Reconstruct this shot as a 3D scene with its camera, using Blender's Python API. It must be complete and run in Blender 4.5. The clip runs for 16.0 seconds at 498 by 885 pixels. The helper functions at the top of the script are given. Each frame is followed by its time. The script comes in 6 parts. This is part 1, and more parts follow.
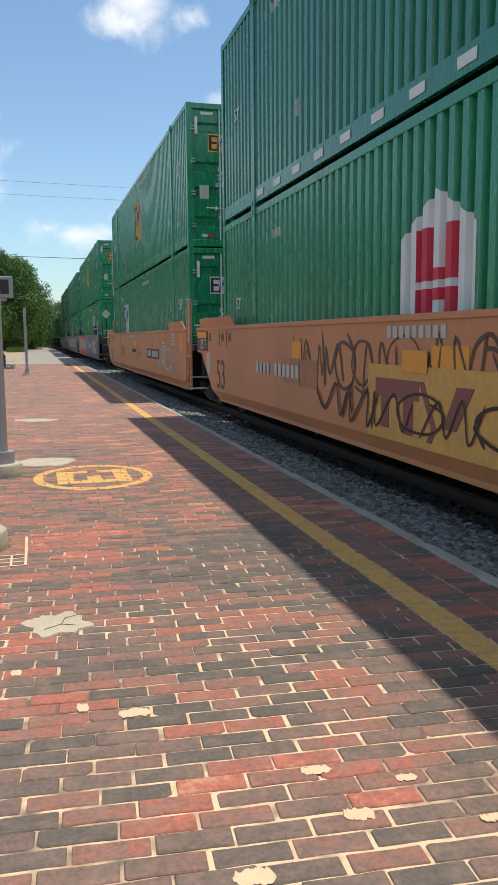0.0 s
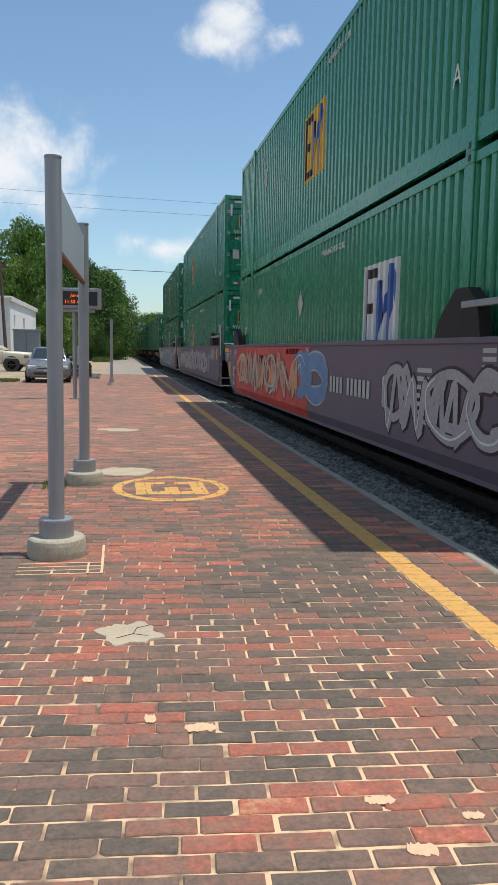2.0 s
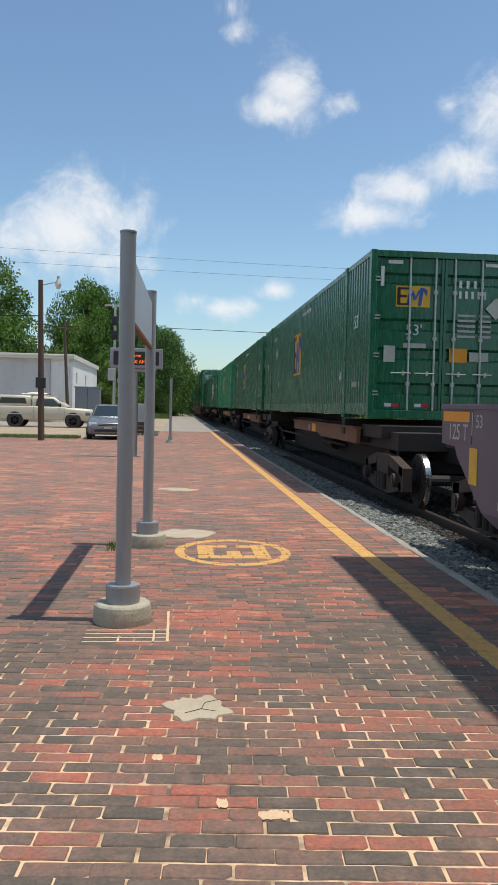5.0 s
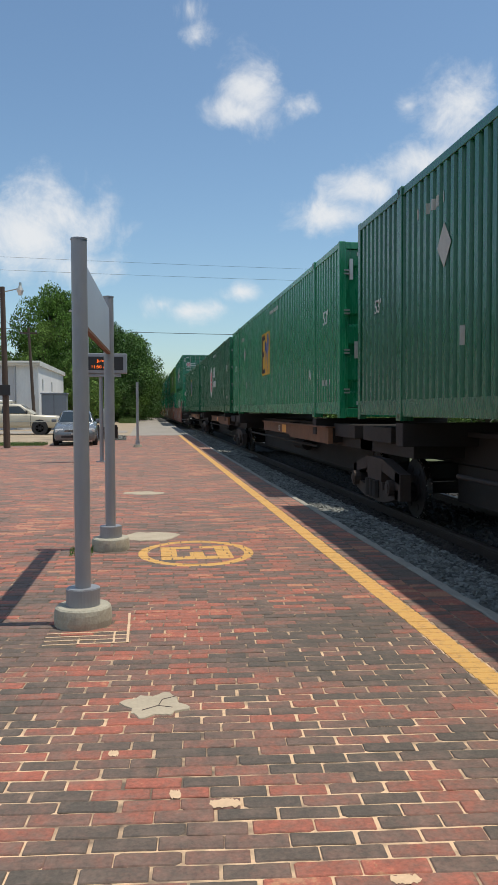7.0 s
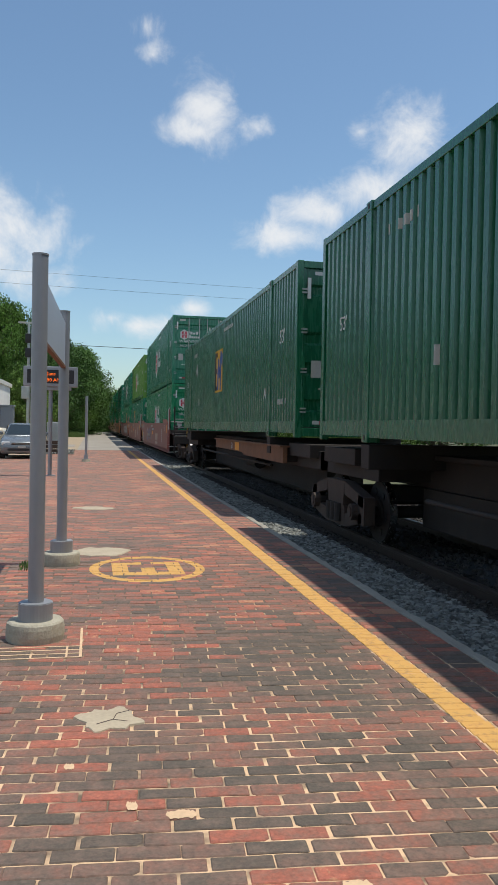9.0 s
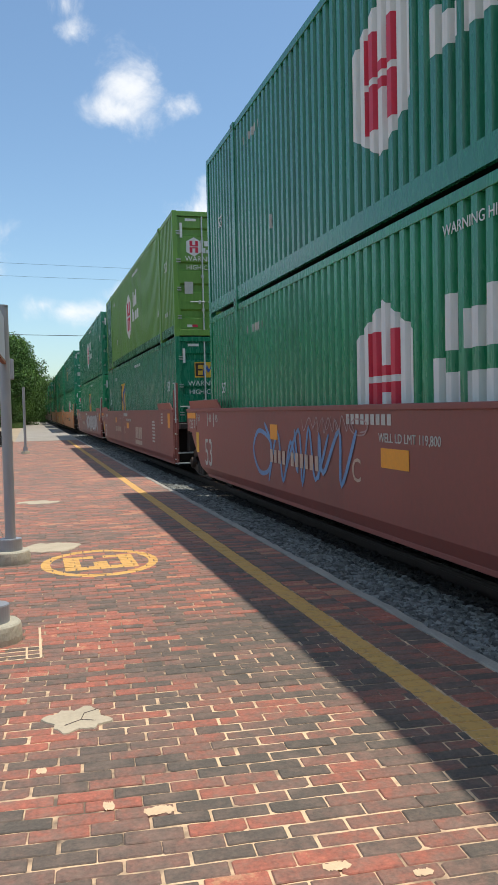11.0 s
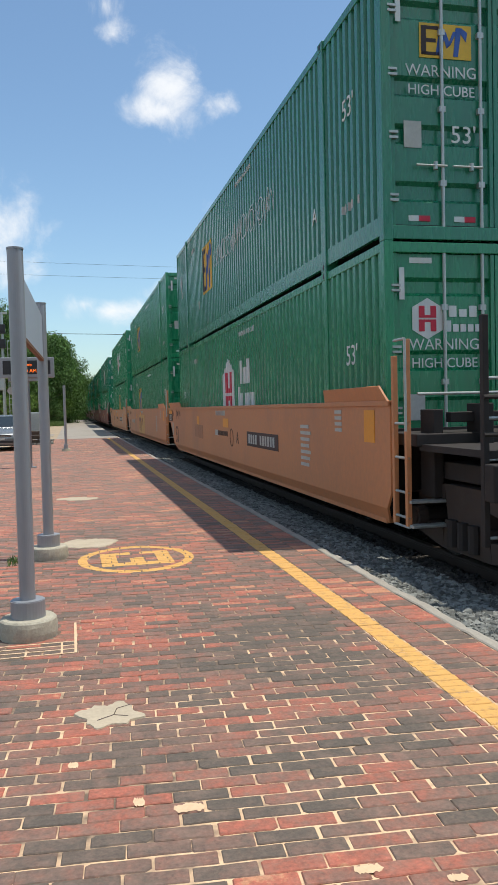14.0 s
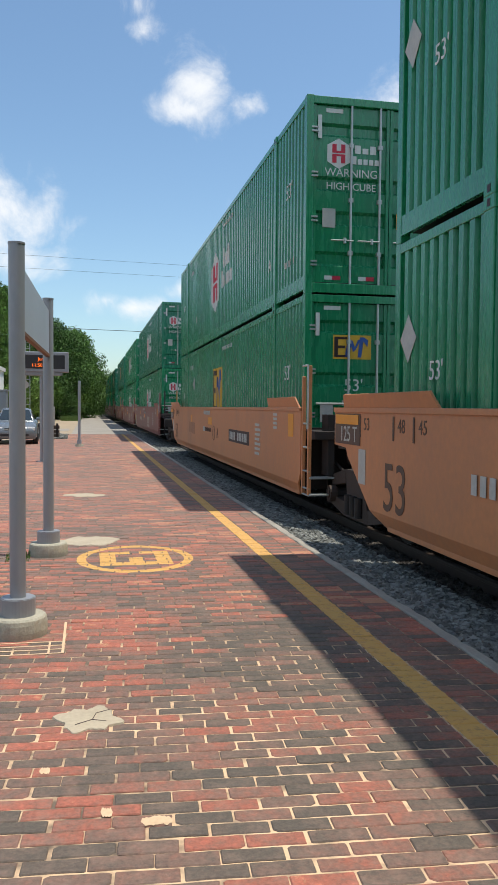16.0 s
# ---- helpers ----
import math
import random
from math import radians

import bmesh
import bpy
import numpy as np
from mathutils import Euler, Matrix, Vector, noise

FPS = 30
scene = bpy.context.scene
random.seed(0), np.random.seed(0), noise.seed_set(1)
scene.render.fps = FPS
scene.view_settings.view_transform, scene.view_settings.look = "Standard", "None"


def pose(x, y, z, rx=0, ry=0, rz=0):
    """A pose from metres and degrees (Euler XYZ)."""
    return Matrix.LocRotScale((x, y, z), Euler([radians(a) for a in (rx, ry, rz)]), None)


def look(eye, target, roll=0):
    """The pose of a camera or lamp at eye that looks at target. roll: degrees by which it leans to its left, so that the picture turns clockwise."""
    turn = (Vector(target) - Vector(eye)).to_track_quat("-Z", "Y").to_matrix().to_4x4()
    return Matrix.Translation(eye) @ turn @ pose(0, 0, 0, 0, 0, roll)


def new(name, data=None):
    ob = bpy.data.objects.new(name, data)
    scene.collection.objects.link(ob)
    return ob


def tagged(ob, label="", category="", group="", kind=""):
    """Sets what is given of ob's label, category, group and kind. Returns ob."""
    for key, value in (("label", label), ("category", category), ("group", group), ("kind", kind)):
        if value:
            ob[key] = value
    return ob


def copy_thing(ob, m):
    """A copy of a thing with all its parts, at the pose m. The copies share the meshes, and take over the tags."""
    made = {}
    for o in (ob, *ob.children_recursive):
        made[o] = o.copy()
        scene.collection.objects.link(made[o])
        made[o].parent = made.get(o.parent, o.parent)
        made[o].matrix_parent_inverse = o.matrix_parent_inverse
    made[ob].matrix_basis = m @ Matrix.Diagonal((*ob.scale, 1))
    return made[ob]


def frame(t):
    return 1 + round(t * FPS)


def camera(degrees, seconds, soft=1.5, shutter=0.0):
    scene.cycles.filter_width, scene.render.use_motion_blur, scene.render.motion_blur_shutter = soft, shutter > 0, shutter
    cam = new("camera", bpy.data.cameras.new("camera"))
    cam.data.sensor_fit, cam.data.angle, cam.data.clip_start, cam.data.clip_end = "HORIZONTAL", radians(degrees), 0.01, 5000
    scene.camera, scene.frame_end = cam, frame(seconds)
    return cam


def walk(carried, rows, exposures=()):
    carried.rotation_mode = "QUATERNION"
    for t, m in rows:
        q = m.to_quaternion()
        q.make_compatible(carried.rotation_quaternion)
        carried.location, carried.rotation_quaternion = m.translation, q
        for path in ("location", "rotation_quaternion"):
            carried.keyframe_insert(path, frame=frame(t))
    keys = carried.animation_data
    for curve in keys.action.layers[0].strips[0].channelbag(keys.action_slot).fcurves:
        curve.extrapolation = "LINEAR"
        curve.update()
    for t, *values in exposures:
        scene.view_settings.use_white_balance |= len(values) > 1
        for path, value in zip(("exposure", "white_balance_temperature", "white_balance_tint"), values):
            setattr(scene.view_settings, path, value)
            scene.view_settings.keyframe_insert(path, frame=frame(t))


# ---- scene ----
cam = camera(34.9, 16.0, soft=0.6)
PATH = [
    (0, (1.814, -0.195, 1.372), (2.326, 1.72, 1.107), -0.5),
    (0.5, (1.81, -0.206, 1.397), (2.291, 1.722, 1.168), 0.5),
    (1, (1.818, -0.221, 1.409), (2.232, 1.722, 1.179), 1.0),
    (1.5, (1.839, -0.217, 1.402), (2.184, 1.739, 1.168), 0.1),
    (2, (1.819, -0.204, 1.392), (2.14, 1.756, 1.163), 1.0),
    (2.5, (1.809, -0.205, 1.391), (2.138, 1.755, 1.167), 2.1),
    (3, (1.805, -0.208, 1.401), (2.083, 1.76, 1.173), 2.1),
    (3.5, (1.764, -0.146, 1.481), (1.931, 1.839, 1.299), 1.0),
    (4, (1.747, -0.138, 1.484), (1.893, 1.854, 1.367), 0.3),
    (4.5, (1.725, -0.153, 1.47), (1.9, 1.837, 1.375), 1.1),
    (7, (1.833, -0.286, 1.465), (2.09, 1.696, 1.38), -0.2),
    (7.5, (1.738, -0.311, 1.474), (2.139, 1.648, 1.406), -2.0),
    (8, (1.661, -0.365, 1.491), (2.133, 1.578, 1.438), -1.5),
    (8.5, (1.672, -0.388, 1.505), (2.137, 1.557, 1.469), 0.6),
    (9, (1.763, -0.371, 1.474), (2.149, 1.591, 1.433), 1.1),
    (9.2, (1.792, -0.369, 1.467), (2.131, 1.601, 1.42), 1.2),
    (11.3, (1.676, -0.38, 1.537), (2.219, 1.543, 1.447), -1.4),
    (11.5, (1.691, -0.347, 1.535), (2.188, 1.588, 1.45), -0.8),
    (12, (1.757, -0.257, 1.515), (2.089, 1.714, 1.456), -0.1),
    (12.5, (1.76, -0.274, 1.52), (1.96, 1.716, 1.475), -0.8),
    (13, (1.76, -0.291, 1.529), (1.926, 1.701, 1.466), -1.7),
    (13.5, (1.762, -0.272, 1.503), (2.042, 1.707, 1.419), -1.8),
    (14, (1.724, -0.346, 1.517), (2.16, 1.604, 1.427), -1.4),
    (14.5, (1.718, -0.342, 1.509), (2.207, 1.595, 1.427), -2.1),
    (15, (1.762, -0.328, 1.516), (2.229, 1.616, 1.461), -1.3),
    (15.5, (1.832, -0.336, 1.544), (2.249, 1.619, 1.477), 0.0),
    (16, (1.865, -0.299, 1.536), (2.261, 1.66, 1.448), 0.5),
]
walk(cam, [(t, look(eye, target, roll)) for t, eye, target, roll in PATH],
     exposures=[(0, 0.2), (1.5, 0.05), (3.5, 0.0), (4.5, 0.0), (7, -0.15), (8, -0.05), (9, -0.1), (11.5, 0.2), (12.5, 0.1), (13.5, 0.05), (14.5, 0.22), (16, 0.15)])

# ---- light ----
SUN = Vector((0.28, -0.03, 1.0)).normalized()
sun_data = bpy.data.lights.new("sun", "SUN")
sun_data.energy, sun_data.angle, sun_data.color = 4.0, radians(0.53), (1.0, 0.94, 0.83)
sun = new("sun", sun_data)
sun.matrix_world = look(SUN * 200, (0, 0, 0))

world = bpy.data.worlds.new("sky")
scene.world = world
world.use_nodes = True
wt = world.node_tree
wt.nodes.clear()


def wn(kind, **props):
    n = wt.nodes.new(kind)
    for k, v in props.items():
        if k == "operation":
            n.operation = v
        elif k == "blend_type":
            n.blend_type = v
    return n


def wl(a, b):
    wt.links.new(a, b)


sky = wn("ShaderNodeTexSky")
sky.sky_type, sky.sun_disc = "NISHITA", False
sky.sun_elevation = math.asin(SUN.z)
sky.sun_rotation = math.atan2(SUN.x, SUN.y)
sky.air_density, sky.dust_density, sky.ozone_density = 1.0, 0.8, 1.2
wcoord = wn("ShaderNodeTexCoord")
# cumulus puffs, the last ten unseen and added as fill light: direction x, y, z and half widths across and up
PUFFS = [(-0.135, 0.970, 0.196, 0.115, 0.052), (-0.094, 0.970, 0.226, 0.074, 0.056), (-0.178, 0.965, 0.192, 0.070, 0.040),
         (-0.094, 0.975, 0.174, 0.076, 0.034),
         (0.128, 0.922, 0.362, 0.046, 0.045), (0.110, 0.930, 0.345, 0.05, 0.022), (0.182, 0.915, 0.352, 0.034, 0.018, 0.25), (0.060, 0.907, 0.417, 0.028, 0.026, 0.75),
         (0.050, 0.895, 0.442, 0.026, 0.026, 0.85), (0.35, 0.875, 0.335, 0.06, 0.05), (0.315, 0.907, 0.285, 0.08, 0.036), (0.30, 0.89, 0.345, 0.03, 0.03, 0.5),
         (0.262, 0.925, 0.262, 0.06, 0.026), (0.225, 0.945, 0.232, 0.07, 0.026), (0.117, 0.983, 0.145, 0.03, 0.016),
         (0.055, 0.991, 0.122, 0.06, 0.017), (0.02, 0.993, 0.130, 0.03, 0.017), (-0.3, 0.93, 0.2, 0.1, 0.04),
         (0.6, 0.75, 0.3, 0.14, 0.06), (-0.7, 0.5, 0.4, 0.2, 0.1), (0.3, -0.8, 0.45, 0.25, 0.12), (-0.4, -0.8, 0.3, 0.2, 0.08),
         # unseen clouds added on the -x side to brighten the shaded train sides
         (-0.86, 0.32, 0.36, 0.26, 0.12), (-0.88, -0.28, 0.38, 0.30, 0.14), (-0.95, 0.06, 0.22, 0.22, 0.07), (-0.66, 0.08, 0.74, 0.30, 0.20),
         (-0.45, -0.5, 0.74, 0.30, 0.18), (-0.7, -0.62, 0.3, 0.22, 0.10), (-0.74, 0.62, 0.24, 0.14, 0.05),
         # unseen clouds added behind the camera to brighten the door ends
         (0.05, -0.9, 0.4, 0.5, 0.22), (-0.2, -0.75, 0.6, 0.4, 0.2), (0.45, -0.7, 0.5, 0.3, 0.16)]
best = None
for px, py, pz, rx, rz, *thin in PUFFS:
    sub = wn("ShaderNodeVectorMath", operation="SUBTRACT")
    wl(wcoord.outputs["Generated"], sub.inputs[0])
    sub.inputs[1].default_value = (px, py, pz)
    mul = wn("ShaderNodeVectorMath", operation="MULTIPLY")
    wl(sub.outputs[0], mul.inputs[0])
    mul.inputs[1].default_value = (1.6 / rx, 1.6 / rx, 1.6 / rz)
    ln = wn("ShaderNodeVectorMath", operation="LENGTH")
    wl(mul.outputs[0], ln.inputs[0])
    reach = ln.outputs["Value"]
    if thin:
        fade = wn("ShaderNodeMath", operation="ADD")
        fade.inputs[1].default_value = thin[0]
        wl(reach, fade.inputs[0])
        reach = fade.outputs[0]
    if best is None:
        best = reach
    else:
        mn = wn("ShaderNodeMath", operation="SMOOTH_MIN")
        mn.inputs[2].default_value = 0.4
        wl(best, mn.inputs[0])
        wl(reach, mn.inputs[1])
        best = mn.outputs[0]
wnoise = wn("ShaderNodeTexNoise")
wnoise.inputs["Scale"].default_value, wnoise.inputs["Detail"].default_value = 17.0, 10.0
wnoise.inputs["Roughness"].default_value = 0.64
wnoise.inputs["Distortion"].default_value = 0.35
wl(wcoord.outputs["Generated"], wnoise.inputs["Vector"])
wmad = wn("ShaderNodeMath", operation="MULTIPLY_ADD")
wl(wnoise.outputs["Fac"], wmad.inputs[0])
wmad.inputs[1].default_value = 3.9
wsub = wn("ShaderNodeMath", operation="SUBTRACT")
wsub.inputs[0].default_value = -0.42
wl(best, wsub.inputs[1])
wl(wsub.outputs[0], wmad.inputs[2])
wramp = wn("ShaderNodeMapRange")
wramp.interpolation_type = "SMOOTHSTEP"
wramp.inputs["From Min"].default_value, wramp.inputs["From Max"].default_value = -0.25, 1.75
wramp.inputs["To Max"].default_value = 0.9
wl(wmad.outputs[0], wramp.inputs["Value"])
wtint = wn("ShaderNodeMix")
wtint.data_type, wtint.blend_type = "RGBA", "MULTIPLY"
wtint.inputs["Factor"].default_value = 1.0
wl(sky.outputs["Color"], wtint.inputs["A"])
wtint.inputs["B"].default_value = (0.89, 1.01, 1.03, 1)
wmix = wn("ShaderNodeMix")
wmix.data_type = "RGBA"
wl(wramp.outputs[0], wmix.inputs["Factor"])
wl(wtint.outputs["Result"], wmix.inputs["A"])
wmix.inputs["B"].default_value = (6.6, 6.7, 6.8, 1)
wbg = wn("ShaderNodeBackground")
wbg.inputs["Strength"].default_value = 0.14
wl(wmix.outputs["Result"], wbg.inputs["Color"])
wout = wn("ShaderNodeOutputWorld")
wl(wbg.outputs[0], wout.inputs["Surface"])


# ---- materials ----
def mat(name, base, rough=0.6, metal=0.0, var=0.18, scale=1.2, fine=25.0, bump=0.15, grime=None, grime_amount=0.35, stretch=(1, 1, 1), spec=0.5, island=False):
    """A painted or raw surface: two scales of tone, optional stains and streaks, fine relief."""
    m = bpy.data.materials.new(name)
    m.use_nodes = True
    t = m.node_tree
    b = t.nodes["Principled BSDF"]
    co = t.nodes.new("ShaderNodeTexCoord")
    mp = t.nodes.new("ShaderNodeMapping")
    mp.inputs["Scale"].default_value = stretch
    t.links.new(co.outputs["Object"], mp.inputs["Vector"])
    n1, n2 = t.nodes.new("ShaderNodeTexNoise"), t.nodes.new("ShaderNodeTexNoise")
    for n, s in ((n1, scale), (n2, fine)):
        n.inputs["Scale"].default_value, n.inputs["Detail"].default_value = s, 5
        t.links.new(mp.outputs[0], n.inputs["Vector"])
    add = t.nodes.new("ShaderNodeMath")
    add.operation = "MULTIPLY_ADD"
    add.inputs[1].default_value = 0.5
    t.links.new(n2.outputs["Fac"], add.inputs[0])
    half = t.nodes.new("ShaderNodeMath")
    half.operation = "MULTIPLY"
    half.inputs[1].default_value = 0.5
    t.links.new(n1.outputs["Fac"], half.inputs[0])
    t.links.new(half.outputs[0], add.inputs[2])
    rng = t.nodes.new("ShaderNodeMapRange")
    rng.inputs["From Min"].default_value, rng.inputs["From Max"].default_value = 0.3, 0.7
    rng.inputs["To Min"].default_value, rng.inputs["To Max"].default_value = 1 - var, 1 + var
    t.links.new(add.outputs[0], rng.inputs["Value"])
    mul = t.nodes.new("ShaderNodeVectorMath")
    mul.operation = "SCALE"
    mul.inputs[0].default_value = base
    t.links.new(rng.outputs[0], mul.inputs["Scale"])
    col = mul.outputs[0]
    if island:
        ge = t.nodes.new("ShaderNodeNewGeometry")
        ir = t.nodes.new("ShaderNodeMapRange")
        ir.inputs["To Min"].default_value, ir.inputs["To Max"].default_value = 0.4, 1.6
        t.links.new(ge.outputs["Random Per Island"], ir.inputs["Value"])
        im = t.nodes.new("ShaderNodeVectorMath")
        im.operation = "SCALE"
        t.links.new(col, im.inputs[0])
        t.links.new(ir.outputs[0], im.inputs["Scale"])
        col = im.outputs[0]
    if grime:
        n3 = t.nodes.new("ShaderNodeTexNoise")
        n3.inputs["Scale"].default_value, n3.inputs["Detail"].default_value = scale * 1.7, 8
        n3.inputs["Roughness"].default_value = 0.7
        t.links.new(mp.outputs[0], n3.inputs["Vector"])
        r3 = t.nodes.new("ShaderNodeMapRange")
        r3.inputs["From Min"].default_value, r3.inputs["From Max"].default_value = 0.5, 0.75
        r3.inputs["To Max"].default_value = grime_amount
        t.links.new(n3.outputs["Fac"], r3.inputs["Value"])
        mx = t.nodes.new("ShaderNodeMix")
        mx.data_type = "RGBA"
        t.links.new(r3.outputs[0], mx.inputs["Factor"])
        t.links.new(col, mx.inputs["A"])
        mx.inputs["B"].default_value = (*grime, 1)
        col = mx.outputs["Result"]
    t.links.new(col, b.inputs["Base Color"])
    rr = t.nodes.new("ShaderNodeMapRange")
    rr.inputs["To Min"].default_value, rr.inputs["To Max"].default_value = max(0.05, rough - 0.1), min(1, rough + 0.1)
    t.links.new(n2.outputs["Fac"], rr.inputs["Value"])
    t.links.new(rr.outputs[0], b.inputs["Roughness"])
    b.inputs["Metallic"].default_value = metal
    b.inputs["Specular IOR Level"].default_value = spec
    if bump:
        bp = t.nodes.new("ShaderNodeBump")
        bp.inputs["Strength"].default_value, bp.inputs["Distance"].default_value = bump, 0.01
        t.links.new(add.outputs[0], bp.inputs["Height"])
        t.links.new(bp.outputs[0], b.inputs["Normal"])
    return m


STREAK = (1, 1, 0.12)
M_GREEN = mat("green_paint", (0.012, 0.235, 0.098), 0.27, var=0.22, scale=0.5, grime=(0.04, 0.13, 0.075), grime_amount=0.5, stretch=STREAK, spec=0.75)
M_GREEN_DARK = mat("dark_green_paint", (0.013, 0.19, 0.10), 0.27, var=0.2, scale=0.5, grime=(0.04, 0.12, 0.085), grime_amount=0.5, stretch=STREAK, spec=0.75)
M_GREEN_DEEP = mat("deep_green_paint", (0.010, 0.125, 0.055), 0.27, var=0.25, scale=0.5, grime=(0.03, 0.085, 0.05), grime_amount=0.5, stretch=STREAK, spec=0.75)
M_LIME = mat("olive_green_paint", (0.13, 0.29, 0.05), 0.45, var=0.18, scale=0.5, grime=(0.12, 0.16, 0.07), grime_amount=0.5, stretch=STREAK)
M_TANGHOST = mat("painted_over_tan", (0.36, 0.155, 0.075), 0.55, var=0.3, scale=3)
M_TAN = mat("tan_brown_paint", (0.53, 0.215, 0.088), 0.5, var=0.16, scale=0.4, grime=(0.27, 0.14, 0.09), grime_amount=0.5, stretch=(1, 0.6, 0.5))
M_PURPLE = mat("grey_purple_paint", (0.125, 0.095, 0.125), 0.55, var=0.2, scale=0.5, grime=(0.13, 0.10, 0.10), grime_amount=0.5, stretch=(1, 0.6, 0.5))
M_MAROON = mat("maroon_paint", (0.23, 0.066, 0.054), 0.5, var=0.18, scale=0.5, grime=(0.10, 0.05, 0.045), grime_amount=0.5, stretch=(1, 0.6, 0.5))
M_DARKSTEEL = mat("grimy_dark_steel", (0.022, 0.017, 0.015), 0.75, 0.1, var=0.35, scale=3, grime=(0.045, 0.028, 0.02), grime_amount=0.5)
M_TRUCK = mat("cast_steel_dusty", (0.045, 0.029, 0.022), 0.75, 0.1, var=0.3, scale=3, grime=(0.06, 0.045, 0.035), grime_amount=0.6)
M_STENCIL = mat("dark_brown_stencil", (0.10, 0.055, 0.035), 0.6, var=0.25, scale=3)
M_RUST = mat("rusty_steel", (0.17, 0.075, 0.035), 0.75, var=0.3, scale=2.5, grime=(0.07, 0.035, 0.022), grime_amount=0.6)
M_POSTYELLOW = mat("dull_yellow_paint", (0.34, 0.20, 0.035), 0.6, var=0.3, scale=3, grime=(0.12, 0.07, 0.03), grime_amount=0.5)
M_TREAD = mat("bright_wheel_steel", (0.55, 0.54, 0.52), 0.25, 1.0, var=0.08, scale=6)
M_RAIL = mat("rail_steel", (0.07, 0.05, 0.04), 0.5, 0.5, var=0.25, scale=4)
M_ROD = mat("galvanised_rod", (0.42, 0.44, 0.42), 0.4, 0.5, var=0.15, scale=4)
M_WHITE = mat("white_marking", (0.68, 0.69, 0.66), 0.6, var=0.12, scale=2, grime=(0.45, 0.47, 0.44), grime_amount=0.35, stretch=STREAK)
M_CREAM = mat("pale_sticker", (0.45, 0.45, 0.41), 0.6, var=0.15, scale=5)
M_YELLOW = mat("yellow_decal", (0.72, 0.42, 0.035), 0.55, var=0.12, scale=3, grime=(0.4, 0.3, 0.1), grime_amount=0.3)
M_PANELYELLOW = mat("weathered_yellow_panel", (0.62, 0.33, 0.075), 0.5, var=0.2, scale=1.5, grime=(0.42, 0.21, 0.09), grime_amount=0.5)
M_BEIGE = mat("beige_marking", (0.46, 0.34, 0.26), 0.6, var=0.2, scale=3)
M_BLUE = mat("blue_decal", (0.035, 0.10, 0.36), 0.5, var=0.15, scale=3)
M_BLACK = mat("black_decal", (0.03, 0.012, 0.012), 0.55, var=0.2, scale=3)
M_RED = mat("red_decal", (0.55, 0.02, 0.05), 0.5, var=0.12, scale=3)
M_ORANGE = mat("orange_sticker", (0.75, 0.30, 0.02), 0.5, var=0.1, scale=3)
M_SILVER = mat("silver_spray_paint", (0.36, 0.335, 0.34), 0.5, 0.0, var=0.25, scale=2)
M_SPRAYRED = mat("red_spray_paint", (0.60, 0.055, 0.04), 0.55, var=0.3, scale=2)
M_SPRAYBLUE = mat("blue_spray_paint", (0.12, 0.24, 0.42), 0.55, var=0.3, scale=2)
M_SPRAYPALE = mat("pale_spray_paint", (0.42, 0.46, 0.42), 0.55, var=0.3, scale=2)
M_SPRAYPINK = mat("dull_pink_spray_paint", (0.34, 0.17, 0.17), 0.55, var=0.3, scale=2)
M_PINKGREY = mat("pinkish_grey_chalk", (0.36, 0.25, 0.24), 0.7, var=0.3, scale=3)
M_SPRAYPEACH = mat("peach_spray_paint", (0.62, 0.30, 0.16), 0.55, var=0.35, scale=2)
M_SPRAYMIST = mat("grey_green_spray_paint", (0.33, 0.37, 0.34), 0.55, var=0.45, scale=1.5, grime=(0.12, 0.11, 0.12), grime_amount=0.6)
M_POLE = mat("grey_painted_steel", (0.30, 0.31, 0.33), 0.40, 0.25, var=0.07, scale=2.5, grime=(0.17, 0.17, 0.17), grime_amount=0.35, stretch=(1, 1, 0.3))
M_CONC = mat("cast_concrete", (0.40, 0.37, 0.29), 0.9, var=0.2, scale=6, fine=60, bump=0.6, grime=(0.24, 0.22, 0.16), grime_amount=0.6)
M_KERB = mat("kerb_concrete", (0.33, 0.30, 0.25), 0.9, var=0.2, scale=2.5, fine=70, bump=0.5, grime=(0.2, 0.19, 0.18), grime_amount=0.6)
M_ASPHALT = mat("worn_asphalt", (0.30, 0.27, 0.23), 0.95, var=0.18, scale=0.5, fine=40, bump=0.4, grime=(0.17, 0.16, 0.15), grime_amount=0.5)
M_DIRT = mat("sandy_dirt", (0.36, 0.28, 0.19), 0.95, var=0.25, scale=0.6, fine=15, bump=0.5, grime=(0.2, 0.17, 0.1), grime_amount=0.5)
M_GRASS_G = mat("rough_grass_ground", (0.075, 0.085, 0.035), 0.95, var=0.3, scale=0.3, fine=8, bump=0.5, grime=(0.2, 0.17, 0.09), grime_amount=0.5)
M_GRASS = mat("grass_blades", (0.10, 0.17, 0.04), 0.7, var=0.35, scale=1.0)
# near-black bed: the shade in the gaps between stones is in its colour
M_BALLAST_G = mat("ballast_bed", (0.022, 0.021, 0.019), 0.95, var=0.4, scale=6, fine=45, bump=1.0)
M_STONE = mat("crushed_stone", (0.165, 0.17, 0.155), 0.9, var=0.3, scale=9, fine=60, bump=0.3, island=True)
# dark copy of the crushed stone, with the shade under the train painted in
M_SHADESTONE = mat("oily_stone", (0.04, 0.034, 0.028), 0.85, var=0.3, scale=9, fine=60, bump=0.3, island=True)
M_TIE = mat("weathered_timber", (0.10, 0.075, 0.055), 0.9, var=0.3, scale=3, stretch=(1, 8, 8))
M_POST = mat("weathered_pole_timber", (0.085, 0.06, 0.045), 0.9, var=0.3, scale=2, stretch=(6, 6, 0.5))
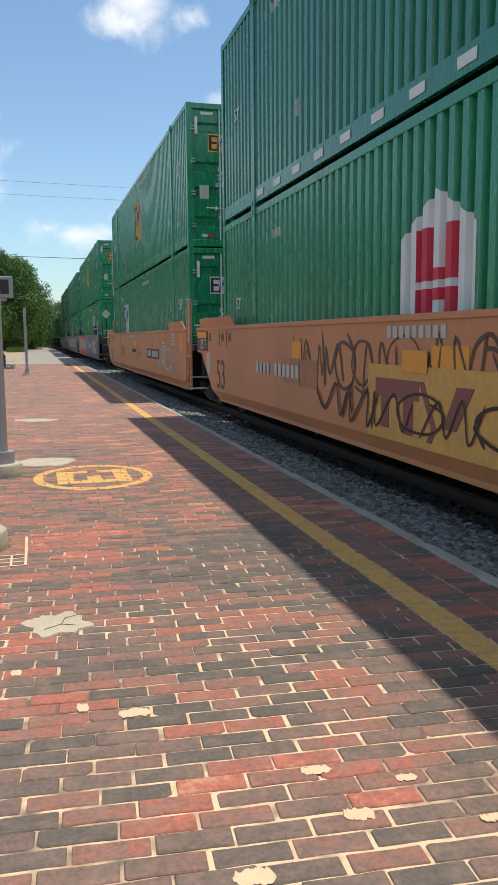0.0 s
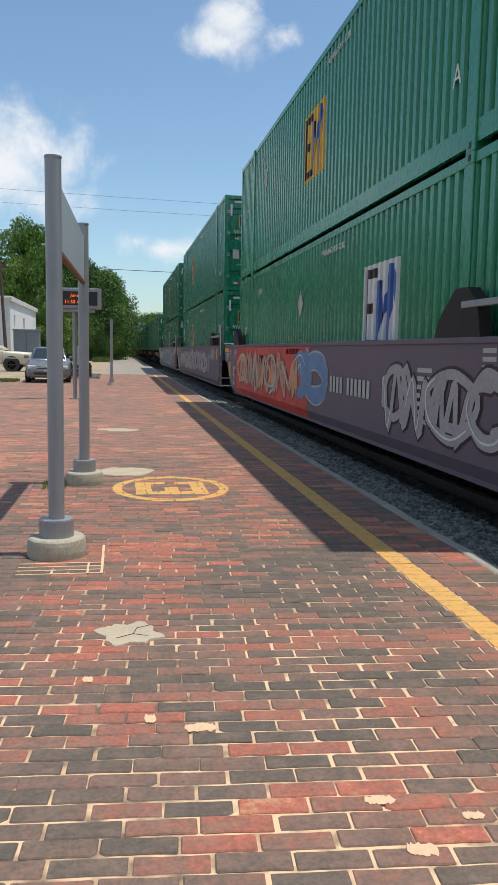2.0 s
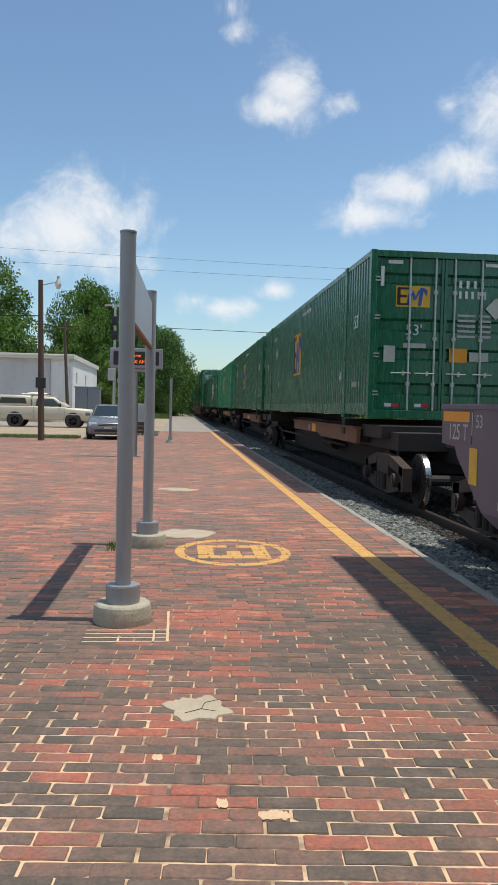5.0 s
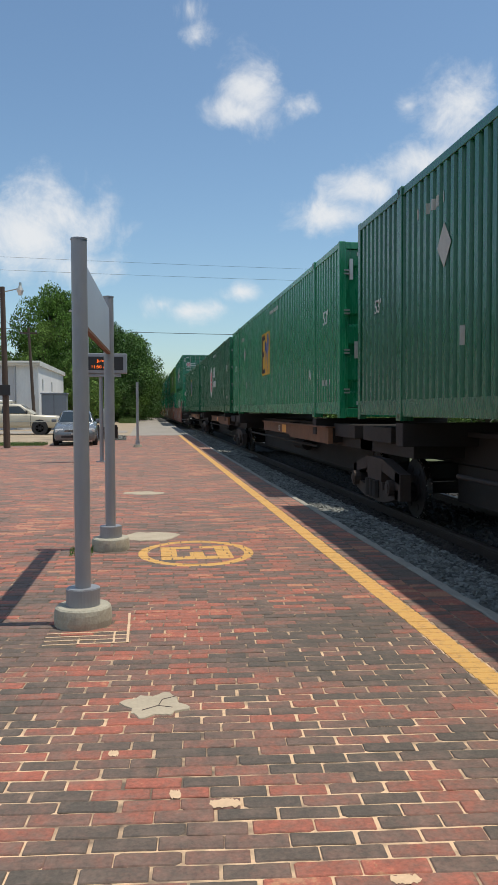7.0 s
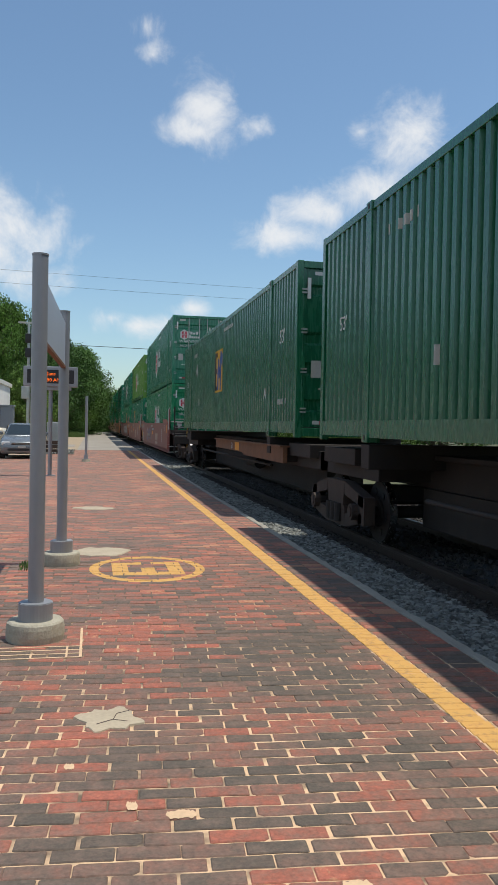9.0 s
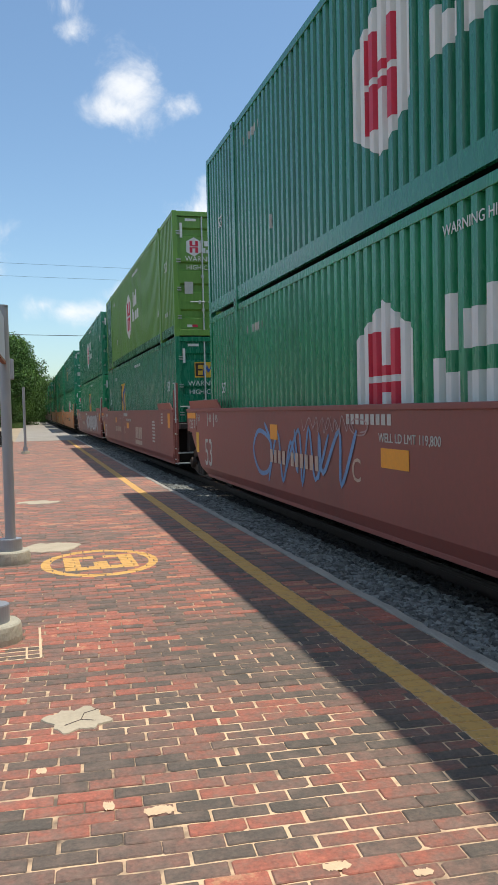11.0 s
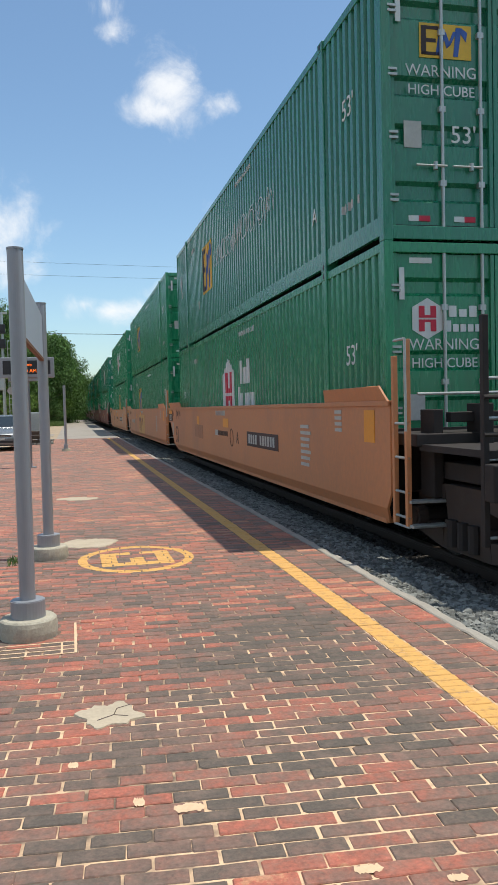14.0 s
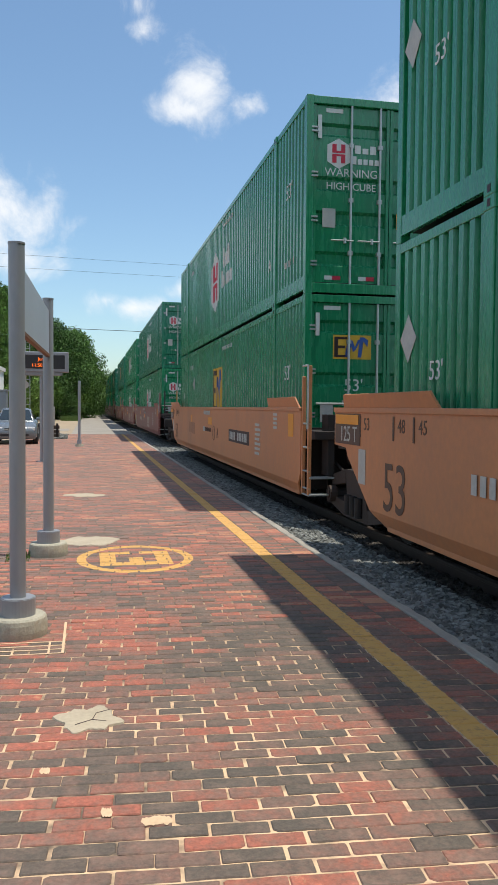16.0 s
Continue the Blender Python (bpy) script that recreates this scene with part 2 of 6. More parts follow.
M_BARK = mat("bark", (0.11, 0.085, 0.06), 0.95, var=0.35, scale=4, bump=0.6, stretch=(3, 3, 0.6))
M_LEAF = mat("leaf_green", (0.088, 0.170, 0.030), 0.65, island=True, spec=0.2, var=0.35, scale=0.35, fine=3.0, bump=0)
M_LEAF_D = mat("leaf_dark_green", (0.066, 0.135, 0.032), 0.65, island=True, spec=0.2, var=0.35, scale=0.35, fine=3.0, bump=0)
M_LEAF_L = mat("leaf_light_green", (0.13, 0.215, 0.045), 0.65, island=True, spec=0.2, var=0.35, scale=0.35, fine=3.0, bump=0)
M_WALLW = mat("whitewashed_wall", (0.72, 0.72, 0.70), 0.85, var=0.08, scale=0.6, fine=12, grime=(0.45, 0.45, 0.45), grime_amount=0.4, stretch=(1, 1, 0.4))
M_WALLG = mat("grey_painted_wall", (0.50, 0.51, 0.53), 0.85, var=0.08, scale=0.6, fine=12, grime=(0.36, 0.37, 0.38), grime_amount=0.5, stretch=(1, 1, 0.4))
M_ROOFM = mat("flat_roof_metal", (0.62, 0.60, 0.55), 0.6, var=0.1, scale=0.8)
M_SHINGLE = mat("roof_shingle", (0.22, 0.16, 0.12), 0.9, var=0.25, scale=3)
M_METALBOX = mat("grey_cabinet_metal", (0.20, 0.22, 0.25), 0.5, 0.3, var=0.1, scale=2)
M_CARGREY = mat("silver_grey_car_paint", (0.21, 0.23, 0.245), 0.25, 0.4, var=0.05, scale=2, bump=0)
M_CARBEIGE = mat("champagne_car_paint", (0.52, 0.48, 0.38), 0.35, 0.05, var=0.05, scale=2, bump=0)
M_CARDARK = mat("dark_car_paint", (0.035, 0.035, 0.04), 0.25, 0.4, var=0.05, scale=2, bump=0)
M_TYRE = mat("tyre_rubber", (0.025, 0.025, 0.025), 0.85, var=0.2, scale=8)
M_PLASTIC = mat("black_plastic", (0.02, 0.02, 0.022), 0.5, var=0.2, scale=8)
M_CHROME = mat("chrome_trim", (0.7, 0.7, 0.7), 0.2, 1.0, var=0.05, scale=4)
M_HEADLAMP = mat("headlamp_lens", (0.75, 0.75, 0.72), 0.1, 0.2, var=0.05, scale=4)
M_PANEL = mat("blue_grey_sign_face", (0.42, 0.47, 0.55), 0.45, 0.1, var=0.06, scale=2)
M_WIRE = mat("cable_sheath", (0.02, 0.02, 0.02), 0.6, var=0.1, scale=5)


def glass_mat(name, tint):
    m = mat(name, tint, 0.05, 0.0, var=0.05, scale=2, bump=0)
    m.node_tree.nodes["Principled BSDF"].inputs["Specular IOR Level"].default_value = 0.8
    return m


M_GLASS = glass_mat("dark_window_glass", (0.02, 0.028, 0.03))
M_LED = bpy.data.materials.new("led_orange")
M_LED.use_nodes = True
M_LED.node_tree.nodes["Principled BSDF"].inputs["Base Color"].default_value = (0.2, 0.03, 0.0, 1)
M_LED.node_tree.nodes["Principled BSDF"].inputs["Emission Color"].default_value = (1.0, 0.16, 0.01, 1)
M_LED.node_tree.nodes["Principled BSDF"].inputs["Emission Strength"].default_value = 1.4


def brick_mat():
    m = bpy.data.materials.new("paving_brick")
    m.use_nodes = True
    t = m.node_tree
    b = t.nodes["Principled BSDF"]

    def nd(kind, op=None):
        n = t.nodes.new(kind)
        if op:
            n.operation = op
        return n

    def math_(op, a, c, d=None):
        n = nd("ShaderNodeMath", op)
        for i, v in enumerate((a, c, d)):
            if v is None:
                continue
            if isinstance(v, (int, float)):
                n.inputs[i].default_value = v
            else:
                t.links.new(v, n.inputs[i])
        return n.outputs[0]

    geo, info = nd("ShaderNodeNewGeometry"), nd("ShaderNodeObjectInfo")
    pos = geo.outputs["Position"]
    sep = nd("ShaderNodeSeparateXYZ")
    t.links.new(pos, sep.inputs[0])

    def noise_(scale, detail=4, rough=0.6):
        n = nd("ShaderNodeTexNoise")
        n.inputs["Scale"].default_value, n.inputs["Detail"].default_value, n.inputs["Roughness"].default_value = scale, detail, rough
        t.links.new(pos, n.inputs["Vector"])
        return n.outputs["Fac"]

    rnd = math_("FRACT", math_("ADD", geo.outputs["Random Per Island"], info.outputs["Random"]), 0)
    blot = math_("MULTIPLY_ADD", noise_(0.8, 3), 1.5, -0.76)
    # brick tone drifts towards red as y grows
    tone_y = nd("ShaderNodeMapRange")
    tone_y.inputs["From Min"].default_value, tone_y.inputs["From Max"].default_value = 2.2, 9.0
    tone_y.inputs["To Min"].default_value, tone_y.inputs["To Max"].default_value = -0.06, 0.17
    t.links.new(sep.outputs["Y"], tone_y.inputs["Value"])
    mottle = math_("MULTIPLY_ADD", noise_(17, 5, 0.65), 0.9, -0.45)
    key = math_("ADD", math_("ADD", math_("MULTIPLY_ADD", rnd, 0.76, math_("ADD", tone_y.outputs[0], 0.05)), blot), mottle)
    ramp = nd("ShaderNodeValToRGB")
    ramp.color_ramp.interpolation = "LINEAR"
    stops = [(0.0, (0.090, 0.076, 0.060)), (0.25, (0.118, 0.088, 0.068)), (0.44, (0.175, 0.106, 0.080)), (0.60, (0.235, 0.112, 0.080)),
             (0.76, (0.32, 0.108, 0.070)), (0.92, (0.43, 0.122, 0.076)), (1.0, (0.48, 0.22, 0.12))]
    while len(ramp.color_ramp.elements) < len(stops):
        ramp.color_ramp.elements.new(0.5)
    for e, (p, c) in zip(ramp.color_ramp.elements, stops):
        e.position, e.color = p, (*c, 1)
    t.links.new(key, ramp.inputs[0])
    # speckle and patchy dust; the same pale tint also grows with y
    sp = nd("ShaderNodeMapRange")
    sp.inputs["From Min"].default_value, sp.inputs["From Max"].default_value = 0.3, 0.75
    sp.inputs["To Min"].default_value, sp.inputs["To Max"].default_value = 0.66, 1.36
    t.links.new(noise_(55, 5, 0.7), sp.inputs["Value"])
    sc = nd("ShaderNodeVectorMath", "SCALE")
    t.links.new(ramp.outputs[0], sc.inputs[0])
    t.links.new(sp.outputs[0], sc.inputs["Scale"])
    dust = nd("ShaderNodeMapRange")
    dust.inputs["From Min"].default_value, dust.inputs["From Max"].default_value = 0.48, 0.8
    dust.inputs["To Min"].default_value, dust.inputs["To Max"].default_value = 0.04, 0.42
    t.links.new(noise_(9, 8, 0.72), dust.inputs["Value"])
    pale_y = nd("ShaderNodeMapRange")
    pale_y.inputs["From Min"].default_value, pale_y.inputs["From Max"].default_value = 4.5, 14.0
    pale_y.inputs["To Min"].default_value, pale_y.inputs["To Max"].default_value = 0.0, 0.24
    t.links.new(sep.outputs["Y"], pale_y.inputs["Value"])
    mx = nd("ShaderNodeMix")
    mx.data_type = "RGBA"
    t.links.new(math_("ADD", dust.outputs[0], pale_y.outputs[0]), mx.inputs["Factor"])
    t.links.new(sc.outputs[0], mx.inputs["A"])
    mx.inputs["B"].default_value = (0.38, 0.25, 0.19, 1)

    # yellow paint: safety stripe, ring and emblem
    def box_(x0, x1, y0, y1):
        a = math_("MULTIPLY", math_("GREATER_THAN", sep.outputs["X"], x0), math_("LESS_THAN", sep.outputs["X"], x1))
        c = math_("MULTIPLY", math_("GREATER_THAN", sep.outputs["Y"], y0), math_("LESS_THAN", sep.outputs["Y"], y1))
        return math_("MULTIPLY", a, c)

    mask = box_(3.598, 3.752, -40, 60)
    for q in ((1.97, 2.68, 7.40, 7.56), (1.97, 2.13, 7.40, 8.12), (2.53, 2.68, 7.40, 8.12), (2.13, 2.28, 7.98, 8.12),
              (2.38, 2.53, 7.98, 8.12), (2.26, 2.40, 7.56, 7.80)):
        mask = math_("MAXIMUM", mask, box_(*q))
    ex = math_("MULTIPLY", math_("SUBTRACT", sep.outputs["X"], 2.325), 1 / 0.585)
    ey = math_("MULTIPLY", math_("SUBTRACT", sep.outputs["Y"], 7.76), 1 / 0.72)
    rr = math_("SQRT", math_("ADD", math_("MULTIPLY", ex, ex), math_("MULTIPLY", ey, ey)), 0)
    mask = math_("MAXIMUM", mask, math_("MULTIPLY", math_("GREATER_THAN", rr, 0.84), math_("LESS_THAN", rr, 1.0)))
    wear = nd("ShaderNodeMapRange")
    wear.inputs["From Min"].default_value, wear.inputs["From Max"].default_value = 0.52, 0.72
    wear.inputs["To Min"].default_value, wear.inputs["To Max"].default_value = 0.93, 0.2
    t.links.new(noise_(16, 8, 0.75), wear.inputs["Value"])
    pf = math_("MULTIPLY", mask, wear.outputs[0])
    pm = nd("ShaderNodeMix")
    pm.data_type = "RGBA"
    t.links.new(pf, pm.inputs["Factor"])
    t.links.new(mx.outputs["Result"], pm.inputs["A"])
    pm.inputs["B"].default_value = (0.66, 0.37, 0.10, 1)
    t.links.new(pm.outputs["Result"], b.inputs["Base Color"])
    b.inputs["Roughness"].default_value = 0.74
    bp = nd("ShaderNodeBump")
    bp.inputs["Strength"].default_value, bp.inputs["Distance"].default_value = 0.5, 0.004
    t.links.new(noise_(70, 6, 0.7), bp.inputs["Height"])
    t.links.new(bp.outputs[0], b.inputs["Normal"])
    return m


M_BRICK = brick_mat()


def mortar_mat():
    """Sandy joints: pale mortar at low y, darker brown as y grows, blended by noise."""
    m = bpy.data.materials.new("sandy_mortar")
    m.use_nodes = True
    t = m.node_tree
    b = t.nodes["Principled BSDF"]
    geo = t.nodes.new("ShaderNodeNewGeometry")
    sep = t.nodes.new("ShaderNodeSeparateXYZ")
    t.links.new(geo.outputs["Position"], sep.inputs[0])
    big, fine = t.nodes.new("ShaderNodeTexNoise"), t.nodes.new("ShaderNodeTexNoise")
    for n, s in ((big, 1.3), (fine, 11.0)):
        n.inputs["Scale"].default_value, n.inputs["Detail"].default_value = s, 6
        t.links.new(geo.outputs["Position"], n.inputs["Vector"])
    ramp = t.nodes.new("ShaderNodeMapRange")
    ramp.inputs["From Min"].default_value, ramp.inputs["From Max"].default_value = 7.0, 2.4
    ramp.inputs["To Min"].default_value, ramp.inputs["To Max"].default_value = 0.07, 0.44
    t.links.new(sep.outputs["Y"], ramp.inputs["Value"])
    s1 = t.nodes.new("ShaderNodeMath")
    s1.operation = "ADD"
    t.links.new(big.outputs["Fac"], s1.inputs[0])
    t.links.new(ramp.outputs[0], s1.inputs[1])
    s2 = t.nodes.new("ShaderNodeMath")
    s2.operation = "ADD"
    t.links.new(s1.outputs[0], s2.inputs[0])
    t.links.new(fine.outputs["Fac"], s2.inputs[1])
    f = t.nodes.new("ShaderNodeMapRange")
    f.inputs["From Min"].default_value, f.inputs["From Max"].default_value = 1.15, 1.5
    t.links.new(s2.outputs[0], f.inputs["Value"])
    mx = t.nodes.new("ShaderNodeMix")
    mx.data_type = "RGBA"
    mx.inputs["A"].default_value, mx.inputs["B"].default_value = (0.15, 0.11, 0.08, 1), (0.71, 0.49, 0.305, 1)
    t.links.new(f.outputs[0], mx.inputs["Factor"])
    t.links.new(mx.outputs["Result"], b.inputs["Base Color"])
    b.inputs["Roughness"].default_value = 0.95
    bp = t.nodes.new("ShaderNodeBump")
    bp.inputs["Strength"].default_value, bp.inputs["Distance"].default_value = 0.6, 0.005
    t.links.new(fine.outputs["Fac"], bp.inputs["Height"])
    t.links.new(bp.outputs[0], b.inputs["Normal"])
    return m


M_MORTAR = mortar_mat()
M_PATCH = mat("pale_mortar", (0.66, 0.465, 0.295), 0.95, var=0.15, scale=8, fine=50, bump=0.6)
M_PATCHC = mat("concrete_patch", (0.44, 0.37, 0.27), 0.95, var=0.15, scale=5, fine=50, bump=0.6)


# ---- mesh helpers ----
def part(name, bm, material, parent=None, label=""):
    me = bpy.data.meshes.new(name)
    bm.to_mesh(me)
    bm.free()
    me.materials.append(material)
    ob = new(name, me)
    if parent is not None:
        ob.parent = parent
    if label:
        tagged(ob, label)
    return ob


def raw(name, verts, faces, material, parent=None, label="", smooth=False):
    me = bpy.data.meshes.new(name)
    me.from_pydata([tuple(v) for v in verts], [], [tuple(f) for f in faces])
    me.materials.append(material)
    if smooth:
        me.shade_smooth()
    ob = new(name, me)
    if parent is not None:
        ob.parent = parent
    if label:
        tagged(ob, label)
    return ob


def again(ob, parent, m=None):
    """One more object on the same mesh, under a parent."""
    o = bpy.data.objects.new(ob.name.split(".")[0], ob.data)
    scene.collection.objects.link(o)
    o.parent = parent
    if m is not None:
        o.matrix_basis = m
    return o


def box(bm, x0, x1, y0, y1, z0, z1, bevel=0.0):
    r = bmesh.ops.create_cube(bm, size=1.0, matrix=Matrix.Translation(((x0 + x1) / 2, (y0 + y1) / 2, (z0 + z1) / 2)) @ Matrix.Diagonal((x1 - x0, y1 - y0, z1 - z0, 1)))
    if bevel:
        es = {e for v in r["verts"] for e in v.link_edges}
        bmesh.ops.bevel(bm, geom=list(es), offset=bevel, segments=2, affect="EDGES", profile=0.5)
    return bm


def boxes(*bs, bevel=0.0):
    bm = bmesh.new()
    for b in bs:
        box(bm, *b, bevel=bevel)
    return bm


def rod(bm, a, b, r, r2=None, seg=10):
    a, b = Vector(a), Vector(b)
    d = b - a
    m = Matrix.Translation((a + b) / 2) @ d.to_track_quat("Z", "Y").to_matrix().to_4x4()
    bmesh.ops.create_cone(bm, cap_ends=True, segments=seg, radius1=r, radius2=r if r2 is None else r2, depth=d.length, matrix=m)
    return bm


def rods(*rs, seg=10):
    bm = bmesh.new()
    for r in rs:
        rod(bm, *r, seg=seg)
    return bm


def prism(points, x0, x1, axis="x"):
    """Extrude a polygon of (a, z) points between x0 and x1 along x (a is y) or along y (a is x)."""
    bm = bmesh.new()
    def co(u, a, z):
        return (u, a, z) if axis == "x" else (a, u, z)
    va = [bm.verts.new(co(x0, a, z)) for a, z in points]
    vb = [bm.verts.new(co(x1, a, z)) for a, z in points]
    n = len(points)
    bm.faces.new(va)
    bm.faces.new(vb[::-1])
    for i in range(n):
        bm.faces.new((va[i], vb[i], vb[(i + 1) % n], va[(i + 1) % n]))
    bmesh.ops.recalc_face_normals(bm, faces=bm.faces)
    return bm


def empty(name, label, category, group="", kind=""):
    e = new(name)
    e.empty_display_size = 0.2
    return tagged(e, label, category, group, kind)


TEXTS = {}


def text_mesh(s):
    if s not in TEXTS:
        cu = bpy.data.curves.new("lettering", "FONT")
        cu.body, cu.size, cu.extrude, cu.align_x, cu.align_y = s, 1.0, 0.002, "CENTER", "CENTER"
        cu.resolution_u = 3
        o = new("lettering", cu)
        me = bpy.data.meshes.new_from_object(o.evaluated_get(bpy.context.evaluated_depsgraph_get()))
        bpy.data.objects.remove(o)
        TEXTS[s] = me
    return TEXTS[s]


def lettering(s, parent, m, size, material, name="lettering", sx=1.0):
    me = text_mesh(s).copy()
    me.transform(m @ Matrix.Diagonal((size * sx, size, 1, 1)))
    me.materials.clear()
    me.materials.append(material)
    o = new(name, me)
    o.parent = parent
    if len(s) > 1:
        o["kind"] = "stuff"
    return o


# a sign on the side that faces the platform: across runs along -y, up along z
SIDE = Matrix(((0, 0, -1, 0), (-1, 0, 0, 0), (0, 1, 0, 0), (0, 0, 0, 1)))
# on the leading end, which faces -y
END = Matrix(((1, 0, 0, 0), (0, 0, -1, 0), (0, 1, 0, 0), (0, 0, 0, 1)))


def on_side(x, y, z):
    return Matrix.Translation((x, y, z)) @ SIDE


def on_end(x, y, z):
    return Matrix.Translation((x, y, z)) @ END


def flat(name, shapes, m, material, parent, label="", thick=0.004):
    """Flat painted shapes: each a list of (u, v) corners, laid out by m."""
    bm = bmesh.new()
    for pts in shapes:
        lo = [bm.verts.new(m @ Vector((u, v, 0))) for u, v in pts]
        hi = [bm.verts.new(m @ Vector((u, v, thick))) for u, v in pts]
        n = len(pts)
        bm.faces.new(hi)
        for i in range(n):
            bm.faces.new((lo[i], lo[(i + 1) % n], hi[(i + 1) % n], hi[i]))
    ob = part(name, bm, material, parent, label)
    if name in ("number_block", "stencil", "weight_table", "marking", "emblem", "reflector") and len(shapes) > 1:
        ob["kind"] = "stuff"
    return ob


def rect(u0, u1, v0, v1):
    return [(u0, v0), (u1, v0), (u1, v1), (u0, v1)]


def stroke(points, w):
    """A ribbon along points, as quads."""
    out = []
    for (a, b), (c, d) in zip(points, points[1:]):
        dx, dy = c - a, d - b
        ln = math.hypot(dx, dy) or 1
        nx, ny = -dy / ln * w / 2, dx / ln * w / 2
        out.append([(a - nx, b - ny), (c - nx, d - ny), (c + nx, d + ny), (a + nx, b + ny)])
    return out


# ---- the setting ----
def sheet(name, x0, x1, y0, y1, z0, z1, material, label, category="ground"):
    return tagged(part(name, boxes((x0, x1, y0, y1, z0, z1)), material), label, category, kind="structure")


sheet("ground", -1500, 1500, -600, 2500, -1.2, -0.45, M_GRASS_G, "rough green grass and earth reaching to the horizon")
sheet("ground_lot", -70, 3.0, 33.0, 140, -0.44, -0.012, M_DIRT, "sandy gravel parking lot beyond the brick platform")
sheet("ground_far_lot", -70, -9.0, -30, 32.99, -0.44, -0.03, M_DIRT, "sandy gravel ground beside the brick platform")
sheet("pavement_path", 0.9, 4.19, 44.0, 135, -0.43, 0.004, M_ASPHALT, "pale worn asphalt path running on along the track", "pavement")
sheet("road", -70, 0.6, 49.9, 55.0, -0.2, -0.004, M_ASPHALT, "pale worn asphalt road crossing the lot", "road")
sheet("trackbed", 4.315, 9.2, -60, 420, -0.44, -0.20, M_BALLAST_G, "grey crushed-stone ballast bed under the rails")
sheet("ground_bank", 9.2, 60, -60, 420, -0.44, -0.25, M_GRASS_G, "grassy verge on the far side of the track")

platform = empty("pavement_platform", "station platform of old red and grey-brown paving bricks", "pavement", kind="structure")
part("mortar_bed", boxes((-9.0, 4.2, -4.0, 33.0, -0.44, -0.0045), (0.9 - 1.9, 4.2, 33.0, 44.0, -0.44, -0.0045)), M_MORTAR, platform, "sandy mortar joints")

kerb = empty("kerb", "pale concrete kerb strip along the platform edge", "kerb", kind="structure")
def kerb_stone(seed):
    """A worn strip of cast kerb with ragged edges."""
    rng, n = random.Random(seed), 24
    vs = []
    for k in range(n + 1):
        y = 0.006 + 2.988 * k / n
        a, b = 4.212 + rng.uniform(-0.010, 0.010), 4.306 + rng.uniform(-0.012, 0.008)
        c = rng.uniform(-0.006, 0.006)
        vs += [(a, y, -0.43), (a, y, c - 0.008), (a + 0.010, y, c), (b - 0.014, y, c), (b, y, c - 0.012), (b, y, -0.43)]
    fs = [(6 * k + q, 6 * k + q + 1, 6 * k + q + 7, 6 * k + q + 6) for k in range(n) for q in range(5)]
    fs += [tuple(range(6))[::-1], tuple(6 * n + q for q in range(6))]
    return raw("kerb_stone", vs, fs, M_KERB, kerb)


KERBS = [kerb_stone(k) for k in range(4)]
for i in range(46):
    o = KERBS[i] if i < 4 else again(KERBS[(i * 7) % 4], kerb)
    o.location = (random.uniform(-0.004, 0.004), -6.0 + i * 3.0, random.uniform(-0.006, 0.003))

# concrete and mortar patches between the bricks
def blob(name, cx, cy, rx, ry, z, material, label, seed, n=26, rough=0.25):
    rng = random.Random(seed)
    ph = [rng.uniform(0, 6.28) for _ in range(5)]
    top, low = [], []
    for k in range(n):
        a = 6.2832 * k / n
        r = 1 + rough * (sum(math.sin((2 * j + 2) * a + ph[j]) / (j + 1.8) for j in range(5)) + rng.uniform(-0.15, 0.15))
        top.append((cx + rx * r * math.cos(a) * 0.97, cy + ry * r * math.sin(a) * 0.97, z))
        low.append((cx + rx * r * math.cos(a), cy + ry * r * math.sin(a), z - 0.012))
    vs = top + low + [(cx, cy, z + 0.001)]
    fs = [(k, (k + 1) % n, 2 * n) for k in range(n)] + [(k + n, (k + 1) % n + n, (k + 1) % n, k) for k in range(n)]
    return raw(name, vs, fs, material, platform, label)


blob("concrete_patch", 1.862, 3.60, 0.125, 0.175, 0.0065, M_PATCHC, "cracked pale concrete patch filling missing bricks", 3, n=60, rough=0.34)
part("crack", rods(((1.80, 3.53, 0.0078), (1.88, 3.58, 0.0082), 0.0025), ((1.88, 3.58, 0.0082), (1.90, 3.66, 0.0082), 0.002), ((1.90, 3.66, 0.0082), (1.97, 3.70, 0.007), 0.002), ((1.88, 3.58, 0.0082), (1.95, 3.55, 0.007), 0.002), seg=4), M_BLACK, platform, "dark crack")
blob("concrete_patch", 1.86, 8.85, 0.30, 0.34, 0.0065, M_PATCHC, "pale concrete patch", 8, rough=0.2)
blob("concrete_patch", 1.78, 13.6, 0.33, 0.26, 0.0065, M_PATCHC, "pale concrete patch", 9)
COURSE, SKEW = 0.0884, -0.075


def course(y, x):
    """Where a brick course that crosses x = 2.3 at y lies at x: the courses run slightly askew to the track."""
    return y + SKEW * (x - 2.3)


def smear(cx, cy, ln, w, seed):
    """Mortar filling a broken brick: a flat patch with ragged ends."""
    rng = random.Random(seed)
    n = 16
    up, dn = [], []
    for k in range(n + 1):
        e = min(1.0, 0.25 + 2.2 * math.sin(math.pi * k / n))
        x = cx - ln / 2 + ln * k / n
        y = cy + SKEW * (x - cx)
        up.append((x, y + w / 2 * e + rng.uniform(-0.012, 0.004), 0.0032))
        dn.append((x, y - w / 2 * e + rng.uniform(-0.004, 0.012), 0.0032))
    raw("mortar_patch", up + dn, [(n + 1 + k, n + 2 + k, k + 1, k) for k in range(n)], M_PATCH, platform, "pale mortar filling a broken brick")


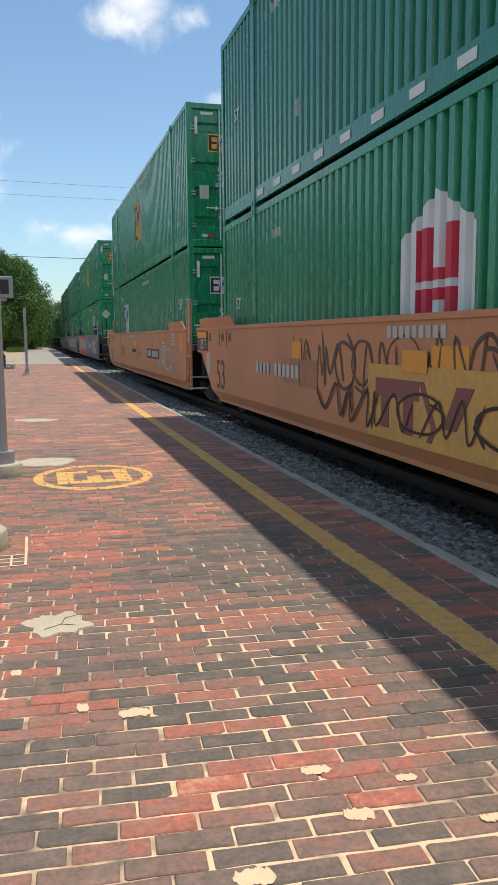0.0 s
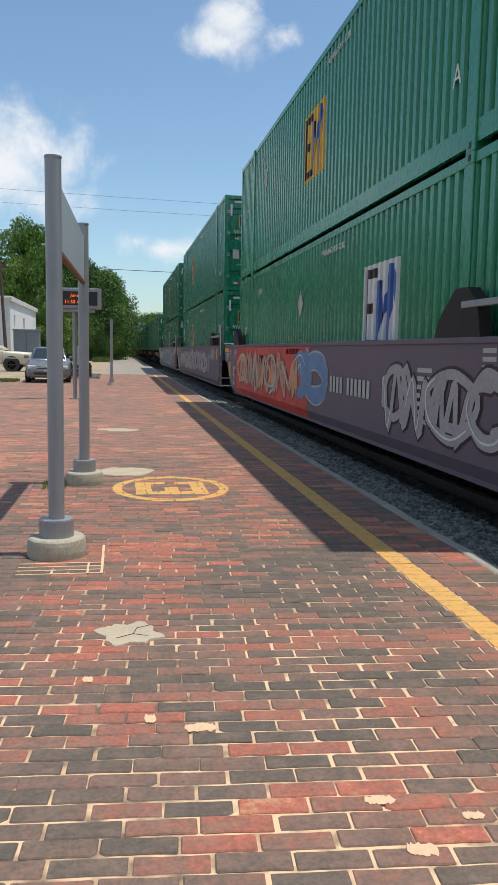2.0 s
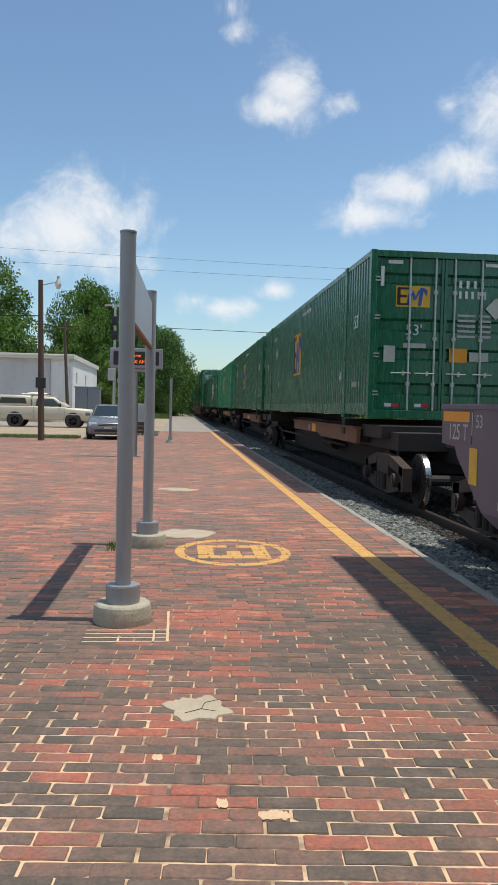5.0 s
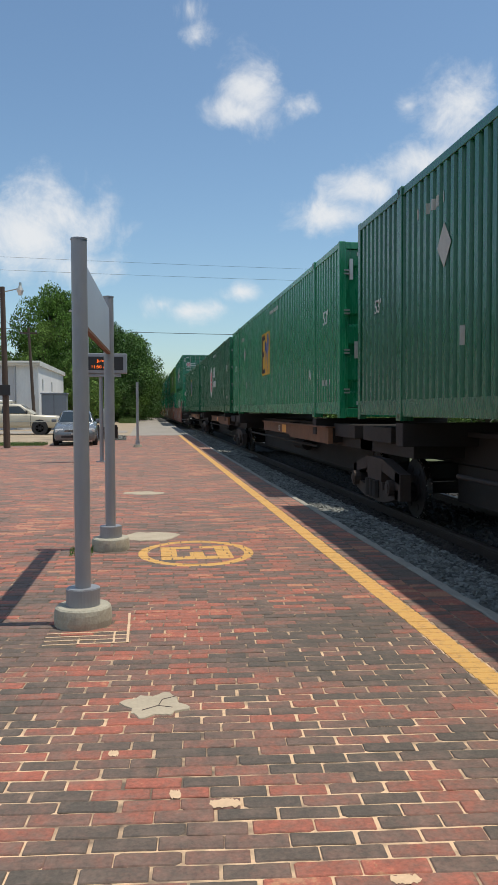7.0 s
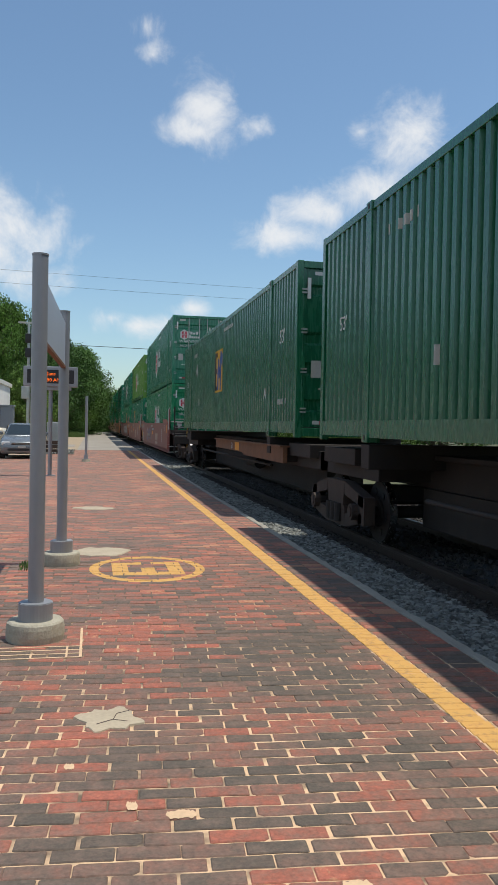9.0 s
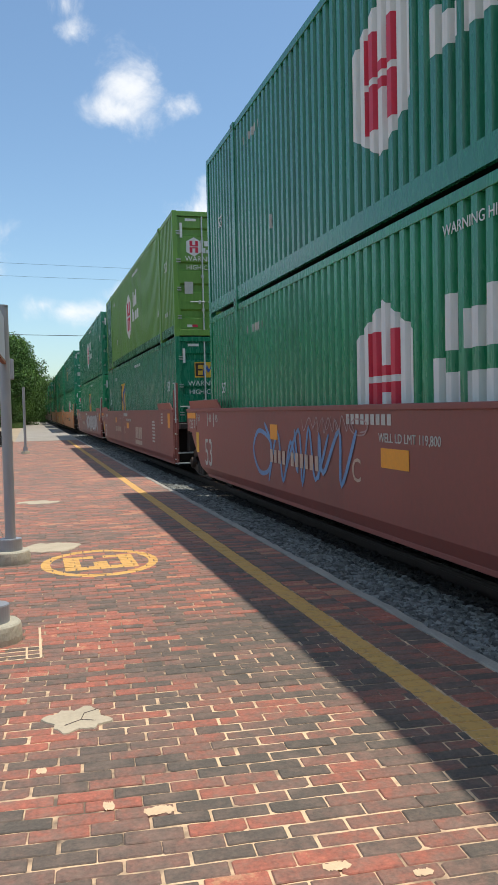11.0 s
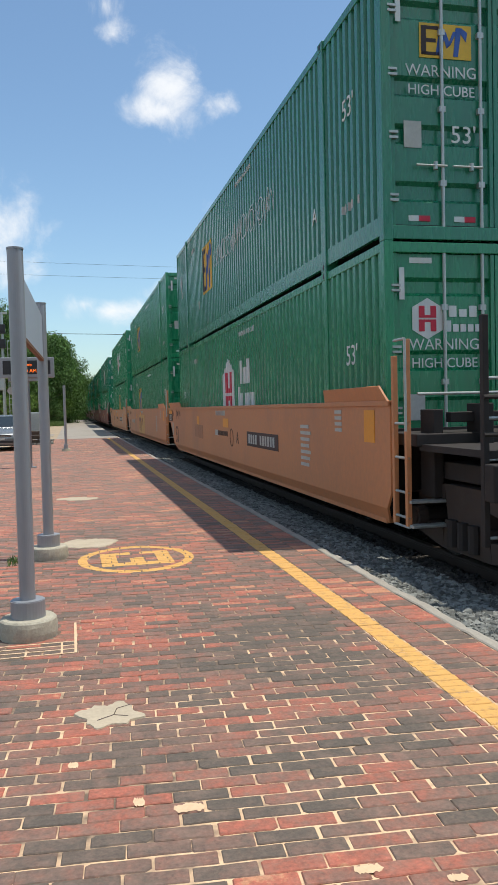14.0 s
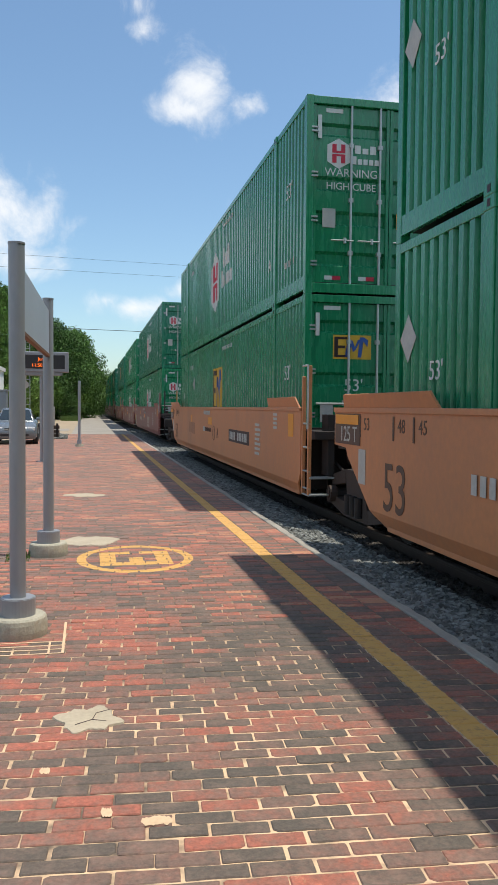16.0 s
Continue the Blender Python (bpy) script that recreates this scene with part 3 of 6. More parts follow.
for mx_, my_, ra, rb in ((2.112, 2.583, 0.12, 0.066), (1.682, 3.07, 0.045, 0.06), (2.622, 2.034, 0.10, 0.05), (2.66, 1.78, 0.09, 0.066), (2.298, 1.601, 0.11, 0.066),
                         (2.879, 1.917, 0.07, 0.045), (1.93, 2.677, 0.045, 0.07), (3.017, 1.659, 0.06, 0.04)):
    smear(mx_, my_, ra, rb, int(mx_ * 1000))
# wide pale joints laid round the sign footings
for fx, fy in ((1.44, 5.19),):
    for k in range(4):
        part("mortar_line", boxes((fx - 0.26, fx + 0.27, fy - 0.50 + 0.083 * k, fy - 0.486 + 0.083 * k, -0.01, 0.0036)), M_PATCH, platform)
    part("mortar_line", boxes((fx + 0.255, fx + 0.272, fy - 0.50, fy + 0.22, -0.01, 0.0040)), M_PATCH, platform)
    part("mortar_line", boxes((fx + 0.17, fx + 0.183, fy - 0.5, fy - 0.25, -0.01, 0.0040)), M_PATCH, platform)
    part("mortar_line", boxes((fx - 0.05, fx - 0.037, fy - 0.5, fy - 0.417, -0.01, 0.0040)), M_PATCH, platform)

# rails, ties, stones
def rail(x):
    r = [(-0.075, -0.22), (0.075, -0.22), (0.075, -0.208), (0.012, -0.19), (0.012, -0.10), (0.036, -0.088), (0.036, -0.056), (0.028, -0.05),
         (-0.028, -0.05), (-0.036, -0.056), (-0.036, -0.088), (-0.012, -0.10), (-0.012, -0.19), (-0.075, -0.208)]
    return part("rail", prism([(x + a, z) for a, z in r], -60, 420, axis="y"), M_RAIL, track)


track = empty("track", "single railway track with rusty-sided steel rails on timber ties", "railway track", kind="structure")
rail(5.55), rail(7.04)
tie = part("tie", boxes((5.0, 7.6, -0.11, 0.11, -0.34, -0.206), bevel=0.012), M_TIE, track)
tie.location.y = -4
for i in range(1, 240):
    o = again(tie, track)
    o.location.y = -4 + i * 0.55

def stones(name, n, x0, x1, y0, y1, zf, s0, s1, seed, material, label):
    """Angular stones strewn over a strip, one mesh."""
    g = np.random.RandomState(seed)
    shape = np.array([(-1, -1, -.7), (1, -1, -.7), (1, 1, -.7), (-1, 1, -.7), (-.75, -.75, .7), (.75, -.75, .7), (.75, .75, .7), (-.75, .75, .7)], float) * 0.72
    tri = np.array([(4, 5, 6), (4, 6, 7), (0, 1, 5), (0, 5, 4), (1, 2, 6), (1, 6, 5), (2, 3, 7), (2, 7, 6), (3, 0, 4), (3, 4, 7)])
    verts, faces = [], []
    for i in range(n):
        s = g.uniform(s0, s1) * g.uniform(0.6, 1.0, 3)
        v = (shape + g.uniform(-0.22, 0.22, shape.shape)) * s
        a, b = g.uniform(0, 6.28), g.uniform(-0.6, 0.6)
        ca, sa, cb, sb = math.cos(a), math.sin(a), math.cos(b), math.sin(b)
        v = v @ np.array([(1, 0, 0), (0, cb, -sb), (0, sb, cb)]) @ np.array([(ca, -sa, 0), (sa, ca, 0), (0, 0, 1)])
        x, y = g.uniform(x0, x1), y0 + (y1 - y0) * g.uniform(0, 1) ** 1.4
        verts.append(v + (x, y, zf(x)))
        faces.append(tri + 8 * i)
    return tagged(raw(name, np.concatenate(verts).tolist(), np.concatenate(faces).tolist(), material), label, "ballast", kind="stuff")


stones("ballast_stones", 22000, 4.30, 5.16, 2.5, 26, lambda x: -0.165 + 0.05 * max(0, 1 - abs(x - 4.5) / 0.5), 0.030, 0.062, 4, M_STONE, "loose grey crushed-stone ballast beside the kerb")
stones("ballast_stones", 6000, 4.32, 5.5, 26, 60, lambda x: -0.15, 0.05, 0.08, 5, M_STONE, "loose grey crushed-stone ballast further along the track")
# these two strips carry the train's shade in their stone colour
stones("ballast_stones", 9000, 5.62, 9.0, 4, 30, lambda x: -0.19, 0.03, 0.055, 6, M_SHADESTONE, "loose ballast between and beyond the rails, coloured dark for the train's shade")
stones("ballast_stones", 6000, 5.14, 5.44, 2.5, 26, lambda x: -0.165, 0.030, 0.055, 16, M_SHADESTONE, "ballast under the wagon sides, coloured dark for the train's shade")
stones("ballast_stones", 6000, 4.30, 5.42, -5, 2.5, lambda x: -0.155, 0.030, 0.062, 15, M_STONE, "loose grey crushed-stone ballast beside the near kerb")
stones("rubble", 400, -0.6, 0.8, 37.5, 43.5, lambda x: 0.03, 0.05, 0.12, 7, M_STONE, "small heap of pale rubble by the lot")


# ---- containers ----
L, W, H = 16.15, 2.59, 2.896
EMBLEM_E = [rect(-0.5, -0.14, 0.32, 0.42), rect(-0.5, -0.40, -0.42, 0.32), rect(-0.40, -0.2, -0.05, 0.06), rect(-0.5, -0.14, -0.42, -0.33)]
EMBLEM_M = [[(-0.16, -0.42), (-0.02, -0.42), (0.04, 0.28), (-0.08, 0.28)], [(-0.02, 0.28), (0.06, 0.28), (0.16, -0.1), (0.08, -0.2)],
            [(0.08, -0.2), (0.16, -0.1), (0.30, 0.30), (0.22, 0.30)], [(0.22, -0.42), (0.32, -0.42), (0.40, 0.42), (0.28, 0.42)],
            [(0.40, 0.42), (0.52, 0.30), (0.50, 0.02), (0.36, 0.30)]]
HEX = [(0, 0.58), (-0.42, 0.32), (-0.42, -0.32), (0, -0.58), (0.42, -0.32), (0.42, 0.32)]
HBARS = [rect(a, b, c, d) for a, b in ((-0.2, -0.07), (0.07, 0.2)) for c, d in ((-0.36, -0.025), (0.025, 0.36))] + [rect(-0.07, 0.07, 0.025, 0.10), rect(-0.07, 0.07, -0.10, -0.025)]


def scaled(shapes, sx, sy):
    return [[(u * sx, v * sy) for u, v in s] for s in shapes]


def wordmark(w, h, n, tall=(0,)):
    """A wordmark kept to plain upright blocks of its colour; those named in tall are higher."""
    step = w / n
    return [rect(-w / 2 + i * step, -w / 2 + (i + 0.76) * step, -h / 2, -h / 2 + h * (1.0 if i in tall else 0.68)) for i in range(n)]


def corrugated(y0, y1, z0, z1, pitch=0.205, depth=0.056, x=0.006):
    n = max(1, round((y1 - y0) / pitch))
    p = (y1 - y0) / n
    prof = []
    for i in range(n):
        a = y0 + i * p
        prof += [(a, x), (a + 0.44 * p, x), (a + 0.54 * p, x + depth), (a + 0.90 * p, x + depth)]
    prof.append((y1, x))
    vs, fs = [], []
    for a, b in prof:
        vs += [(b, a, z0), (b, a, z1)]
    for i in range(len(prof) - 1):
        fs.append((2 * i, 2 * i + 1, 2 * i + 3, 2 * i + 2))
    return vs, fs


P40 = 1.98
SECTIONS = ((0.10, P40 - 0.085), (P40 + 0.085, L - P40 - 0.085), (L - P40 + 0.085, L - 0.10))


def rib_profile():
    out = [(-1.0, -0.008)]
    for a, b in SECTIONS:
        n = max(1, round((b - a) / 0.205))
        p = (b - a) / n
        out.append((a - 0.001, -0.018))
        for i in range(n):
            q = a + i * p
            out += [(q, 0.006), (q + 0.44 * p, 0.006), (q + 0.54 * p, 0.062), (q + 0.90 * p, 0.062)]
        out += [(b, 0.006), (b + 0.001, -0.018)]
    out.append((L + 1, -0.018))
    return out


RIBS = rib_profile()


def clip(poly, s, at):
    """Part of a convex polygon of (y, z) where s * y >= s * at."""
    out = []
    for (a, b), (c, d) in zip(poly, poly[1:] + poly[:1]):
        ia, ic = s * a >= s * at, s * c >= s * at
        if ia:
            out.append((a, b))
        if ia != ic:
            k = (at - a) / (c - a)
            out.append((at, b + k * (d - b)))
    return out


def on_ribs(name, shapes, yc, zc, material, parent, label="", lift=0.003):
    """Paint on the corrugated side: convex (u, v) shapes that follow the ribs."""
    vs, fs = [], []
    for s in shapes:
        poly = [(yc - u, zc + v) for u, v in s]
        lo, hi = min(p[0] for p in poly), max(p[0] for p in poly)
        for (ya, xa), (yb, xb) in zip(RIBS, RIBS[1:]):
            if yb <= lo or ya >= hi or yb - ya < 0.002:
                continue
            q = clip(clip(poly, 1, ya), -1, yb) if len(poly) > 2 else []
            if len(q) < 3:
                continue
            k = len(vs)
            for y, z in q:
                vs.append((xa + (xb - xa) * (y - ya) / (yb - ya) - lift, y, z))
            fs.append(tuple(range(k, k + len(q))))
    ob = raw(name, vs, fs, material, parent, label)
    if name in ("number_block", "marking", "emblem"):
        ob["kind"] = "stuff"
    return ob


def make_container(green, label, logo, door_logo, panel=M_YELLOW, gold=8.2, dashes=False, warn=False, front="doors", rails=None):
    c = empty("shipping_container", label, "container", "containers of the train")
    flip = Matrix.Translation((W, L, 0)) @ Matrix.Rotation(math.pi, 4, "Z")
    P = P40
    rails = rails or green
    for k, (a, b) in enumerate(SECTIONS):
        panel_ = raw("side_panel", *corrugated(a, b, 0.26, H - 0.10), rails if k == 2 else green, c)
        again(panel_, c, flip)
    vs, fs = corrugated(0.1, W - 0.1, 0.2, H - 0.1, 0.28, 0.045, 0.01)
    raw("end_panel", [(y, L - x, z) for x, y, z in vs], [q[::-1] for q in fs], green, c)
    part("roof", boxes((0.02, W - 0.02, 0.05, L - 0.05, H - 0.05, H - 0.015)), green, c)
    part("floor", boxes((0.03, W - 0.03, 0.05, L - 0.05, 0.12, 0.18)), M_DARKSTEEL, c)
    r = part("top_rail", boxes((-0.004, 0.06, 0.1, L - 0.1, H - 0.11, H - 0.012), bevel=0.006), green, c)
    again(r, c, flip)
    bm = boxes((0.0, 0.05, 0.1, P - 0.07, 0.07, 0.27), (-0.004, 0.05, P + 0.07, L - P - 0.07, 0.06, 0.27), (0.0, 0.05, L - P + 0.07, L - 0.1, 0.07, 0.27))
    r = part("bottom_rail", bm, rails, c)
    again(r, c, flip)
    post = part("corner_post", boxes((-0.006, 0.10, -0.006, 0.12, 0.0, H), bevel=0.008), green, c)
    for x, y in ((W - 0.094, 0), (0, L - 0.114), (W - 0.094, L - 0.114)):
        again(post, c, Matrix.Translation((x, y, 0)))
    mid = part("stacking_post", boxes((-0.018, 0.06, -0.085, 0.085, 0.0, H), bevel=0.01), green, c)
    mid.matrix_basis = Matrix.Translation((0, P, 0))
    for x, y in ((0, L - P), (W - 0.052, P), (W - 0.052, L - P)):
        again(mid, c, Matrix.Translation((x, y, 0)))
    cast = part("corner_casting", boxes((-0.024, 0.15, -0.095, 0.095, -0.0, 0.118), bevel=0.01), green, c)
    cast.matrix_basis = Matrix.Translation((0, P, 0))
    for x in (0, W - 0.138):
        for y in (P, L - P):
            for z in (0, H - 0.113):
                if (x, y, z) != (0, P, 0):
                    again(cast, c, Matrix.Translation((x, y, z)))
    hole = part("casting_hole", boxes((-0.027, -0.024, -0.025, 0.025, 0.03, 0.09)), M_BLACK, c)
    hole.matrix_basis = Matrix.Translation((0, P, 0))
    for y, z in ((L - P, 0), (P, H - 0.113), (L - P, H - 0.113)):
        again(hole, c, Matrix.Translation((0, y, z)))
    if front == "ribs":
        vs, fs = corrugated(0.1, W - 0.1, 0.16, H - 0.11, 0.28, 0.045, 0.02)
        raw("end_panel", [(y, x, z) for x, y, z in vs], fs, green, c)
        part("end_header", boxes((0.1, W - 0.1, 0.0, 0.1, H - 0.12, H - 0.01), bevel=0.006), green, c)
        part("end_sill", boxes((0.1, W - 0.1, 0.0, 0.1, 0.02, 0.17), bevel=0.006), green, c)
        flat("emblem_panel", [rect(-0.36, 0.36, -0.24, 0.24)], on_end(1.42, 0.017, 2.12), panel, c, "rectangular emblem panel")
        flat("emblem", scaled(EMBLEM_E, 0.60, 0.44), on_end(1.42, 0.012, 2.12), M_BLACK, c, "black emblem shape")
        flat("emblem", scaled(EMBLEM_M, 0.60, 0.44), on_end(1.42, 0.012, 2.12), M_BLUE, c, "blue emblem shape")
        for x in (1.98, 2.2):
            flat("number_block", [rect(-0.05, 0.05, -0.16 * k, -0.16 * k + 0.11) for k in range(5)], on_end(x, 0.017, 2.25), M_WHITE, c, "white upright number kept as plain bars")
        flat("marking", stroke([(-0.34, -0.3), (-0.34, -1.45), (0.05, -1.45)], 0.03) + stroke([(0.25, -0.3), (0.25, -1.45)], 0.03), on_end(1.42, 0.017, 2.12), M_WHITE, c, "white outline marking")
    else:
        # door end
        part("door_header", boxes((0.1, W - 0.1, 0.0, 0.1, H - 0.12, H - 0.01), bevel=0.006), green, c)
        part("door_sill", boxes((0.1, W - 0.1, 0.0, 0.1, 0.02, 0.16), bevel=0.006), green, c)
        zz = [0.17, 0.42, 0.46, 0.60, 0.64, 1.02, 1.06, 1.20, 1.24, 1.52, 1.56, 1.70, 1.74, 2.32, 2.36, 2.48, 2.52, 2.77]
        prof = []
        for i, z in enumerate(zz):
            prof.append((0.055 if (i // 2) % 2 == 0 else 0.105, z))
        dv, df = [], []
        for y, z in prof:
            dv += [(0.11, y, z), (1.285, y, z)]
        for i in range(len(prof) - 1):
            df.append((2 * i, 2 * i + 1, 2 * i + 3, 2 * i + 2))
        d = raw("door", dv, df, green, c)
        again(d, c, Matrix.Translation((1.195, 0, 0)))
        frame_ = part("door_edge", boxes((0.10, 0.15, 0.03, 0.11, 0.17, 2.77), (1.245, 1.288, 0.03, 0.11, 0.17, 2.77)), green, c)
        again(frame_, c, Matrix.Translation((1.2, 0, 0)))
        lock = rods(((0, 0, 0.07), (0, 0, H - 0.04), 0.019), seg=8)
        for z in (0.10, 0.62, 1.4, 2.2, H - 0.08):
            box(lock, -0.035, 0.035, -0.015, 0.04, z - 0.03, z + 0.03)
        lock = part("locking_rod", lock, M_ROD, c)
        lock.matrix_basis = Matrix.Translation((0.69, 0.02, 0))
        for x in (1.14, 1.48, 1.96):
            again(lock, c, Matrix.Translation((x, 0.02, 0)))
        hd = rods(((-0.22, -0.02, 0.80), (0.13, -0.02, 0.80), 0.012), ((0.0, -0.01, 0.76), (0.0, -0.01, 0.84), 0.025), seg=8)
        hd = part("door_handle", hd, M_ROD, c)
        hd.matrix_basis = Matrix.Translation((0.60, 0.02, 0))
        for x in (1.02, 1.58, 2.05):
            again(hd, c, Matrix.Translation((x, 0.02, 0)))
        hg = part("hinge", boxes((-0.03, 0.07, -0.016, 0.03, -0.04, -0.015), (-0.03, 0.07, -0.016, 0.03, 0.015, 0.04)), M_ROD, c)
        hg.matrix_basis = Matrix.Translation((0.10, 0.0, 0.45))
        for z in (1.1, 1.75, 2.4):
            again(hg, c, Matrix.Translation((0.10, 0.0, z)))
            again(hg, c, Matrix.Translation((W - 0.14, 0.0, z)))
        again(hg, c, Matrix.Translation((W - 0.14, 0.0, 0.45)))
        # reflective strips and stickers on the doors
        st = flat("reflector", [rect(-0.13, 0.13, -0.03, 0.03)], on_end(0.43, 0.05, 2.70), M_WHITE, c, "white reflective strip")
        again(st, c, Matrix.Translation((1.72, 0, 0)))
        st = flat("reflector", [rect(-0.03, 0.03, -0.17, 0.17)], on_end(0.20, 0.025, 2.45), M_WHITE, c, "white reflective strip")
        again(st, c, Matrix.Translation((2.19, 0, 0)))
        for x in (0.42, 0.95, 1.70, 2.2):
            flat("reflector", [rect(-0.12, 0.0, -0.03, 0.03)], on_end(x, 0.05, 0.25), M_WHITE, c, "white reflective strip")
            flat("reflector", [rect(0.0, 0.13, -0.03, 0.03)], on_end(x, 0.05, 0.25), M_RED, c, "red reflective strip")
        y = 0.048
        if door_logo == "emp":
            flat("emblem_panel", [rect(-0.33, 0.27, -0.18, 0.18)], on_end(0.78, y, 2.12), panel, c, "rectangular emblem panel")
            flat("emblem", scaled(EMBLEM_E, 0.56, 0.36), on_end(0.75, y - 0.005, 2.12), M_BLACK, c, "black emblem shape")
            flat("emblem", scaled(EMBLEM_M, 0.54, 0.36), on_end(0.72, y - 0.005, 2.12), M_BLUE, c, "blue emblem shape")
        elif door_logo == "hub":
            flat("emblem_panel", scaled([HEX], 0.42, 0.38), on_end(0.50, y, 2.08), M_WHITE, c, "white hexagonal emblem")
            flat("emblem", scaled(HBARS, 0.5, 0.38), on_end(0.50, y - 0.005, 2.08), M_RED, c, "red emblem bars")
            flat("emblem", wordmark(0.36, 0.12, 3, (0, 2)), on_end(0.93, y, 2.16), M_WHITE, c, "white emblem wording as plain blocks")
            flat("emblem", wordmark(0.44, 0.12, 5), on_end(0.93, y, 2.0), M_WHITE, c, "white emblem wording as plain blocks")
        if door_logo == "emp" and not warn:
            lettering("53'", c, on_end(0.78, y, 1.54), 0.26, M_WHITE)
            flat("sticker", [rect(-0.2, 0.2, -0.04, 0.04)], on_end(0.8, y, 1.28), M_CREAM, c, "small pale sticker")
        else:
            lettering("WARNING", c, on_end(0.70, y, 1.80), 0.17, M_WHITE)
            lettering("HIGH CUBE", c, on_end(0.70, y, 1.60), 0.15, M_WHITE)
            if warn:
                lettering("53'", c, on_end(0.95, y, 1.14), 0.26, M_WHITE)
        flat("number_block", [rect(-0.30 + 0.13 * i, -0.25 + 0.13 * i, 0.07, 0.20) for i in range(4)] + [rect(-0.30 + 0.11 * i, -0.255 + 0.11 * i, -0.11, 0.02) for i in range(5)], on_end(1.86, y, 2.22), M_WHITE, c, "white number kept as plain bars")
        flat("weight_table", [rect(-0.3, 0.02, -0.22 + 0.09 * k, -0.18 + 0.09 * k) for k in range(5)] + [rect(0.08, 0.3, -0.22 + 0.09 * k, -0.18 + 0.09 * k) for k in range(5)], on_end(1.85, y, 1.66), M_CREAM, c, "unreadable white table of figures")
        flat("sticker", [rect(-0.1, 0.1, -0.14, 0.14)], on_end(0.36, y, 1.13), M_CREAM, c, "grey square sticker")
        flat("sticker", [rect(-0.3, 0.02, -0.12, 0.12)], on_end(1.72, y, 1.13), M_ORANGE, c, "orange sticker")
        flat("sticker", [rect(0.06, 0.40, -0.08, 0.08)], on_end(1.72, y, 1.11), M_CREAM, c, "white sticker")
        if door_logo == "emp":
            flat("placard", [[(0, 0.19), (-0.19, 0), (0, -0.19), (0.19, 0)]], on_end(2.22, y - 0.03, 1.95), M_CREAM, c, "blank diamond placard holder")
    # side emblem
    x = 0.002
    if logo == "emp":
        on_ribs("emblem_panel", [rect(-0.66, 0.66, -0.56, 0.56)], gold, 1.62, panel, c, "rectangular emblem panel")
        on_ribs("emblem", scaled(EMBLEM_E, 1.2, 1.2), gold, 1.62, M_BLACK, c, "black emblem shape", 0.006)
        on_ribs("emblem", scaled(EMBLEM_M, 1.15, 1.2), gold, 1.62, M_BLUE, c, "blue emblem shape", 0.006)
        flat("placard", [[(0, 0.24), (-0.2, 0), (0, -0.24), (0.2, 0)]], on_side(0.0, gold + 4.4, 1.9), M_CREAM, c, "blank diamond placard")
    elif logo == "hub":
        on_ribs("emblem_panel", scaled([HEX], 1.5, 1.32), 8.65, 1.45, M_WHITE, c, "white hexagonal emblem")
        on_ribs("emblem", scaled(HBARS, 1.7, 1.3), 8.65, 1.45, M_RED, c, "red emblem bars", 0.006)
        on_ribs("emblem", wordmark(1.0, 0.46, 3, (0, 2)), 7.0, 1.86, M_WHITE, c, "white emblem wording as plain blocks")
        on_ribs("emblem", wordmark(1.5, 0.40, 5), 7.0, 1.38, M_WHITE, c, "white emblem wording as plain blocks")
    lettering("53'", c, on_side(x, 1.05, 1.75), 0.34, M_WHITE)
    lettering("53'", c, on_side(x, L - 1.0, 1.55), 0.26, M_WHITE)
    lettering("A", c, on_side(x, 2.4, 0.80), 0.30, M_WHITE)
    lettering("WARNING HIGH CUBE", c, on_side(x, 6.8, 2.60), 0.13, M_WHITE)
    on_ribs("number_block", [rect(-0.55 + 0.16 * i, -0.47 + 0.16 * i, -0.06, 0.06) for i in range(7)], L - 3.1, 2.42, M_CREAM, c, "white number kept as plain bars")
    on_ribs("marking", [rect(-0.32 + 0.11 * i, -0.26 + 0.11 * i, -0.05, 0.05) for i in range(6)], 1.0, 0.62, M_CREAM, c, "unreadable white marking")
    on_ribs("marking", [rect(-0.07, 0.07, -0.1, 0.1)], 12.2, 0.9, M_CREAM, c, "small white sticker")
    x = -0.004
    if dashes:
        flat("reflector", [rect(-0.14 - 0.8 * i, 0.14 - 0.8 * i, -0.045, 0.045) for i in range(0, 15)], on_side(x - 0.004, 2.6, 0.165), M_WHITE, c, "white reflective dashes")
    return c


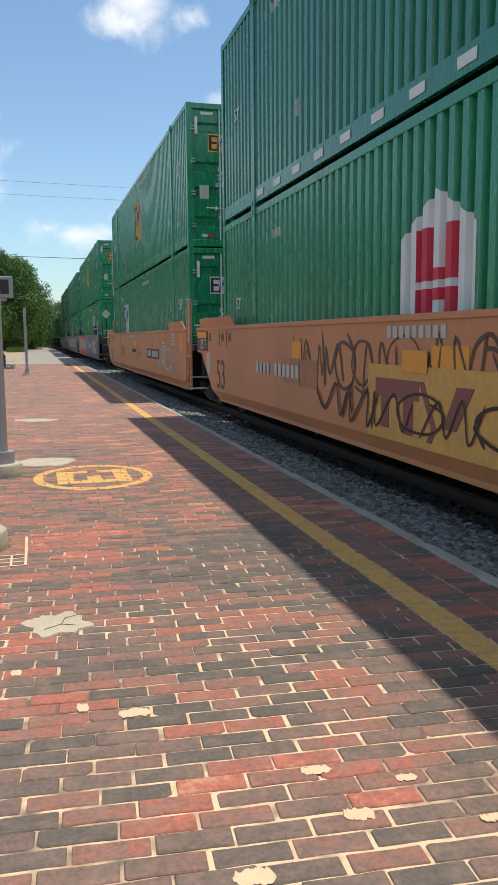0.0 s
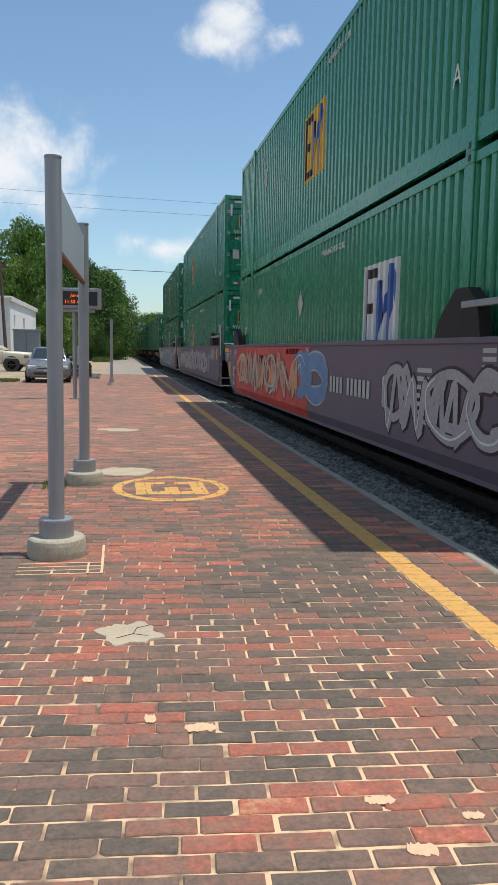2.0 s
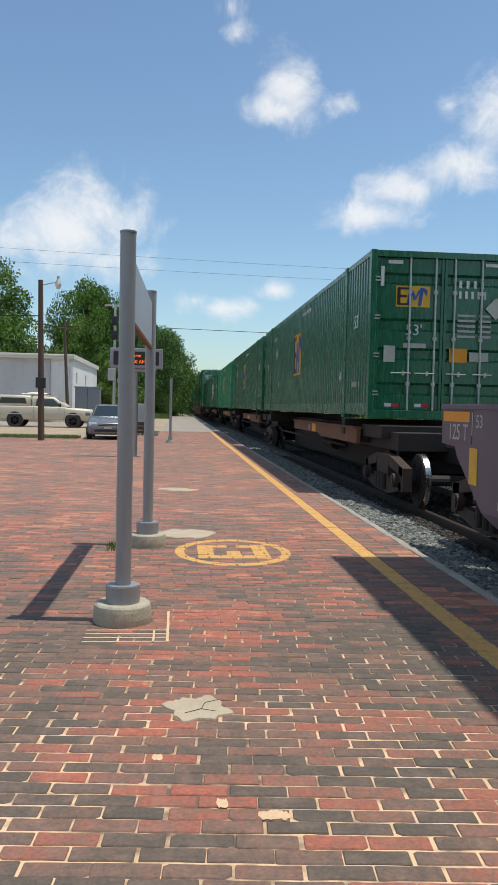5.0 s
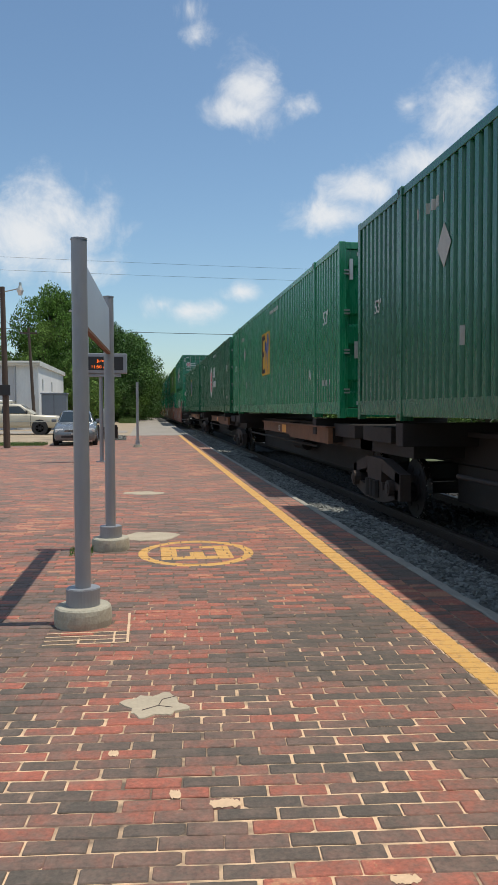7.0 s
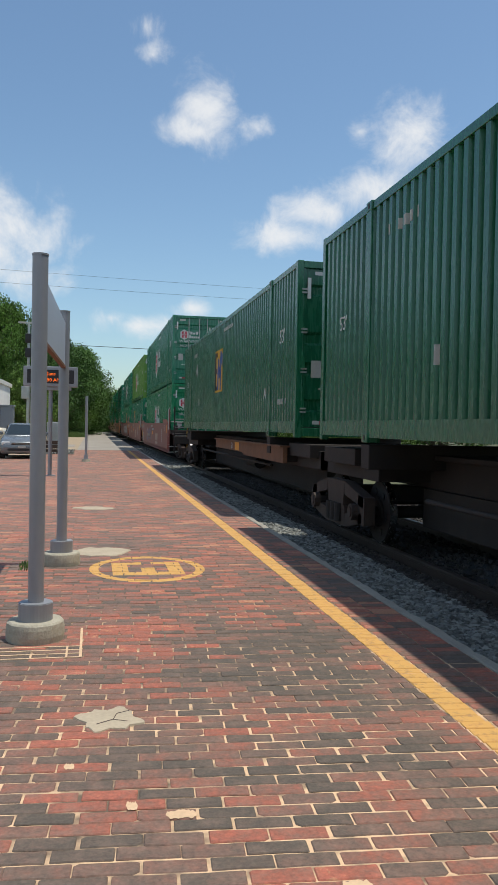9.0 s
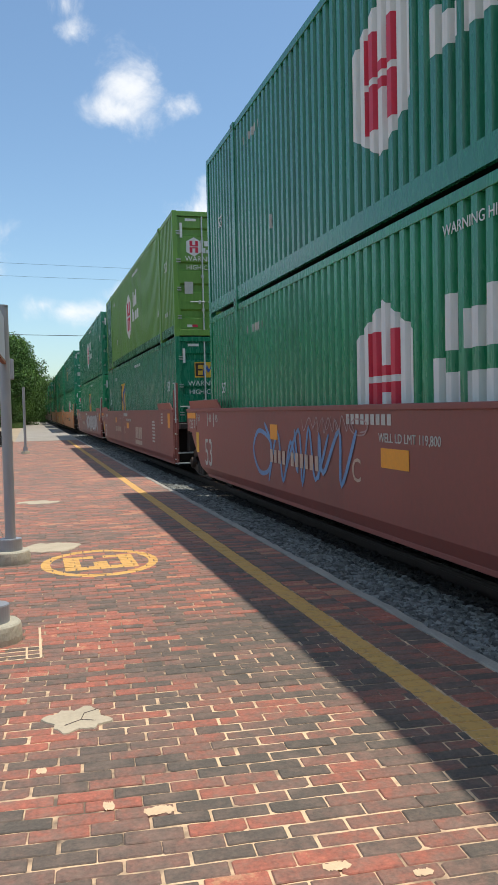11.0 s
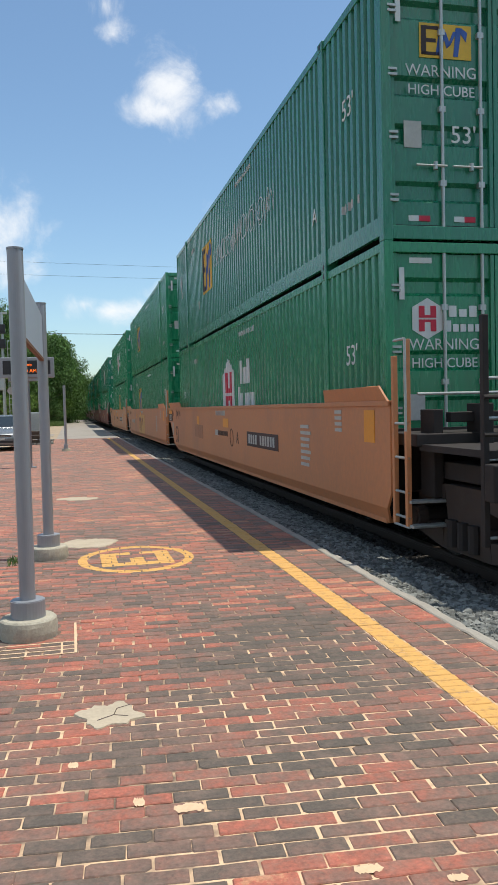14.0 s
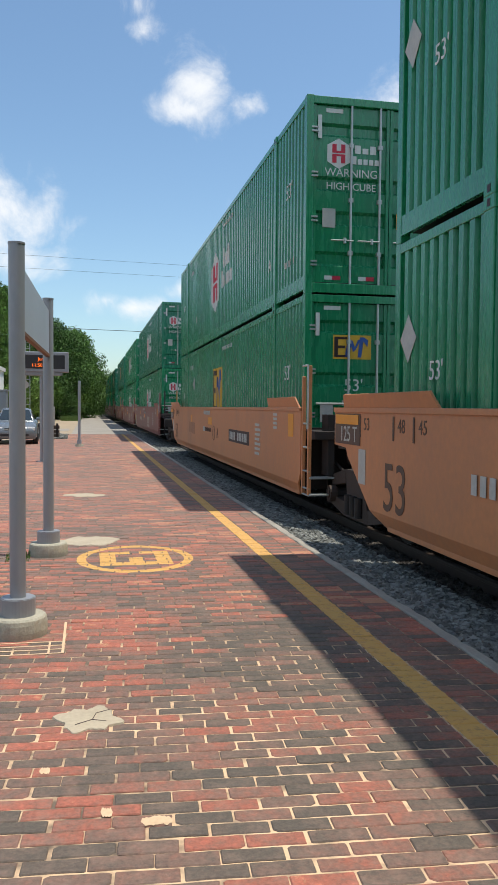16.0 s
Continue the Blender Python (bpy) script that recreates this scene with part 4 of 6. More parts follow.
# ---- well cars ----
def truck(car, yc):
    """A two-axle truck at yc along the car. Returns its wheelsets."""
    out = []
    pieces = [((-0.46, 0.12), (0.46, 0.12), (0.40, 0.40), (-0.40, 0.40)), ((-0.34, 0.40), (0.34, 0.40), (0.40, 0.74), (-0.40, 0.74)),
              ((-1.18, 0.44), (-0.40, 0.56), (-0.40, 0.74), (-1.18, 0.58)), ((1.18, 0.58), (0.40, 0.74), (0.40, 0.56), (1.18, 0.44)),
              ((-1.12, 0.24), (-0.46, 0.12), (-0.44, 0.30), (-1.12, 0.36)), ((1.12, 0.36), (0.44, 0.30), (0.46, 0.12), (1.12, 0.24)),
              ((-1.22, 0.22), (-0.98, 0.22), (-0.98, 0.60), (-1.22, 0.58)), ((0.98, 0.22), (1.22, 0.22), (1.22, 0.58), (0.98, 0.60))]
    for x in (0.18, 2.28):
        bm = bmesh.new()
        for q in pieces:
            va = [bm.verts.new((x, yc + a, z)) for a, z in q]
            vb = [bm.verts.new((x + 0.15, yc + a, z)) for a, z in q]
            bm.faces.new(va)
            bm.faces.new(vb[::-1])
            for k in range(4):
                bm.faces.new((va[k], vb[k], vb[(k + 1) % 4], va[(k + 1) % 4]))
        bmesh.ops.recalc_face_normals(bm, faces=bm.faces)
        part("truck_frame", bm, M_TRUCK, car)
        part("spring_nest", rods(*[((x - 0.02, yc + a, 0.17), (x - 0.02, yc + a, 0.42), 0.06) for a in (-0.2, 0.0, 0.2)]), M_DARKSTEEL, car)
    part("bolster", boxes((0.25, 2.35, yc - 0.2, yc + 0.2, 0.42, 0.66), bevel=0.02), M_DARKSTEEL, car)
    for s in (-0.89, 0.89):
        bm = bmesh.new()
        for x in (0.50, 1.99):
            rod(bm, (x, 0, 0), (x + 0.11, 0, 0), 0.405, seg=28)
            rod(bm, (x + (-0.03 if x < 1 else 0.11), 0, 0), (x + (0.0 if x < 1 else 0.14), 0, 0), 0.19, seg=16)
            for k in range(6):
                a = k * 1.0472
                rod(bm, (x - 0.012, 0.28 * math.cos(a), 0.28 * math.sin(a)), (x, 0.28 * math.cos(a), 0.28 * math.sin(a)), 0.05, seg=8)
        rod(bm, (0.16, 0, 0), (2.45, 0, 0), 0.085, seg=12)
        ws = part("wheelset", bm, M_DARKSTEEL, car, "worn steel wheels on an axle")
        for x in (0.515, 2.0):
            part("tread", rods(((x, 0, 0), (x + 0.085, 0, 0), 0.42), seg=48), M_TREAD, ws, "bright worn wheel tread")
        ws.matrix_basis = pose(0, yc + s, 0.37)
        out.append(ws)
        part("bearing_cap", rods(((0.10, yc + s, 0.37), (0.20, yc + s, 0.37), 0.11), ((0.085, yc + s, 0.37), (0.10, yc + s, 0.37), 0.07), seg=14), M_TRUCK, car)
    return out


def flowing(pts, n=5):
    """A smooth line through points."""
    out = []
    q = [pts[0]] + list(pts) + [pts[-1]]
    for a, b, c, d in zip(q, q[1:], q[2:], q[3:]):
        for k in range(n):
            t = k / n
            out.append(tuple(0.5 * (2 * b[i] + (c[i] - a[i]) * t + (2 * a[i] - 5 * b[i] + 4 * c[i] - d[i]) * t * t + (3 * b[i] - a[i] - 3 * c[i] + d[i]) * t ** 3) for i in (0, 1)))
    out.append(tuple(pts[-1]))
    return out


def ribbon(pts, w, ends=0.5):
    """Left and right edge of a band along a smooth line, narrowing a little at its ends."""
    left, right = [], []
    for k, (u, v) in enumerate(pts):
        a, b = pts[max(0, k - 1)], pts[min(len(pts) - 1, k + 1)]
        dx, dy = b[0] - a[0], b[1] - a[1]
        ln = math.hypot(dx, dy) or 1
        f = ends if k in (0, len(pts) - 1) else 1.0
        left.append((u - dy / ln * w / 2 * f, v + dx / ln * w / 2 * f))
        right.append((u + dy / ln * w / 2 * f, v - dx / ln * w / 2 * f))
    return left, right


def graffiti(car, seed, y0, y1, z0, z1, fill, line, width, n, x=-0.204, bulk=0.0, small=1.0):
    """Sprayed swirls and loops: edged bodies where bulk is given, else thin scrawl."""
    rng = random.Random(seed)
    z0 = max(z0, CREASE + 0.02) if x < -0.1 else z0
    step, half = (y1 - y0) / n, (z1 - z0) / 2
    m = on_side(x, (y0 + y1) / 2, (z0 + z1) / 2)
    meshes = {"graffiti_line": ([], [], line), "graffiti_fill": ([], [], fill), "graffiti_shine": ([], [], M_WHITE)}

    def lay(kind, pts, w, off):
        vs, fs, _ = meshes[kind]
        left, right = ribbon(pts, w)
        k = len(vs)
        c = len(left)
        vs += [m @ Vector((u, max(-half, min(half, v)), off + 0.0022 * (q % c) / c)) for q, (u, v) in enumerate(left + right)]
        fs += [(k + i, k + i + 1, k + c + i + 1, k + c + i) for i in range(c - 1)]

    for i in range(n):
        cy = (i + 0.5) * step - (y1 - y0) / 2
        tall = (half - bulk * 0.55) * rng.uniform(0.88, 1.0) * small
        for g_ in range(2 if bulk else 1):
            if rng.random() < 0.35:
                ph, turn_, sway = rng.uniform(0, 6.28), rng.choice((-1, 1)), rng.uniform(0.45, 0.8)
                path = [(cy + step * sway * math.cos(ph + turn_ * a), tall * (0.9 - 0.05 * k) * math.sin(ph + turn_ * a)) for k, a in enumerate((0, 1.1, 2.1, 3.2, 4.4, 5.6, 6.9, 7.8))]
            else:
                up = rng.choice((-1, 1))
                path = [(cy + step * (-0.75 + 1.5 * k / 5 + rng.uniform(-0.25, 0.25)), tall * up * (-1) ** k * rng.uniform(0.35, 1.0)) for k in range(6)]
            pts = flowing(path)
            lift = 0.0006 * (i % 6) + 0.0003 * g_
            if bulk:
                lay("graffiti_line", pts, bulk + 2 * width, lift)
                lay("graffiti_fill", pts, bulk, 0.004 + lift)
                if rng.random() < 0.6:
                    q = pts[2:len(pts) // 2]
                    if len(q) > 2:
                        lay("graffiti_shine", [(u - 0.2 * bulk, v + 0.1 * bulk) for u, v in q], 0.022, 0.0085 + lift)
            else:
                lay("graffiti_line", pts, width * rng.uniform(0.7, 1.3), lift)
    for name, (vs, fs, material) in meshes.items():
        if vs:
            raw(name, vs, fs, material, car, "sprayed graffiti swirls" if bulk else "sprayed graffiti scrawl")["kind"] = "stuff"


CREASE = 0.46


def bend(co, s=1):
    """Below its crease the side sill leans inward."""
    if co.z < CREASE:
        co.x += s * (CREASE - co.z) * 0.4


def make_well(paint, label, lead=False, tail=False):
    """A well unit: origin at the leading end of its load. lead, tail: whether a coupler end is there."""
    c = empty("well_car", label, "railway wagon", "well cars of the train")
    upper = [(-0.55, 1.53), (-0.55, 0.62), (-0.45, CREASE), (16.31, CREASE), (16.54, 0.62), (17.05, 0.98), (17.12, 1.08), (17.55, 1.10), (17.55, 1.53)]
    lower = [(-0.45, CREASE), (-0.35, 0.30), (15.9, 0.30), (16.25, 0.42), (16.31, CREASE)]
    for x in (-0.2, 2.765):
        part("side_sill", prism(upper, x, x + 0.025), paint, c)
        low_ = prism(lower, x, x + 0.025)
        for v in low_.verts:
            bend(v.co, 1 if x < 0 else -1)
        part("lower_sill", low_, paint, c)
        part("top_chord", boxes((x - 0.02, x + 0.07, -0.55, 17.55, 1.49, 1.545), bevel=0.006), paint, c)
        off = 0.064 if x < 0 else -0.064
        part("bottom_chord", boxes((x - 0.015 + off, x + 0.10 + off, -0.3, 15.9, 0.285, 0.335), bevel=0.006), paint, c)
        inw = 1 if x < 0 else -1
        # sloping load guides at both ends
        if paint is M_PURPLE:
            part("guide_rail", boxes((x - 0.01, x + 0.06, -0.5, 1.6, 1.80, 1.86), bevel=0.008), M_POLE, c, "grey steel guide rail over the sill")
            for y in (-0.45, 0.2, 0.85):
                part("guide_post", boxes((x + 0.02, x + 0.06, y, y + 0.07, 1.54, 1.80)), M_DARKSTEEL, c)
            part("guide_block", prism([(1.2, 1.54), (2.2, 1.54), (2.1, 1.72), (1.75, 1.98), (1.5, 1.98), (1.3, 1.85)], x + 0.0, x + 0.12), M_DARKSTEEL, c, "black guide block")
            part("guide_block", prism([(15.0, 1.54), (15.9, 1.54), (15.8, 1.85), (15.5, 1.95), (15.1, 1.75)], x + 0.0, x + 0.12), M_DARKSTEEL, c, "black guide block")
        for a, b in ((-0.5, 1.5), (14.6, 17.2)) if paint is not M_PURPLE else ():
            q = prism([(a, 1.53), (b, 1.53), (b - 0.1, 1.70), (a + 0.12, 1.70)], x + (0.0 if x < 0 else 0.0), x + 0.02)
            bmesh.ops.transform(q, matrix=Matrix.Translation((x, 0, 1.53)) @ Matrix.Rotation(-0.3 * inw, 4, "Y") @ Matrix.Translation((-x, 0, -1.53)), verts=q.verts)
            part("load_guide", q, paint, c)
    fl = part("floor_beam", boxes((0.0, 2.57, 0, 0.35, 0.305, 0.345)), M_DARKSTEEL, c)
    fl.location.y = 0.2
    for y in (2.2, 4.6, 8.0, 11.2, 13.6, 15.5):
        again(fl, c, Matrix.Translation((0, y, 0)))
    # end platforms
    part("end_platform", boxes((-0.1, 2.69, -0.95, -0.12, 1.10, 1.22), (0.9, 1.7, -1.6, -0.3, 0.75, 1.1), bevel=0.01), M_DARKSTEEL, c)
    part("end_platform", boxes((-0.17, 2.76, 16.4, 17.5, 1.05, 1.2), (0.9, 1.7, 16.3, 18.2, 0.72, 1.05), bevel=0.01), M_DARKSTEEL, c)
    part("end_bulkhead", boxes((-0.15, 2.74, -0.14, -0.08, 0.35, 1.25)), M_DARKSTEEL, c)
    part("end_bulkhead", boxes((-0.15, 2.74, 16.24, 16.30, 0.45, 1.3)), M_DARKSTEEL, c)
    hoop = [(1.9 + 0.25 * math.cos(k * 0.3927), -0.82, 1.6 + 0.25 * math.sin(k * 0.3927)) for k in range(17)]
    part("brake_wheel", rods(*[(a, b, 0.014) for a, b in zip(hoop, hoop[1:])], *[((1.9, -0.80, 1.6), hoop[k], 0.012) for k in (1, 5, 9, 13)], ((1.9, -0.86, 1.6), (1.9, -0.76, 1.6), 0.04), seg=8), M_DARKSTEEL, c)
    part("brake_cylinder", rods(((0.5, -0.7, 0.85), (0.9, -1.15, 0.85), 0.12), seg=14), M_TRUCK, c)
    part("air_hose", rods(((0.9, 17.3, 0.95), (0.75, 17.7, 0.6), 0.03), ((0.75, 17.7, 0.6), (0.8, 18.2, 0.75), 0.03), seg=8), M_PLASTIC, c)
    part("end_plate", boxes((-0.21, -0.2, 16.62, 17.5, 1.125, 1.475), bevel=0.002), M_STENCIL if paint is M_TAN else paint, c)
    for x in (-0.19, 2.73):
        for y in (-0.62, -0.92):
            part("ladder_post", boxes((x, x + 0.05, y, y + 0.055, 0.34, 2.12 if y < -0.7 else 1.98), bevel=0.006), paint, c)
        r0 = part("ladder_rung", rods(((x + 0.02, -0.92, 0), (x + 0.02, -0.58, 0), 0.014), seg=8), M_ROD, c)
        r0.location.z = 0.42
        for z in (0.33, 0.66, 0.99, 1.32):
            again(r0, c, Matrix.Translation((0, 0, z)))
        a, b = (-0.17, 0.42) if x < 0 else (2.17, 2.76)
        part("step", boxes((a, b, -1.0, -0.88, 0.33, 0.36), bevel=0.006), M_ROD, c, "pale worn steel step")
        part("step", boxes((a, b, -0.96, -0.84, 0.56, 0.59), bevel=0.006), M_ROD, c, "pale worn steel step")
    part("hand_rail", rods(((-0.21, -0.95, 1.25), (-0.21, -0.95, 2.12), 0.014), ((-0.21, -0.95, 2.12), (-0.21, -0.70, 2.12), 0.014), ((-0.1, -0.98, 1.60), (2.7, -0.98, 1.60), 0.014), seg=8), M_ROD, c, "pale steel grab rails")
    part("crossover_bracket", boxes((0.1, 0.2, -0.9, -0.6, 0.6, 1.45), (0.55, 0.62, -1.1, -0.7, 0.7, 1.5), (0.3, 0.9, -0.85, -0.75, 1.32, 1.42), bevel=0.008), M_DARKSTEEL, c)
    part("brake_pipe", rods(((0.25, -0.3, 0.9), (0.3, -1.1, 0.65), 0.02), ((0.3, -1.1, 0.65), (0.5, -1.5, 0.8), 0.02), seg=8), M_DARKSTEEL, c)
    if lead:
        part("coupler_beam", boxes((0.2, 2.4, -2.2, -0.9, 0.78, 0.95), (1.15, 1.45, -3.4, -1.5, 0.62, 0.92), (-0.1, 2.7, -2.35, -2.2, 0.72, 1.02), bevel=0.012), M_DARKSTEEL, c, "grimy coupler and drawbar")
        for x in (-0.1, 0.4, 2.1, 2.6):
            part("ladder_post", boxes((x, x + 0.05, -2.2, -2.14, 0.35, 2.2), bevel=0.006), M_POSTYELLOW if x == 0.4 else M_DARKSTEEL, c)
        r0 = part("ladder_rung", rods(((-0.08, -2.18, 0), (0.45, -2.18, 0), 0.014), seg=8), M_ROD, c)
        r0.location.z = 0.42
        for z in (0.75, 1.05, 1.38, 1.7):
            again(r0, c, Matrix.Translation((0, 0, z)))
        for z in (1.25, 1.55):
            part("cross_rail", rods(((-0.1, -2.2, z), (2.7, -2.2, z), 0.018), seg=8), M_DARKSTEEL, c)
        part("walkway", boxes((-0.05, 2.65, -2.2, -0.9, 1.06, 1.12)), M_DARKSTEEL, c)
        if paint is M_PURPLE:
          part("placard_post", boxes((0.15, 0.19, -1.5, -1.46, 1.1, 2.55)), M_DARKSTEEL, c)
          flat("placard", [[(0, 0.22), (-0.22, 0), (0, -0.22), (0.22, 0)]], on_end(0.17, -1.51, 2.5), M_CREAM, c, "blank diamond placard holder")
    if tail:
        part("coupler_beam", boxes((1.15, 1.45, 17.4, 19.9, 0.62, 0.92), (0.2, 2.4, 17.5, 17.7, 0.72, 1.0), bevel=0.012), M_DARKSTEEL, c, "grimy coupler and drawbar")
    # stencils on the side facing the platform
    x = -0.202
    flat("sticker", [rect(-0.28, 0.28, -0.09, 0.09)], on_side(x, 8.0, 1.05 if paint is M_MAROON else 1.20), M_ORANGE, c, "orange sticker")
    flat("sticker", [rect(-0.16, 0.16, -0.10, 0.10)], on_side(x, 11.6, 1.21), M_ORANGE, c, "orange sticker")
    flat("sticker", [rect(-0.40, 0.40, -0.055, 0.055)], on_side(-0.213, 17.06, 1.41), M_ORANGE, c, "orange end stripe")
    flat("sticker", [rect(-0.15, 0.15, -0.17, 0.17)], on_side(x, 0.0, 1.28), M_ORANGE, c, "orange end stripe")
    flat("sticker", [rect(-0.11, 0.11, -0.19, 0.19)], on_side(x, 16.55, 0.90), M_CREAM if paint is M_TAN else M_YELLOW, c, "faded square sticker")
    lettering("125 T", c, on_side(-0.213, 17.0, 1.235), 0.25, M_CREAM)
    ink = M_STENCIL if paint is M_TAN else M_CREAM
    for y, w in ((16.42, "53"), (15.45, "48"), (14.95, "45")):
        flat("stencil", [rect(-0.02, 0.02, -0.12, 0.12)], on_side(x, y + 0.2, 1.34), ink, c, "stencilled end mark")
        lettering(w, c, on_side(x, y, 1.36), 0.19, ink)
    flat("stencil", [rect(-0.5 + 0.12 * i, -0.42 + 0.12 * i, -0.05, 0.05) for i in range(9)], on_side(x, 8.6, 1.40), M_CREAM, c, "unreadable stencilled line")
    flat("stencil", [rect(-0.28, 0.1 + 0.04 * (i % 3), -0.3 + 0.085 * i, -0.255 + 0.085 * i) for i in range(7)], on_side(x, 2.3, 1.0), M_CREAM, c, "unreadable stencilled text")
    flat("stencil", [rect(-0.12, 0.12, -0.10 + 0.07 * i, -0.06 + 0.07 * i) for i in range(4)], on_side(x, 1.0, 1.3), M_CREAM, c, "unreadable stencilled text")
    return c


def big53(c, material):
    o = lettering("53", c, on_side(-0.204, 15.6, 0.72), 0.70, material, sx=0.9)
    for v in o.data.vertices:
        bend(v.co)


def number_plate(c, y, z, w, h, material, back=None):
    if back:
        flat("stencil_panel", [rect(-w / 2 - 0.15, w / 2 + 0.15, -h * 0.8, h * 0.8)], on_side(-0.202, y, z), back, c, "dark painted panel")
    flat("number_block", [rect(-w / 2 + w / 11 * i, -w / 2 + w / 11 * (i + 0.62), -h / 2, h / 2) for i in range(11) if i != 4], on_side(-0.208, y, z), material, c, "white car number kept as plain bars")


def wagon_emblem(c, y, z):
    """Yellow painted panel with maroon bars and slanting strokes; y, z: its upper far corner."""
    h = z - CREASE - 0.006
    w = 2.75
    flat("emblem_panel", [rect(0, w, -h, 0)], on_side(-0.208, y, z), M_PANELYELLOW, c, "faded yellow painted panel")
    bars = [rect(0.18, 1.02, -0.28, -0.12), rect(0.30, 0.46, -h + 0.10, -0.28), rect(0.74, 0.92, -h + 0.08, -0.28)]
    slants = [[(1.02, -0.12), (1.10, -0.12), (1.32, -0.48), (1.24, -0.48)], [(1.16, -h + 0.06), (1.24, -h + 0.06), (1.32, -0.48), (1.24, -0.48)],
              [(1.42, -0.46), (1.62, -0.46), (1.86, -0.13), (1.62, -0.13)]]
    flat("emblem", bars + slants, on_side(-0.213, y, z), M_MAROON, c, "maroon emblem as plain bars and strokes")
    flat("sticker", [rect(0.72, 1.16, -0.09, 0.09)], on_side(-0.218, y, z + 0.04), M_ORANGE, c, "orange sticker")


def make_spine(label):
    c = empty("spine_car", label, "railway wagon", "spine cars of the train")
    part("centre_sill", boxes((1.0, 1.6, -0.3, 16.5, 0.72, 1.12), (0.85, 1.75, -0.3, 16.5, 1.10, 1.16), (0.95, 1.65, 1.3, 14.6, 0.22, 0.72), bevel=0.01), M_DARKSTEEL, c)
    side = prism([(0.9, 1.13), (8.6, 1.13), (8.6, 0.90), (4.8, 0.90), (4.6, 0.84), (0.9, 0.84)], 0.02, 0.10)
    part("side_beam", side, M_RUST, c, "rust-brown side beam")
    side = prism([(0.9, 1.13), (8.6, 1.13), (8.6, 0.90), (4.8, 0.90), (4.6, 0.84), (0.9, 0.84)], 2.49, 2.57)
    part("side_beam", side, M_RUST, c, "rust-brown side beam")
    part("side_flange", boxes((-0.03, 0.14, 0.9, 8.6, 1.12, 1.145)), M_RUST, c)
    for y in (1.85, 14.05):
        part("cross_bearer", boxes((0.0, 2.59, y, y + 0.28, 0.98, 1.28), bevel=0.01), M_DARKSTEEL, c)
    for y in (0.95, 4.6, 8.4):
        part("side_bearer", boxes((0.05, 2.5, y, y + 0.16, 0.86, 1.1), bevel=0.01), M_DARKSTEEL, c)
    # dark plates added over the trucks to block the bright verge behind
    for y in (-0.9, 14.5):
        part("end_platform", boxes((0.3, 2.3, y, y + 2.6, 0.80, 1.10), (0.15, 2.45, y + 0.5, y + 1.9, 0.98, 1.20), bevel=0.01), M_DARKSTEEL, c)
    flat("sticker", [rect(-0.25, 0.25, -0.09, 0.09)], on_side(0.018, 5.4, 1.01), M_ORANGE, c, "orange sticker")
    lettering("53", c, on_side(0.018, 6.1, 1.0), 0.2, M_CREAM)
    part("brake_rigging", rods(((0.3, 3.0, 0.7), (0.3, 13.0, 0.7), 0.03), ((0.7, 6.0, 0.6), (0.7, 7.2, 0.6), 0.14), seg=10), M_DARKSTEEL, c, "grimy brake pipe and cylinder")
    return c


# ---- the train ----
SPEED, X0, Z_LOW, Z_UP, Z_SPINE = 17.6, 5.0, 0.338, 3.234, 1.304
MOVING, WHEELS = [], []
KINDS = {
    "emp": make_container(M_GREEN, "dark green corrugated steel container with yellow emblem panel", "emp", "emp"),
    "emp_white": make_container(M_GREEN, "green corrugated steel container with white emblem panel", "emp", "emp", panel=M_WHITE, gold=4.5, front="ribs"),
    "emp_white_far": make_container(M_GREEN, "green corrugated steel container with white emblem panel set far back", "emp", "emp", panel=M_WHITE, gold=11.9),
    "emp_far": make_container(M_GREEN_DARK, "dark blue-green corrugated steel container with emblem panel set far back", "emp", "emp", gold=10.9, warn=True),
    "emp_back": make_container(M_GREEN, "mid-green corrugated steel container with yellow emblem panel set far back", "emp", "emp", gold=11.4),
    "emp_deep": make_container(M_GREEN_DEEP, "deep green corrugated steel container with yellow emblem panel", "emp", "emp", gold=8.3),
    "hub_deep": make_container(M_GREEN_DEEP, "deep green corrugated steel container with white hexagonal emblem", "hub", "hub"),
    "hub": make_container(M_GREEN, "green corrugated steel container with white hexagonal emblem", "hub", "hub"),
    "hub_dark": make_container(M_GREEN_DARK, "dark blue-green corrugated steel container with white hexagonal emblem", "hub", "hub"),
    "lime": make_container(M_LIME, "olive-lime corrugated steel container with dark green rails and hexagonal emblem", "hub", "hub", rails=M_GREEN_DEEP),
    "emp_dark": make_container(M_GREEN_DARK, "dark blue-green corrugated steel container with yellow emblem panel", "emp", "emp", gold=8.0, warn=True),
    "dash": make_container(M_GREEN_DARK, "dark green corrugated steel container with white reflective dashes", "plain", "emp", dashes=True),
}
used = set()


def load(kind, a, z):
    src = KINDS[kind]
    if kind in used:
        ob = copy_thing(src, Matrix.Translation((X0, a, z)))
    else:
        ob = src
        ob.matrix_basis = Matrix.Translation((X0, a, z))
        used.add(kind)
    MOVING.append((ob, X0, a, z))
    return ob


WELLS = {
    "tan": (M_TAN, "tan-brown steel well car carrying stacked containers"),
    "purple": (M_PURPLE, "weathered grey-purple steel well car covered in graffiti"),
    "maroon": (M_MAROON, "maroon steel well car carrying stacked containers"),
}
